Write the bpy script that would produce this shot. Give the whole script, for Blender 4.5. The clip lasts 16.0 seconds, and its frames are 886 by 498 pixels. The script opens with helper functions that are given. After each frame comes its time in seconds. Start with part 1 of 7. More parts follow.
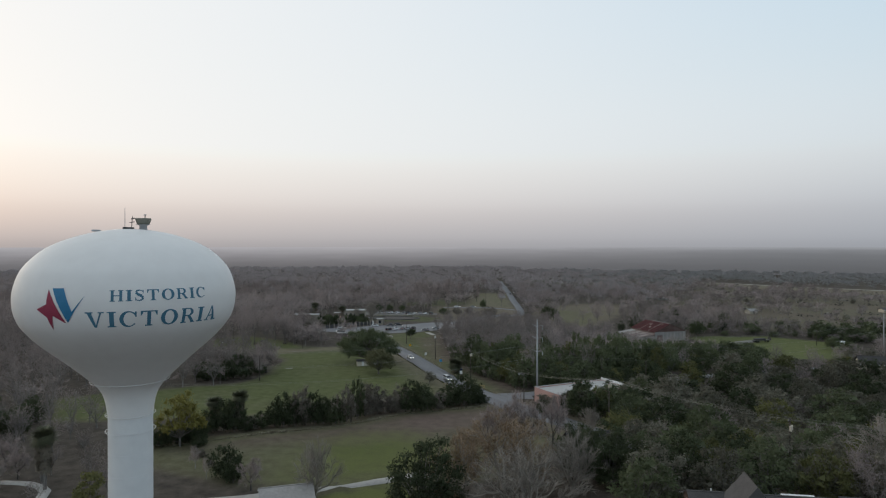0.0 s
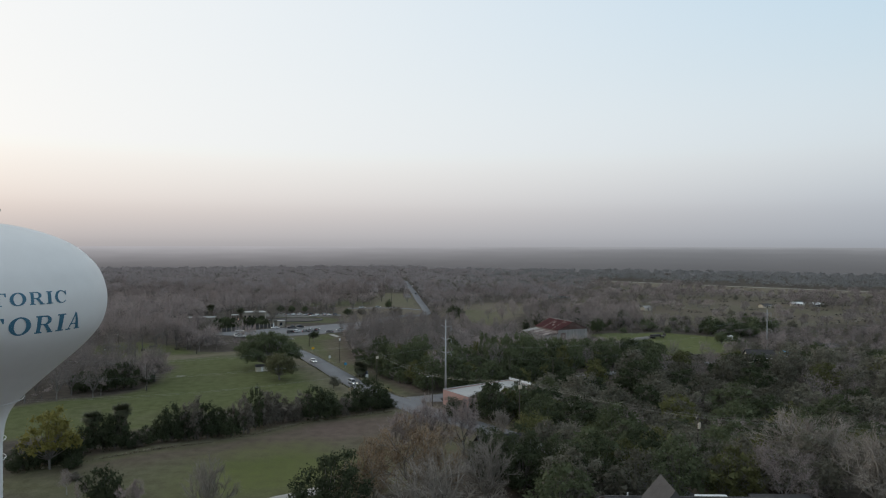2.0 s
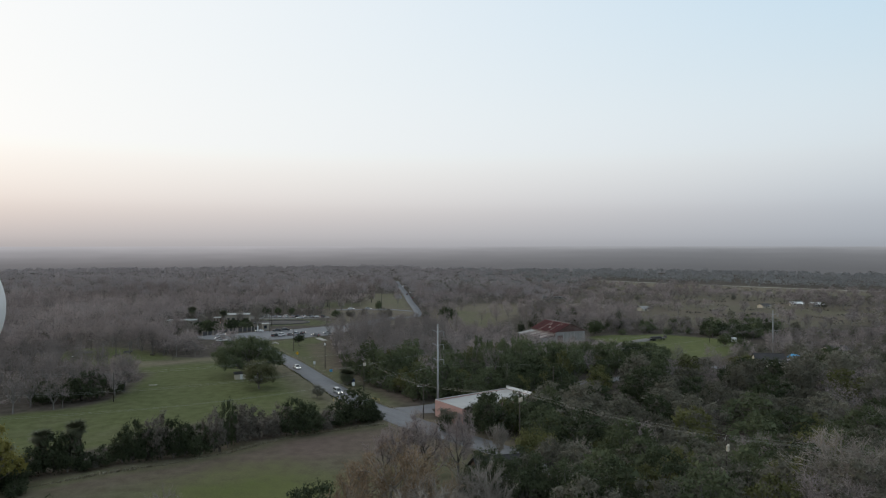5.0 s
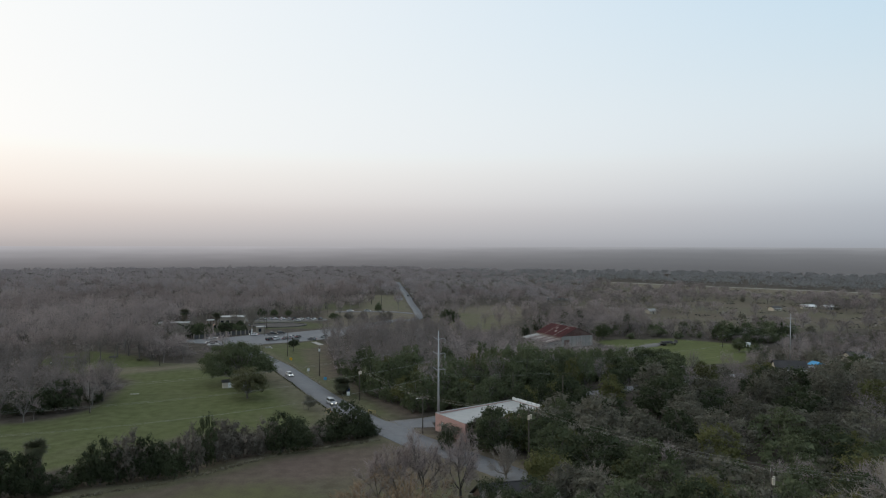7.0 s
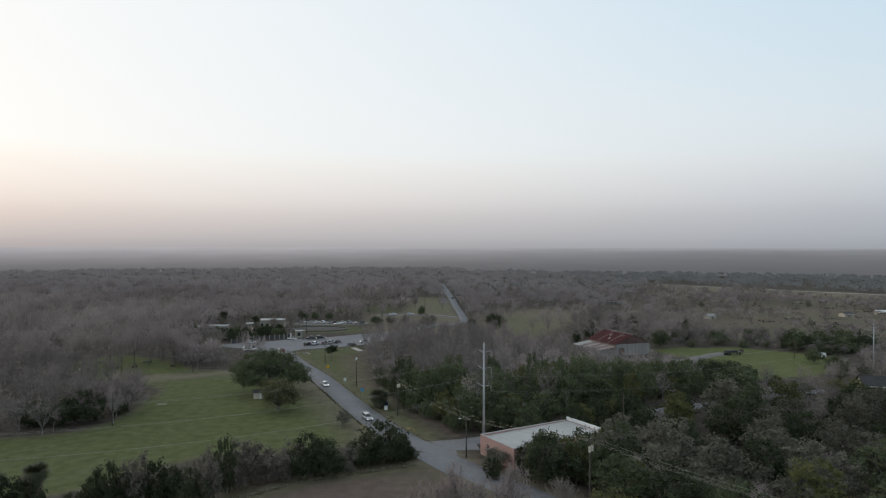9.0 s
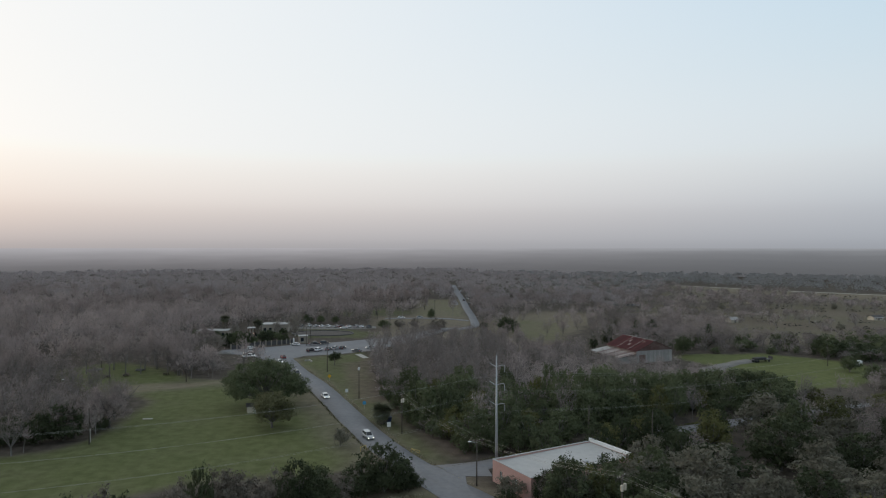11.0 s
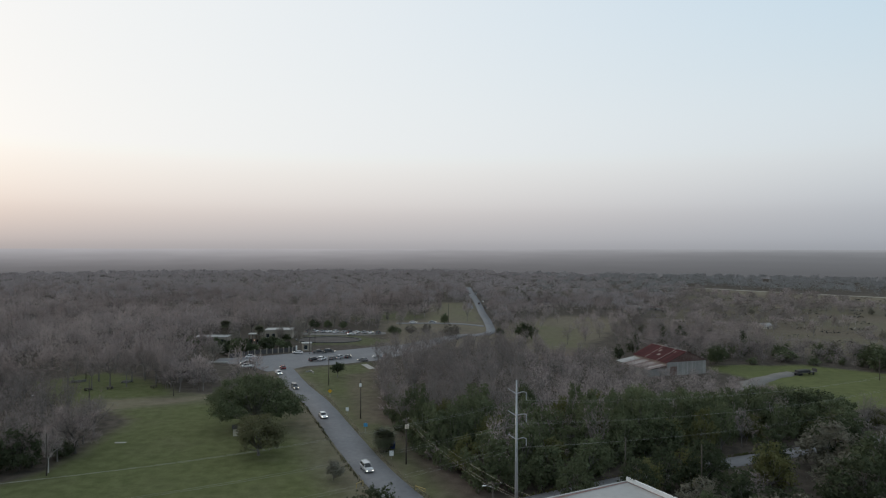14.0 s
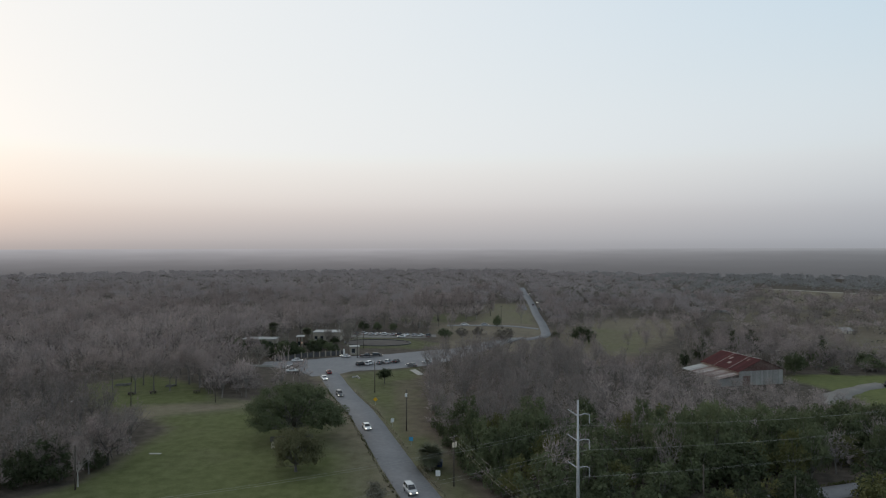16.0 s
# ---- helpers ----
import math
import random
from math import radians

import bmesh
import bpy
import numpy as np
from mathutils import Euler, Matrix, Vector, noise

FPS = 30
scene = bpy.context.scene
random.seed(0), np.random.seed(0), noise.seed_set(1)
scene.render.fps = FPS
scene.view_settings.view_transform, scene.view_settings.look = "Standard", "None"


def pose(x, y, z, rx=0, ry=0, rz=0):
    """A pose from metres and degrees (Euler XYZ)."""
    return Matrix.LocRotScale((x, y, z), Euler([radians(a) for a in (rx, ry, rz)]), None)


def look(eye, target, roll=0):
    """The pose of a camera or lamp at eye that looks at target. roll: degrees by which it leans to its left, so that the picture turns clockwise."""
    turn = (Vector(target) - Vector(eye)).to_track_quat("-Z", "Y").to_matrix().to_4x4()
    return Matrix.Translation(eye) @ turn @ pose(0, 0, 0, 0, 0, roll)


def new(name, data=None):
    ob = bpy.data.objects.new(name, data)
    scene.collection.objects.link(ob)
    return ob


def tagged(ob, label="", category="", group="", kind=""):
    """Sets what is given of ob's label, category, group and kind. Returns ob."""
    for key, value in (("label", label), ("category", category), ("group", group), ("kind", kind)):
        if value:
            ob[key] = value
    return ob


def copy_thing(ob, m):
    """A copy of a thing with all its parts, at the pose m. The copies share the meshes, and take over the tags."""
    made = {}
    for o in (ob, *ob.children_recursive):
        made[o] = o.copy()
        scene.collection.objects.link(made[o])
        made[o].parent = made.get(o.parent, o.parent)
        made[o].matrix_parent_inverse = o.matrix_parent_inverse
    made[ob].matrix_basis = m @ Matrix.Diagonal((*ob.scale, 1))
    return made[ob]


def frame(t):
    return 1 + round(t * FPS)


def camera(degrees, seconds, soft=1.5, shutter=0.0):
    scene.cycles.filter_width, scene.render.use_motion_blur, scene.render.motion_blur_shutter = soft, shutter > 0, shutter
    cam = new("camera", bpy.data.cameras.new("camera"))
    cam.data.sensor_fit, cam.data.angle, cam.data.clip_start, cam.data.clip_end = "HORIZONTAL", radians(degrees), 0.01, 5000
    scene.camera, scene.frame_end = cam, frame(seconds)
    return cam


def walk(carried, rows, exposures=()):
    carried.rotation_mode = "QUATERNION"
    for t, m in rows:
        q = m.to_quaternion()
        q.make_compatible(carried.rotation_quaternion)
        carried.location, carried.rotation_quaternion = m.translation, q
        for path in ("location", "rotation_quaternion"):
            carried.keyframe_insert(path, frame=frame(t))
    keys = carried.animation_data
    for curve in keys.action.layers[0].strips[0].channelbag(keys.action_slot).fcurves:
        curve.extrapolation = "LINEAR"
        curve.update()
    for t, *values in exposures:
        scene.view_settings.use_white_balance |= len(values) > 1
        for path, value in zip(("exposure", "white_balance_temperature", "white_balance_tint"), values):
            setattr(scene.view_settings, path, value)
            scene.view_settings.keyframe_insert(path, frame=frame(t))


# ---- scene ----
cam = camera(67.4, 16.0, soft=1.15)
PATH = [
    (0, (7.319, -11.659, 48.897), (7.09, -9.673, 48.886), -0.0),
    (0.5, (6.986, -10.081, 48.77), (6.806, -8.089, 48.759), 0.0),
    (1, (6.581, -8.272, 48.702), (6.486, -6.274, 48.69), 0.0),
    (1.5, (6.275, -6.447, 48.64), (6.27, -4.447, 48.628), 0.1),
    (2, (6.023, -4.326, 48.578), (6.081, -2.326, 48.566), 0.1),
    (2.5, (5.936, -2.093, 48.448), (6.013, -0.095, 48.436), 0.1),
    (3, (5.967, 0.203, 48.326), (6.051, 2.201, 48.315), 0.1),
    (3.5, (6.185, 2.749, 48.268), (6.268, 4.747, 48.256), 0.0),
    (4, (6.278, 5.464, 48.193), (6.361, 7.462, 48.18), -0.0),
    (6.5, (7.127, 22.381, 47.993), (7.207, 24.379, 47.982), 0.0),
    (7, (7.352, 26.225, 47.994), (7.428, 28.224, 47.983), 0.1),
    (7.5, (7.674, 30.448, 48.189), (7.733, 32.447, 48.179), 0.1),
    (8, (7.822, 34.863, 48.268), (7.853, 36.862, 48.257), 0.1),
    (8.5, (7.91, 39.384, 48.263), (7.891, 41.384, 48.254), 0.1),
    (9, (7.937, 44.002, 48.285), (7.876, 46.001, 48.276), 0.1),
    (11.5, (8.396, 64.846, 48.538), (8.291, 66.843, 48.531), 0.0),
    (12, (8.381, 68.746, 48.567), (8.261, 70.742, 48.561), -0.0),
    (12.5, (8.432, 72.725, 48.594), (8.3, 74.721, 48.589), 0.1),
    (13, (8.345, 76.613, 48.59), (8.206, 78.608, 48.586), 0.1),
    (13.5, (8.271, 80.333, 48.679), (8.128, 82.328, 48.674), 0.1),
    (14, (8.332, 84.108, 48.856), (8.188, 86.103, 48.85), 0.1),
    (14.5, (8.079, 87.6, 48.969), (7.925, 89.594, 48.964), 0.1),
    (15, (8.056, 91.109, 49.011), (7.832, 93.096, 49.004), -0.0),
    (15.5, (7.979, 94.613, 49.067), (7.7, 96.593, 49.059), -0.1),
    (16, (7.877, 97.765, 49.115), (7.574, 99.742, 49.107), -0.1),
]
walk(cam, [(t, look(eye, target, roll)) for t, eye, target, roll in PATH],
     exposures=[(0.0, -0.03), (1.0, -0.02), (2.5, 0.03), (4.0, 0.06), (8.0, 0.06), (11.0, 0.0), (14.0, -0.03), (16.0, -0.06)])

# ---- light ----
SUN_AZ = radians(-62)      # clockwise from +y, the warm side of the dusk sky
sun_data = bpy.data.lights.new("sun", "SUN")
sun_data.energy, sun_data.angle, sun_data.color = 0.6, radians(24), (1.0, 0.84, 0.68)
sun = new("sun", sun_data)
sun.matrix_world = look((math.sin(SUN_AZ) * 300, math.cos(SUN_AZ) * 300, 45), (0, 0, 0))

world = bpy.data.worlds.new("dusk_sky")
scene.world = world
world.use_nodes = True
wn, wl = world.node_tree.nodes, world.node_tree.links
wn.clear()


def ramp_fill(node, stops):
    els = node.color_ramp.elements
    node.color_ramp.interpolation = "CARDINAL"
    while len(els) < len(stops):
        els.new(0.5)
    for e, (p, c) in zip(els, stops):
        e.position, e.color = p, (*c, 1)


tc = wn.new("ShaderNodeTexCoord")
sep = wn.new("ShaderNodeSeparateXYZ")
wl.new(tc.outputs["Generated"], sep.inputs[0])
# haze gradient by height over the horizon, towards the sun and away from it
up_ = wn.new("ShaderNodeMapRange")
up_.inputs[1].default_value, up_.inputs[2].default_value = -0.02, 0.98
wl.new(sep.outputs[2], up_.inputs[0])
warm, cool = wn.new("ShaderNodeValToRGB"), wn.new("ShaderNodeValToRGB")
ramp_fill(warm, [(0.0, (0.392, 0.376, 0.385)), (0.03, (0.547, 0.512, 0.513)), (0.08, (0.835, 0.770, 0.740)), (0.15, (1.020, 0.999, 0.972)),
                 (0.26, (1.059, 1.112, 1.140)), (0.42, (0.938, 1.071, 1.184)), (1.0, (0.640, 0.670, 0.697))])
ramp_fill(cool, [(0.0, (0.305, 0.33, 0.372)), (0.03, (0.385, 0.423, 0.475)), (0.08, (0.50, 0.557, 0.622)), (0.15, (0.649, 0.731, 0.797)),
                 (0.26, (0.610, 0.757, 0.866)), (0.42, (0.504, 0.686, 0.842)), (1.0, (0.544, 0.585, 0.635))])
for r in (warm, cool):
    wl.new(up_.outputs[0], r.inputs[0])
flat = wn.new("ShaderNodeVectorMath")
flat.operation = "MULTIPLY"
flat.inputs[1].default_value = (1, 1, 0)
wl.new(tc.outputs["Generated"], flat.inputs[0])
unit = wn.new("ShaderNodeVectorMath")
unit.operation = "NORMALIZE"
wl.new(flat.outputs[0], unit.inputs[0])
facing = wn.new("ShaderNodeVectorMath")
facing.operation = "DOT_PRODUCT"
facing.inputs[1].default_value = (math.sin(SUN_AZ), math.cos(SUN_AZ), 0)
wl.new(unit.outputs[0], facing.inputs[0])
side = wn.new("ShaderNodeMapRange")
side.inputs[1].default_value, side.inputs[2].default_value = -0.25, 1.0
wl.new(facing.outputs["Value"], side.inputs[0])
blend = wn.new("ShaderNodeMix")
blend.data_type = "RGBA"
wl.new(side.outputs[0], blend.inputs[0])
wl.new(cool.outputs[0], blend.inputs[6])
wl.new(warm.outputs[0], blend.inputs[7])
sky = wn.new("ShaderNodeTexSky")
sky.sky_type, sky.sun_disc = "NISHITA", False
sky.sun_elevation, sky.sun_rotation, sky.air_density, sky.dust_density = radians(8), SUN_AZ, 1.5, 3.0
bg_sky, bg_haze = wn.new("ShaderNodeBackground"), wn.new("ShaderNodeBackground")
bg_sky.inputs[1].default_value, bg_haze.inputs[1].default_value = 0.10, 1.0
wl.new(sky.outputs[0], bg_sky.inputs[0])
wl.new(blend.outputs[2], bg_haze.inputs[0])
mixs, wout = wn.new("ShaderNodeMixShader"), wn.new("ShaderNodeOutputWorld")
mixs.inputs[0].default_value = 0.9
wl.new(bg_sky.outputs[0], mixs.inputs[1])
wl.new(bg_haze.outputs[0], mixs.inputs[2])
wl.new(mixs.outputs[0], wout.inputs[0])


# ---- materials ----
def material(name, c1, c2, scale=1.0, rough=0.8, metal=0.0, bump=0.0, island=0.0, obj=0.0, tint=0.0, spec=0.3, detail=6.0, c3=None, thin=0.0):
    """Two colours mixed by noise at two scales (object space, metres), with optional variation per piece and per thing."""
    m = bpy.data.materials.new(name)
    m.use_nodes = True
    nt = m.node_tree
    n, l = nt.nodes, nt.links
    b = n["Principled BSDF"]
    b.inputs["Roughness"].default_value, b.inputs["Metallic"].default_value = rough, metal
    b.inputs["Specular IOR Level"].default_value = spec
    co = n.new("ShaderNodeTexCoord")
    fine, wide = n.new("ShaderNodeTexNoise"), n.new("ShaderNodeTexNoise")
    fine.inputs["Scale"].default_value, fine.inputs["Detail"].default_value = 4.0 / scale, detail
    wide.inputs["Scale"].default_value, wide.inputs["Detail"].default_value = 0.45 / scale, 3.0
    for t in (fine, wide):
        l.new(co.outputs["Object"], t.inputs["Vector"])
    add = n.new("ShaderNodeMath")
    add.operation = "ADD"
    l.new(fine.outputs[0], add.inputs[0])
    l.new(wide.outputs[0], add.inputs[1])
    fac = add.outputs[0]

    def plus(out, amount, fac):
        s = n.new("ShaderNodeMath")
        s.operation = "MULTIPLY_ADD"
        s.inputs[1].default_value, s.inputs[2].default_value = amount, -amount / 2
        l.new(out, s.inputs[0])
        a = n.new("ShaderNodeMath")
        a.operation = "ADD"
        l.new(s.outputs[0], a.inputs[0])
        l.new(fac, a.inputs[1])
        return a.outputs[0]

    if island:
        fac = plus(n.new("ShaderNodeNewGeometry").outputs["Random Per Island"], island, fac)
    if obj:
        fac = plus(n.new("ShaderNodeObjectInfo").outputs["Random"], obj, fac)
    if tint:
        at = n.new("ShaderNodeAttribute")
        at.attribute_name = "tint"
        fac = plus(at.outputs["Fac"], tint, fac)
    ramp = n.new("ShaderNodeValToRGB")
    rg = n.new("ShaderNodeMapRange")
    rg.inputs[1].default_value, rg.inputs[2].default_value = 0.55, 1.45
    l.new(fac, rg.inputs[0])
    l.new(rg.outputs[0], ramp.inputs[0])
    els = ramp.color_ramp.elements
    els[0].color, els[1].color = (*c1, 1), (*c2, 1)
    if c3:
        els[1].position = 0.55
        els.new(1.0).color = (*c3, 1)
    l.new(ramp.outputs[0], b.inputs["Base Color"])
    if thin:
        tr, mx = n.new("ShaderNodeBsdfTranslucent"), n.new("ShaderNodeMixShader")
        l.new(ramp.outputs[0], tr.inputs[0])
        mx.inputs[0].default_value = thin
        l.new(b.outputs[0], mx.inputs[1])
        l.new(tr.outputs[0], mx.inputs[2])
        l.new(mx.outputs[0], n["Material Output"].inputs[0])
    if bump:
        bp = n.new("ShaderNodeBump")
        bp.inputs["Strength"].default_value, bp.inputs["Distance"].default_value = 0.6, bump
        l.new(fine.outputs[0], bp.inputs["Height"])
        l.new(bp.outputs[0], b.inputs["Normal"])
    return m


def glow(name, colour, strength):
    m = bpy.data.materials.new(name)
    m.use_nodes = True
    b = m.node_tree.nodes["Principled BSDF"]
    b.inputs["Base Color"].default_value = (*colour, 1)
    b.inputs["Emission Color"].default_value, b.inputs["Emission Strength"].default_value = (*colour, 1), strength
    return m


M_TANK = material("white_tank_paint", (0.74, 0.715, 0.69), (0.80, 0.78, 0.755), 6, 0.6, spec=0.25)
M_COLUMN = material("white_column_paint", (0.68, 0.68, 0.68), (0.78, 0.78, 0.77), 5, 0.6)
M_LETTER = material("blue_letter_paint", (0.055, 0.15, 0.22), (0.075, 0.20, 0.29), 2, 0.5)
M_EMBLEM_BLUE = material("emblem_blue_paint", (0.03, 0.16, 0.30), (0.04, 0.21, 0.38), 2, 0.5)
M_EMBLEM_RED = material("emblem_red_paint", (0.26, 0.035, 0.07), (0.34, 0.05, 0.09), 2, 0.5)
M_GALV = material("galvanised_steel", (0.30, 0.31, 0.32), (0.46, 0.47, 0.48), 1.5, 0.5, 0.4)
M_DARKMETAL = material("dark_weathered_metal", (0.05, 0.05, 0.055), (0.12, 0.115, 0.11), 0.6, 0.6, 0.3)
M_OLIVE = material("olive_grey_plastic", (0.16, 0.16, 0.13), (0.24, 0.23, 0.19), 0.8, 0.6)
M_ASPHALT = material("worn_asphalt", (0.145, 0.146, 0.155), (0.225, 0.222, 0.226), 5, 0.9, bump=0.01)
M_CONCRETE = material("weathered_concrete", (0.28, 0.27, 0.25), (0.45, 0.43, 0.40), 3, 0.9, bump=0.01)
M_BARK = material("grey_bark", (0.105, 0.095, 0.088), (0.225, 0.205, 0.19), 1.2, 0.95, obj=0.3, tint=0.4)
M_TWIG_DARK = material("brown_grey_twigs", (0.168, 0.142, 0.134), (0.295, 0.259, 0.247), 3, 0.95, island=0.2, tint=0.7, thin=0.5)
M_DARKBARK = material("dark_lichened_bark", (0.05, 0.045, 0.04), (0.115, 0.105, 0.095), 1.0, 0.95)
M_WHITEBARK = material("pale_smooth_bark", (0.30, 0.285, 0.265), (0.46, 0.44, 0.41), 0.8, 0.9)
M_TWIG = material("bare_grey_twigs", (0.24, 0.2, 0.191), (0.40, 0.344, 0.33), 3, 0.95, island=0.2, tint=0.75, thin=0.5)
# far twigs: distance haze is painted into this lighter base colour
M_TWIG_FAR = material("haze_paled_twigs", (0.312, 0.278, 0.276), (0.388, 0.348, 0.347), 3, 0.95, island=0.1, tint=0.5, thin=0.5)
M_HEDGE = material("brown_grey_hedge_twigs", (0.118, 0.105, 0.087), (0.222, 0.199, 0.169), 2.5, 0.9, island=0.3, obj=0.5, thin=0.3)
M_STRAW = material("dry_straw_grass", (0.27, 0.24, 0.175), (0.40, 0.36, 0.27), 2, 0.95, island=0.4, thin=0.5)
M_TWIG_PALE = material("pale_bare_twigs", (0.19, 0.167, 0.143), (0.33, 0.294, 0.254), 3, 0.95, island=0.5)
M_TWIG_RUST = material("rusty_leafed_twigs", (0.185, 0.130, 0.083), (0.31, 0.222, 0.143), 3, 0.95, island=0.7)
M_LEAF = material("dark_oak_leaves", (0.050, 0.062, 0.033), (0.132, 0.152, 0.083), 2.5, 0.75, island=0.2, obj=0.8, tint=1.1, spec=0.15, thin=0.3)
M_LEAF_GREY = material("grey_green_leaves", (0.104, 0.099, 0.075), (0.205, 0.195, 0.152), 2.5, 0.8, island=0.2, obj=0.8, tint=1.1, spec=0.2, thin=0.3)
# leaves beyond the flats, greyed and lightened to paint in the haze
M_LEAF_FAR = material("haze_greyed_leaves", (0.245, 0.243, 0.241), (0.315, 0.312, 0.31), 3, 0.9, island=0.1, tint=0.6, spec=0.1, thin=0.5)
M_LEAF_OLIVE = material("olive_leaves", (0.075, 0.080, 0.034), (0.162, 0.162, 0.068), 2.5, 0.75, island=0.2, obj=0.8, tint=1.1, spec=0.15, thin=0.3)
M_LEAF_OAK = material("light_olive_oak_leaves", (0.088, 0.090, 0.047), (0.172, 0.168, 0.092), 2.0, 0.75, island=0.4, spec=0.15, thin=0.3)
M_LEAF_DARK = material("deep_green_oak_leaves", (0.037, 0.046, 0.025), (0.088, 0.104, 0.057), 2.5, 0.75, island=0.25, obj=0.6, tint=0.6, spec=0.15, thin=0.3)
M_LEAF_YELLOW = material("yellowed_leaves", (0.145, 0.132, 0.034), (0.25, 0.225, 0.065), 2.0, 0.75, island=0.7, obj=0.2, thin=0.3)
M_PALM = material("palm_fronds", (0.072, 0.078, 0.048), (0.145, 0.15, 0.09), 2.0, 0.7, island=0.6)
M_PALM_DEAD = material("dead_palm_skirt", (0.14, 0.118, 0.09), (0.25, 0.215, 0.17), 1.5, 0.95, island=0.6)
M_PINK = material("salmon_painted_wall", (0.40, 0.248, 0.222), (0.50, 0.318, 0.283), 2.5, 0.85, bump=0.004)
M_ROOFPALE = material("pale_roof_membrane", (0.33, 0.325, 0.315), (0.45, 0.44, 0.425), 5, 0.7)
M_GRAVEL = material("grey_gravel", (0.13, 0.122, 0.112), (0.21, 0.20, 0.186), 3, 0.95)
M_RUST = material("rusted_red_roof_sheet", (0.045, 0.015, 0.016), (0.085, 0.027, 0.027), 3.5, 0.85, 0.0, obj=0.6, spec=0.12)
M_TIN = material("weathered_tin", (0.215, 0.208, 0.20), (0.385, 0.372, 0.355), 2.5, 0.55, 0.4, obj=0.5)
M_TINRUST = material("streaked_tin", (0.11, 0.05, 0.04), (0.33, 0.30, 0.28), 2.2, 0.6, 0.2, obj=0.7)
M_OLDTIN = material("rust_red_tin", (0.085, 0.04, 0.034), (0.24, 0.19, 0.17), 2.0, 0.75, 0.1, obj=0.6)
M_SHINGLE = material("brown_grey_shingles", (0.055, 0.051, 0.05), (0.105, 0.099, 0.097), 0.6, 0.95, bump=0.02, obj=0.5)
M_BROWNWALL = material("brown_brick_wall", (0.11, 0.075, 0.06), (0.17, 0.12, 0.095), 0.8, 0.9)
M_DARKROOF = material("dark_roof", (0.035, 0.034, 0.036), (0.075, 0.07, 0.07), 0.8, 0.9)
M_CREAM = material("cream_siding", (0.45, 0.40, 0.32), (0.58, 0.53, 0.44), 2, 0.85)
M_WHITE = material("white_paint", (0.66, 0.66, 0.65), (0.80, 0.80, 0.79), 2, 0.6)
M_GLASS = material("dark_window_glass", (0.015, 0.018, 0.022), (0.03, 0.035, 0.04), 3, 0.12, spec=0.6)
M_WOODPOLE = material("creosoted_pole_wood", (0.055, 0.045, 0.038), (0.11, 0.095, 0.08), 0.7, 0.95)
M_WIRE = material("weathered_cable", (0.25, 0.245, 0.22), (0.33, 0.325, 0.295), 2, 0.5, 0.3)
M_YELLOW = material("yellow_sign_paint", (0.62, 0.33, 0.02), (0.72, 0.42, 0.03), 1, 0.6)
M_BLUESIGN = material("blue_sign_paint", (0.06, 0.26, 0.48), (0.08, 0.34, 0.58), 1, 0.6)
M_BLUEBIN = material("navy_paint", (0.02, 0.035, 0.10), (0.04, 0.06, 0.16), 1, 0.5)
M_TYRE = material("tyre_rubber", (0.012, 0.012, 0.012), (0.03, 0.03, 0.03), 0.5, 0.9)
M_LAMP = glow("warm_lamp", (1.0, 0.93, 0.8), 2.0)
M_PORCH = glow("dim_porch_lamp", (1.0, 0.62, 0.38), 0.5)
M_TAIL = glow("red_tail_lamp", (0.5, 0.02, 0.02), 0.12)
M_CALICHE = material("pale_caliche", (0.27, 0.25, 0.215), (0.39, 0.36, 0.32), 8, 0.95)
M_FADED = material("faded_yellow_paint", (0.34, 0.25, 0.09), (0.46, 0.36, 0.15), 1, 0.7)
M_MULCH = material("dark_bed_soil", (0.06, 0.05, 0.045), (0.12, 0.105, 0.095), 2, 0.95)


# ---- mesh helpers ----
def smooth01(v):
    v = np.clip(v, 0, 1)
    return v * v * (3 - 2 * v)


def gz(x, y):
    """Height of the ground: level by the road, rising to the bluff, lower towards the barn and the river flats."""
    x, y = np.asarray(x, float), np.asarray(y, float)
    rise = 10.0 * smooth01((165 - y) / 100) * smooth01((x + 5) / 50) * smooth01((y + 300) / 200)
    return rise - 5.0 * smooth01((y - 235) / 110) * smooth01((x + 20) / 70)


def gh(x, y):
    return float(gz(x, y))


def link_mesh(name, bm, mat, smooth=False):
    me = bpy.data.meshes.new(name)
    bm.to_mesh(me)
    bm.free()
    if smooth:
        me.shade_smooth()
    for m in mat if isinstance(mat, (list, tuple)) else [mat]:
        me.materials.append(m)
    return new(name, me)


def part(name, bm, mat, parent, label="", smooth=False):
    ob = link_mesh(name, bm, mat, smooth)
    ob.parent = parent
    return tagged(ob, label) if label else ob


def thing(name, m, label, category, group="", kind=""):
    ob = new(name)
    ob.matrix_world = m
    return tagged(ob, label, category, group, kind)


def box(bm, cx, cy, z0, sx, sy, sz, bevel=0.0, rz=0.0):
    """A box whose underside is at z0."""
    r = bmesh.ops.create_cube(bm, size=1)
    m = Matrix.Translation((cx, cy, z0 + sz / 2)) @ Matrix.Rotation(rz, 4, "Z") @ Matrix.Diagonal((sx, sy, sz, 1))
    bmesh.ops.transform(bm, matrix=m, verts=r["verts"])
    if bevel:
        es = list({e for v in r["verts"] for e in v.link_edges})
        bmesh.ops.bevel(bm, geom=es, offset=bevel, segments=1, affect="EDGES")
    return bm


def bx(*a, **k):
    return box(bmesh.new(), *a, **k)


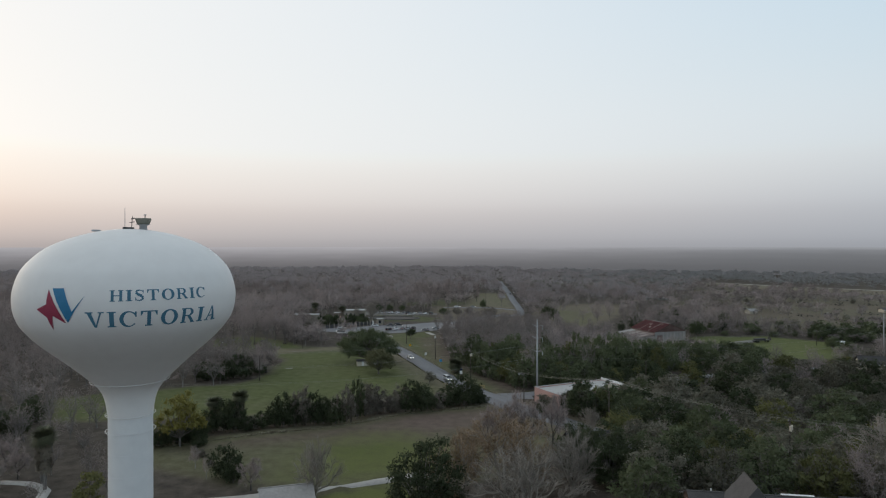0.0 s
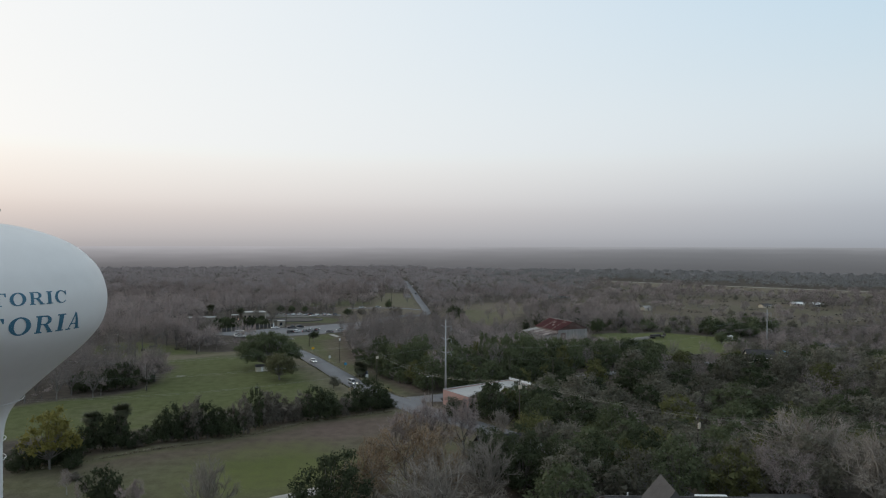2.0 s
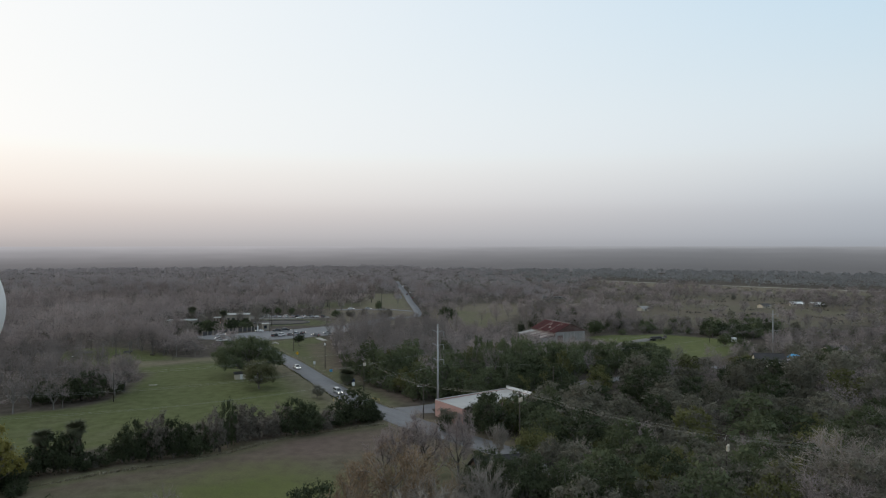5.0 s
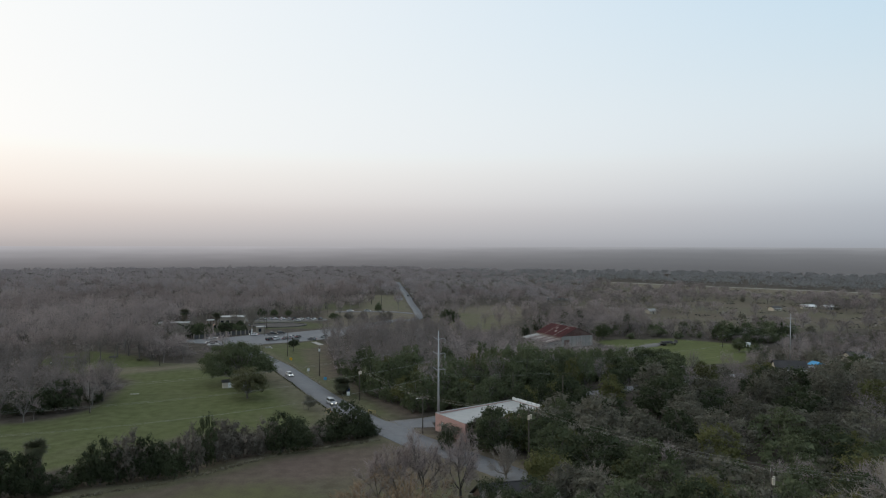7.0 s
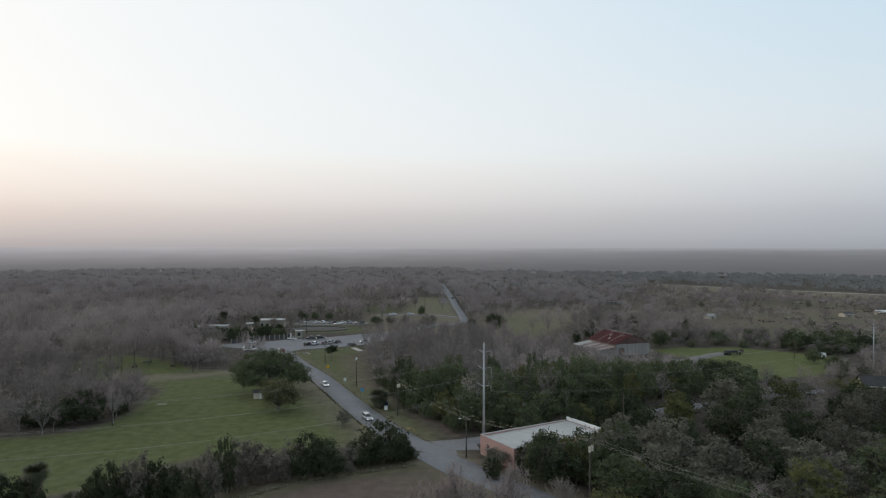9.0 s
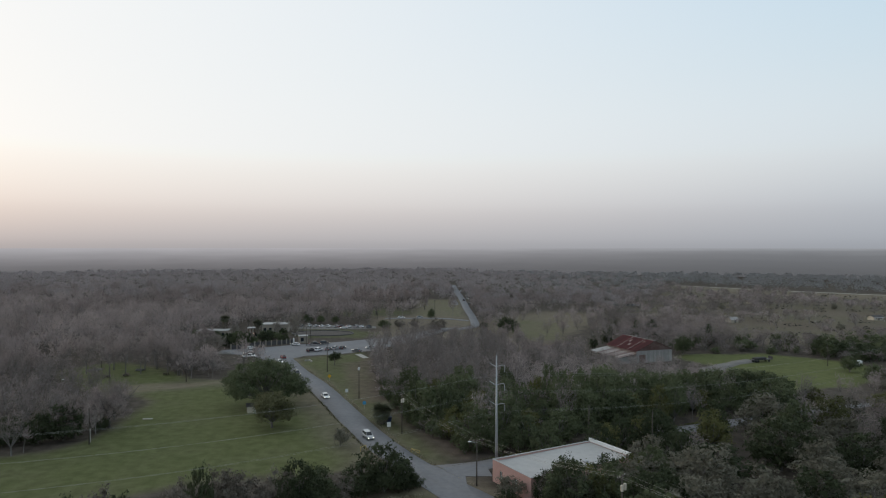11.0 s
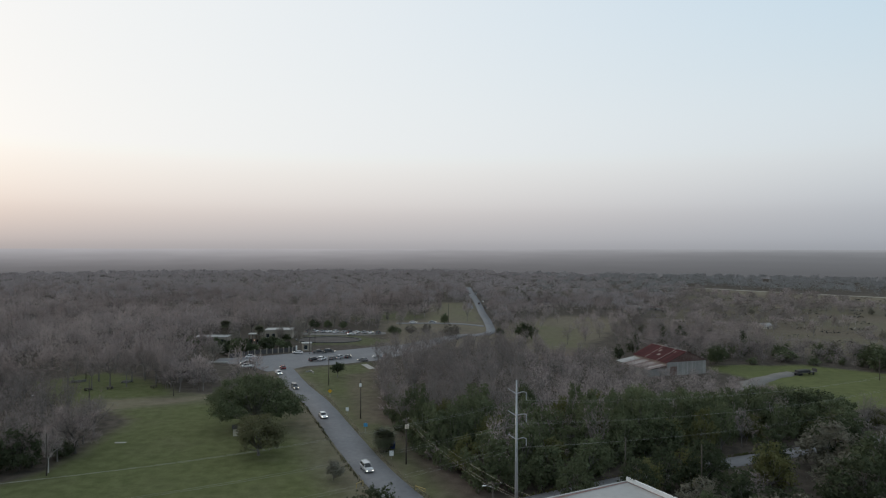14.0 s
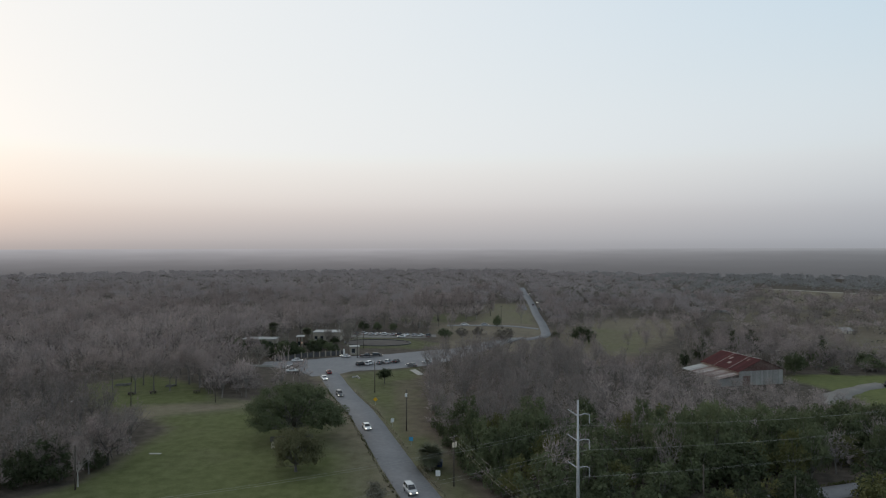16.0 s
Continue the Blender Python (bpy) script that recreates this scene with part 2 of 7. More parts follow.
def rod(bm, p0, p1, r0, r1=None, sides=6, cap=True):
    p0, p1 = Vector(p0), Vector(p1)
    r1 = r0 if r1 is None else r1
    q = (p1 - p0).to_track_quat("Z", "Y").to_matrix()
    ring = [[bm.verts.new(p + q @ Vector((r * math.cos(a), r * math.sin(a), 0))) for a in (2 * math.pi * i / sides for i in range(sides))] for p, r in ((p0, r0), (p1, r1))]
    for i in range(sides):
        j = (i + 1) % sides
        bm.faces.new((ring[0][i], ring[0][j], ring[1][j], ring[1][i]))
    if cap:
        bm.faces.new(ring[1])
        bm.faces.new(list(reversed(ring[0])))
    return bm


def rd(*a, **k):
    return rod(bmesh.new(), *a, **k)


def poly_sheet(bm, pts, z0, z1):
    """A slab over a plan outline."""
    lo = [bm.verts.new((x, y, z0)) for x, y in pts]
    hi = [bm.verts.new((x, y, z1)) for x, y in pts]
    bm.faces.new(hi)
    for i in range(len(pts)):
        j = (i + 1) % len(pts)
        bm.faces.new((lo[i], lo[j], hi[j], hi[i]))
    return bm


def prism(bm, outline, y0, y1):
    """Extrudes an outline in x, z along y."""
    a = [bm.verts.new((x, y0, z)) for x, z in outline]
    b = [bm.verts.new((x, y1, z)) for x, z in outline]
    bm.faces.new(list(reversed(a)))
    bm.faces.new(b)
    for i in range(len(outline)):
        j = (i + 1) % len(outline)
        bm.faces.new((a[i], a[j], b[j], b[i]))
    bmesh.ops.recalc_face_normals(bm, faces=bm.faces)
    return bm


def dist_to_line(px, py, line):
    """Distance of points from a polyline."""
    best = np.full(np.shape(px), 1e9)
    for (x0, y0), (x1, y1) in zip(line[:-1], line[1:]):
        dx, dy = x1 - x0, y1 - y0
        t = np.clip(((px - x0) * dx + (py - y0) * dy) / (dx * dx + dy * dy), 0, 1)
        best = np.minimum(best, np.hypot(px - x0 - t * dx, py - y0 - t * dy))
    return best


def inside(px, py, poly):
    px, py = np.asarray(px, float), np.asarray(py, float)
    hit = np.zeros(px.shape, bool)
    for (x0, y0), (x1, y1) in zip(poly, poly[1:] + poly[:1]):
        cross = (y0 > py) != (y1 > py)
        with np.errstate(divide="ignore", invalid="ignore"):
            hit ^= cross & (px < (x1 - x0) * (py - y0) / (y1 - y0 + 1e-12) + x0)
    return hit


def soft_mask(px, py, poly, soft):
    d = dist_to_line(px, py, poly + poly[:1])
    return smooth01(0.5 + np.where(inside(px, py, poly), d, -d) / (2 * soft))


# ---- the plan ----
ROAD = [(-76, 347), (-70, 335), (-60, 314), (-45.3, 287.5), (-33.5, 262), (-22, 237), (-12, 217), (-4.5, 205), (4, 193.5), (13, 182),
        (22, 171), (31, 160.5), (38, 148), (44, 132), (48, 112), (50, 80)]
STREET = [(-4, 204), (5, 204.5), (13, 209.5), (31, 221.5), (44, 229.5), (76, 246), (95, 256), (130, 275), (170, 300), (230, 315)]
FAR_ROAD = [(-5, 455), (4, 468), (7, 480), (6.4, 500), (4, 540), (-0.2, 590), (-2.6, 634), (-6.4, 694), (-15.6, 811), (-20.5, 890)]
CROSS_ROAD = [(-52, 506), (-20, 509), (4, 506)]
PLAZA = [(-79, 338), (-92, 352), (-108, 356), (-110, 366), (-97, 371), (-80, 384), (-62, 393), (-49, 404), (-36, 413), (-14, 452), (-3, 458),
         (-18, 415), (-30, 385), (-39, 368), (-53, 357), (-67, 351), (-71, 343)]
LOT = [(-112, 458), (-104, 449), (-90, 445), (-60, 447), (-50, 452), (-52, 462), (-96, 468)]
PARK = [(-140, 185), (-106, 204), (-92, 213), (-87, 224), (-89, 241), (-93, 264), (-104, 275), (-124, 280), (-156, 312), (-140, 331), (-116, 319),
        (-95, 297), (-79, 299), (-64, 305), (-52, 296), (-24, 233), (-14, 214), (-22, 203), (-53, 194), (-67, 173), (-86, 165), (-120, 158)]
DRY = [(-112, 268), (-117, 286), (-84, 300), (-64, 303), (-62, 292), (-82, 287)]
BROWN = [(-86, 150), (-61, 159), (-40, 170), (-20, 183), (-2, 192), (12, 178), (22, 163), (18, 140), (2, 128), (-20, 124), (-50, 118), (-80, 128)]
BRIGHT = [(-42, 146), (-33, 156), (-22, 157), (-9, 146), (-10, 131), (-20, 124), (-40, 122)]
LAWN_EAST = [(104, 388), (118, 396), (154, 398), (185, 372), (172, 336), (150, 318), (118, 305), (112, 330), (118, 355)]
HEDGE_FOOT = [(-77, 142), (-69, 147.5), (-59, 154.5), (-46, 161), (-36, 168.5), (-24, 180.5), (-8.6, 187.5), (-2, 190.5)]
MEADOW = [(14, 470), (24, 420), (34, 405), (56, 440), (66, 470), (105, 560), (108, 600), (60, 610), (30, 560), (18, 520)]
LOOP = [(-44, 414), (-24, 408), (2, 412), (12, 440), (14, 470), (10, 522), (-35, 520), (-62, 516), (-58, 470), (-47, 455)]
MEDIAN = [(-40, 660), (-6, 664), (-2, 590), (3, 524), (-35, 520)]
APRON = [(-13, 222), (-8.8, 215.2), (-3.9, 208.8), (1.2, 206), (11, 207), (12, 201.2), (6.4, 200.8), (6.7, 196), (7.8, 191.4), (10.8, 187.6), (13, 184.5), (5, 183.5), (-2.5, 194.6), (-11, 208)]
VERGE = [(-2, 209), (-14, 229), (-26, 254), (-39, 283), (-51, 308), (-62, 330), (-66, 346), (-44, 362), (-38, 345), (-34, 318), (-25, 275), (-10, 240), (2, 214)]
LITTER = [(4, 217), (-8, 243), (-22, 275), (-31, 318), (-36, 346)]
DITCH = [(-47, 336), (-39, 303), (-32.5, 279), (-27, 264), (-22, 268), (-28, 290), (-34, 312), (-38, 337)]
OVAL = [(-95, 425), (-80, 407), (-62, 411), (-50, 409), (-45, 430), (-62, 444), (-92, 443)]
NEAR_LAWN = [(-36, 98), (-34, 113), (-18, 122), (-6, 112), (-10, 96)]
OPEN_FIELD = [(270, 985), (384, 870), (500, 765), (640, 650), (600, 600), (470, 700), (360, 800), (255, 925)]
FLATS = [(150, 430), (230, 420), (420, 470), (600, 590), (640, 665), (500, 768), (384, 873), (270, 992), (200, 800), (150, 640), (120, 560)]
PINK_L, PINK_U, PINK_V = Vector((12.0, 198.3)), Vector((0.845, 0.534)), Vector((0.534, -0.845))


# ---- ground ----
def axis(lo, a, b, hi, fine, grow):
    v = list(np.arange(a, b + 0.1, fine))
    s, x = fine, b
    while x < hi:
        s *= grow
        x += s
        v.append(x)
    s, x = fine, a
    while x > lo:
        s *= grow
        x -= s
        v.insert(0, x)
    return np.array(v)


def build_ground():
    xs, ys = axis(-5200, -160, 190, 5200, 3.2, 1.1), axis(-900, 88, 400, 5600, 3.2, 1.07)
    X, Y = np.meshgrid(xs, ys)
    fx, fy = X.ravel(), Y.ravel()
    Z = gz(fx, fy)
    rough = np.array([noise.noise((x * 0.05, y * 0.05, 0)) * 0.25 for x, y in zip(fx, fy)])
    calm = np.clip(dist_to_line(fx, fy, ROAD) / 10 - 0.5, 0, 1) * np.clip(dist_to_line(fx, fy, STREET) / 10 - 0.5, 0, 1)
    Z = Z + np.where((fy < 340) & (np.abs(fx) < 200), rough * calm, 0)
    nx, ny = len(xs), len(ys)
    idx = np.arange(nx * ny).reshape(ny, nx)
    quads = np.stack([idx[:-1, :-1], idx[:-1, 1:], idx[1:, 1:], idx[1:, :-1]], -1).reshape(-1, 4)
    me = bpy.data.meshes.new("ground")
    me.from_pydata(np.stack([fx, fy, Z], 1).tolist(), [], quads.tolist())
    wob = np.array([noise.noise((x * 0.09, y * 0.09, 4)) * 3.0 + noise.noise((x * 0.3, y * 0.3, 9)) * 1.2 for x, y in zip(fx, fy)])
    wx, wy = fx + wob, fy - wob
    green = soft_mask(wx, wy, PARK, 3)
    green = np.maximum(green, soft_mask(wx, wy, LAWN_EAST, 3))
    green = np.maximum(green, 0.7 * soft_mask(wx, wy, BRIGHT, 10))
    green = np.maximum(green, 0.6 * soft_mask(wx, wy, OVAL, 3))
    green = np.maximum(green, 0.9 * soft_mask(wx, wy, NEAR_LAWN, 2))
    green = green * (1 - 0.75 * smooth01((17 - dist_to_line(wx, wy, ROAD)) / 10)) * (1 - 0.8 * soft_mask(wx, wy, DRY, 5))
    green = np.maximum(green, 0.75 * soft_mask(wx, wy, VERGE, 6))
    green = np.maximum(green, 0.08 * soft_mask(wx, wy, MEADOW, 8))
    green = np.maximum(green, 0.3 * soft_mask(wx, wy, MEDIAN, 6))
    green = np.maximum(green, 0.5 * smooth01((34 - np.hypot(wx + 64, wy - 545)) / 12))
    green = np.maximum(green, 0.4 * soft_mask(wx, wy, [(36, 436), (60, 446), (66, 540), (36, 545), (30, 480)], 8))
    green = np.maximum(green, 0.2 * soft_mask(wx, wy, FLATS, 25))
    dry = np.maximum(soft_mask(wx, wy, VERGE, 3) * 0.2, soft_mask(wx, wy, DRY, 4))
    dry = np.maximum(dry, soft_mask(wx, wy, MEADOW, 10) * 0.8)
    dry = np.maximum(dry, soft_mask(wx, wy, MEDIAN, 6) * 0.8)
    dry = np.maximum(dry, soft_mask(wx, wy, LOOP, 6) * 0.7)
    dry = np.maximum(dry, soft_mask(wx, wy, FLATS, 25) * 0.5)
    dry = np.maximum(dry, soft_mask(wx, wy, OPEN_FIELD, 15))
    dry = np.maximum(dry, 0.55 * soft_mask(wx, wy, BROWN, 5))
    dry = np.maximum(dry, 0.12 * smooth01((wy - 430) / 120))
    dry = np.maximum(dry, 0.6 * soft_mask(wx, wy, PARK, 4))
    dry = np.maximum(dry, 0.8 * smooth01((9 - dist_to_line(wx, wy, ROAD)) / 5))
    dry = np.maximum(dry, 0.95 * smooth01((3.4 - dist_to_line(fx, fy, HEDGE_FOOT)) / 2.5))
    flat_mix = 0.35 * soft_mask(wx, wy, FLATS, 40) * (0.5 + 0.5 * np.sin(wx * 0.03 + wy * 0.05))
    green = np.maximum(green, 0.44 * soft_mask(wx, wy, BROWN, 5))
    soil = 0.68 * soft_mask(wx, wy, BROWN, 6) * smooth01((wy - 148 - 0.25 * wx) / 22)
    soil = np.maximum(soil, 0.95 * soft_mask(wx, wy, [(-32, 177), (-18, 183), (-4, 186), (4, 178), (0, 164), (-14, 158), (-26, 161)], 7))
    soil = np.maximum(soil, 0.6 * soft_mask(wx, wy, [(30, 402), (52, 408), (56, 430), (34, 432)], 7))
    soil = np.maximum(soil, 0.45 * smooth01((7 - dist_to_line(wx, wy, LITTER)) / 6))
    soil = soil * (1 - smooth01((4.2 - dist_to_line(fx, fy, HEDGE_FOOT)) / 2.5))
    soil = np.maximum(soil, 0.5 * soft_mask(fx, fy, DITCH, 2.5))
    vivid = np.maximum(0.8 * soft_mask(wx, wy, BRIGHT, 12), 0.4 * soft_mask(wx, wy, LAWN_EAST, 4))
    vivid = np.maximum(vivid, soft_mask(wx, wy, NEAR_LAWN, 2))
    for name, vals in (("green", green), ("dry", dry), ("soil", np.maximum(soil, flat_mix)), ("vivid", vivid)):
        me.attributes.new(name, "FLOAT", "POINT").data.foreach_set("value", vals.astype(np.float32))
    me.shade_smooth()
    ob = tagged(new("ground", me), "flat winter land of grass, bare soil and leaf litter", "ground", kind="structure")
    m = bpy.data.materials.new("winter_ground")
    m.use_nodes = True
    n, l = m.node_tree.nodes, m.node_tree.links
    b = n["Principled BSDF"]
    b.inputs["Roughness"].default_value, b.inputs["Specular IOR Level"].default_value = 0.95, 0.1
    co = n.new("ShaderNodeTexCoord")

    def tex(scale, detail=5):
        t = n.new("ShaderNodeTexNoise")
        t.inputs["Scale"].default_value, t.inputs["Detail"].default_value = scale, detail
        l.new(co.outputs["Object"], t.inputs["Vector"])
        return t.outputs[0]

    def ramp(fac, *cols):
        r = n.new("ShaderNodeValToRGB")
        e = r.color_ramp.elements
        e[0].position, e[1].position = 0.32, 0.68
        e[0].color, e[1].color = (*cols[0], 1), (*cols[1], 1)
        l.new(fac, r.inputs[0])
        return r.outputs[0]

    def over(a, c, fac):
        x = n.new("ShaderNodeMix")
        x.data_type = "RGBA"
        l.new(fac, x.inputs[0])
        l.new(a, x.inputs[6])
        l.new(c, x.inputs[7])
        return x.outputs[2]

    def cover(name, noise_out, spread=0.5):
        at = n.new("ShaderNodeAttribute")
        at.attribute_name = name
        s = n.new("ShaderNodeMath")
        s.operation = "MULTIPLY_ADD"
        s.inputs[1].default_value, s.inputs[2].default_value = spread, -spread / 2
        l.new(noise_out, s.inputs[0])
        a = n.new("ShaderNodeMath")
        a.operation, a.use_clamp = "ADD", True
        l.new(at.outputs["Fac"], a.inputs[0])
        l.new(s.outputs[0], a.inputs[1])
        k = n.new("ShaderNodeMath")
        k.operation, k.use_clamp = "MULTIPLY", True
        l.new(a.outputs[0], k.inputs[0])
        g = n.new("ShaderNodeMath")
        g.operation, g.use_clamp = "MULTIPLY", True
        g.inputs[1].default_value = 4
        l.new(at.outputs["Fac"], g.inputs[0])
        l.new(g.outputs[0], k.inputs[1])
        return k.outputs[0]

    n1, n2, n3 = tex(0.05), tex(0.35), tex(3.0, 8)
    litter = ramp(n2, (0.055, 0.046, 0.038), (0.105, 0.088, 0.072))
    c = over(litter, ramp(n2, (0.165, 0.138, 0.098), (0.207, 0.178, 0.13)), cover("dry", n1, 0.7))
    c = over(c, ramp(n2, (0.082, 0.094, 0.035), (0.121, 0.132, 0.058)), cover("green", n1, 1.0))
    c = over(c, ramp(n2, (0.128, 0.094, 0.078), (0.165, 0.122, 0.102)), cover("soil", n1, 0.7))
    c = over(c, ramp(n1, (0.105, 0.122, 0.038), (0.142, 0.152, 0.054)), cover("vivid", n2, 1.0))
    g = n.new("ShaderNodeMix")
    g.data_type, g.blend_type = "RGBA", "MULTIPLY"
    g.inputs[0].default_value = 0.4
    l.new(c, g.inputs[6])
    l.new(ramp(n3, (0.6, 0.6, 0.6), (1.25, 1.25, 1.25)), g.inputs[7])
    l.new(g.outputs[2], b.inputs["Base Color"])
    bp = n.new("ShaderNodeBump")
    bp.inputs["Strength"].default_value, bp.inputs["Distance"].default_value = 0.6, 0.05
    l.new(n3, bp.inputs["Height"])
    l.new(bp.outputs[0], b.inputs["Normal"])
    me.materials.append(m)
    return ob


build_ground()


def road_strip(name, line, width, label, z=0.07, mat=M_ASPHALT, wobble=0.25, ends=None):
    """A slab that follows a centre line; ends: half widths at both ends if they differ."""
    pts = []
    for (x0, y0), (x1, y1) in zip(line[:-1], line[1:]):
        k = max(1, int(math.hypot(x1 - x0, y1 - y0) / 4))
        pts += [Vector((x0 + (x1 - x0) * i / k, y0 + (y1 - y0) * i / k)) for i in range(k)]
    pts.append(Vector(line[-1]))
    for _ in range(6):
        pts = [pts[0]] + [(a + b * 2 + c) / 4 for a, b, c in zip(pts, pts[1:], pts[2:])] + [pts[-1]]
    bm, rows = bmesh.new(), []
    for i, p in enumerate(pts):
        d = (pts[min(i + 1, len(pts) - 1)] - pts[max(i - 1, 0)]).normalized()
        nrm = Vector((d.y, -d.x))
        w = width / 2 + noise.noise((i * 0.4, width, 2)) * wobble
        row = []
        for s, dz in ((-w - 0.1, -0.3), (-w, 0.0), (0, 0.04), (w, 0.0), (w + 0.1, -0.3)):
            q = p + nrm * s
            row.append(bm.verts.new((q.x, q.y, gh(p.x, p.y) + z + dz)))
        rows.append(row)
    for a, b in zip(rows, rows[1:]):
        for k in range(4):
            bm.faces.new((a[k], a[k + 1], b[k + 1], b[k]))
    return tagged(link_mesh(name, bm, mat, True), label, "road", kind="structure")


road_strip("road", ROAD, 7.7, "worn grey two-lane asphalt road without markings")
road_strip("street", STREET, 5.6, "narrow worn grey asphalt side street", 0.062)
road_strip("far_road", FAR_ROAD, 9.0, "straight grey asphalt road into the woods", 0.066)
road_strip("parking_bay", [(-9.6, 614), (-10.6, 636), (-12.4, 660)], 8.0, "pale asphalt parking bay beside the far road", 0.05)
road_strip("cross_road", CROSS_ROAD, 6.0, "narrow grey asphalt park road", 0.058)
road_strip("path", [(-62, 106), (-46, 109), (-34, 117), (-19, 125.5), (-12, 129)], 4.6, "pale weathered concrete drive", 0.06, M_CONCRETE, 0.1)
road_strip("path", [(-112, 110), (-99, 114.5), (-93, 117), (-87, 115.5), (-82, 108), (-84, 98)], 2.0, "pale concrete footpath", 0.05, M_CONCRETE, 0.1)
tagged(link_mesh("forecourt", poly_sheet(bmesh.new(), PLAZA, -0.3, 0.075), M_ASPHALT), "wide grey asphalt junction and forecourt", "road", kind="structure")
tagged(link_mesh("junction", poly_sheet(bmesh.new(), APRON, -0.3, 0.095), M_ASPHALT), "worn grey asphalt where the street joins the road", "road", kind="structure")
tagged(link_mesh("parking_lot", poly_sheet(bmesh.new(), LOT, -0.3, 0.06), M_GRAVEL), "pale grey parking lot behind an oval bed", "parking lot", kind="structure")


# ---- water tower ----
TW, TW_FACE = Vector((-41.3, 66.8)), math.atan2(-84.8, 52.6)     # centre, and the bearing of the painted side
TANK = [(27.53, 2.6), (29.94, 2.91), (31.46, 3.7), (32.8, 5.09), (34.8, 7.21), (37.15, 9.99), (39.28, 11.84), (40.94, 12.49), (42.42, 12.65), (43.54, 12.58), (45.11, 12.16), (46.4, 11.52), (48.07, 9.94), (49.22, 8.14), (50.29, 5.18), (50.84, 2.41), (50.98, 0)]


def fair(profile, rounds=3):
    pts = [Vector(p) for p in profile]
    for _ in range(rounds):
        out = [pts[0]]
        for a, b in zip(pts, pts[1:]):
            out += [a * 0.75 + b * 0.25, a * 0.25 + b * 0.75]
        pts = out + [pts[-1]]
    return pts


def lathe(bm, profile, sides=72):
    rings = []
    for z, r in profile:
        rings.append([bm.verts.new((0, 0, z))] if r < 1e-4 else [bm.verts.new((r * math.cos(2 * math.pi * i / sides), r * math.sin(2 * math.pi * i / sides), z)) for i in range(sides)])
    for a, b in zip(rings, rings[1:]):
        for i in range(sides):
            j = (i + 1) % sides
            if len(b) == 1:
                bm.faces.new((a[i], a[j], b[0]))
            elif len(a) == 1:
                bm.faces.new((a[0], b[j], b[i]))
            else:
                bm.faces.new((a[i], a[j], b[j], b[i]))
    return bm


def ring(bm, radius, z, r, n=64):
    prof = [(z + r * math.sin(a), radius + r * math.cos(a)) for a in (math.pi * 2 * k / 6 for k in range(7))]
    return lathe(bm, prof, n)


TANK_FAIR = [tuple(p) for p in fair(TANK)]


def skin(theta, z, off=0.03):
    """A point just off the tank's skin; theta: angle to the right of the painted side's middle."""
    r = float(np.interp(z, [p[0] for p in TANK_FAIR], [p[1] for p in TANK_FAIR])) + off
    a = TW_FACE + theta
    return (r * math.cos(a), r * math.sin(a), z)


def sweep(pts, wide):
    """Quads along a line; wide: half the stroke's breadth across the letter and up it."""
    out = []
    for (x0, y0), (x1, y1) in zip(pts, pts[1:]):
        out.append([(x0 - wide, y0), (x0 + wide, y0), (x1 + wide, y1), (x1 - wide, y1)])
    return out


def bowl(cx, cy, rx, ry, ix, iy, a0, a1, shift=0.0, n=18):
    """An arc that is broad at the sides and thin above and below."""
    out = []
    for k in range(n):
        a, b = radians(a0 + (a1 - a0) * k / n), radians(a0 + (a1 - a0) * (k + 1) / n)
        out.append([(cx + rx * math.cos(a), cy + ry * math.sin(a)), (cx + rx * math.cos(b), cy + ry * math.sin(b)),
                    (cx + shift + ix * math.cos(b), cy + iy * math.sin(b)), (cx + shift + ix * math.cos(a), cy + iy * math.sin(a))])
    return out


def flat_bar(x0, x1, y0, y1):
    return [[(x0, y0), (x1, y0), (x1, y1), (x0, y1)]]


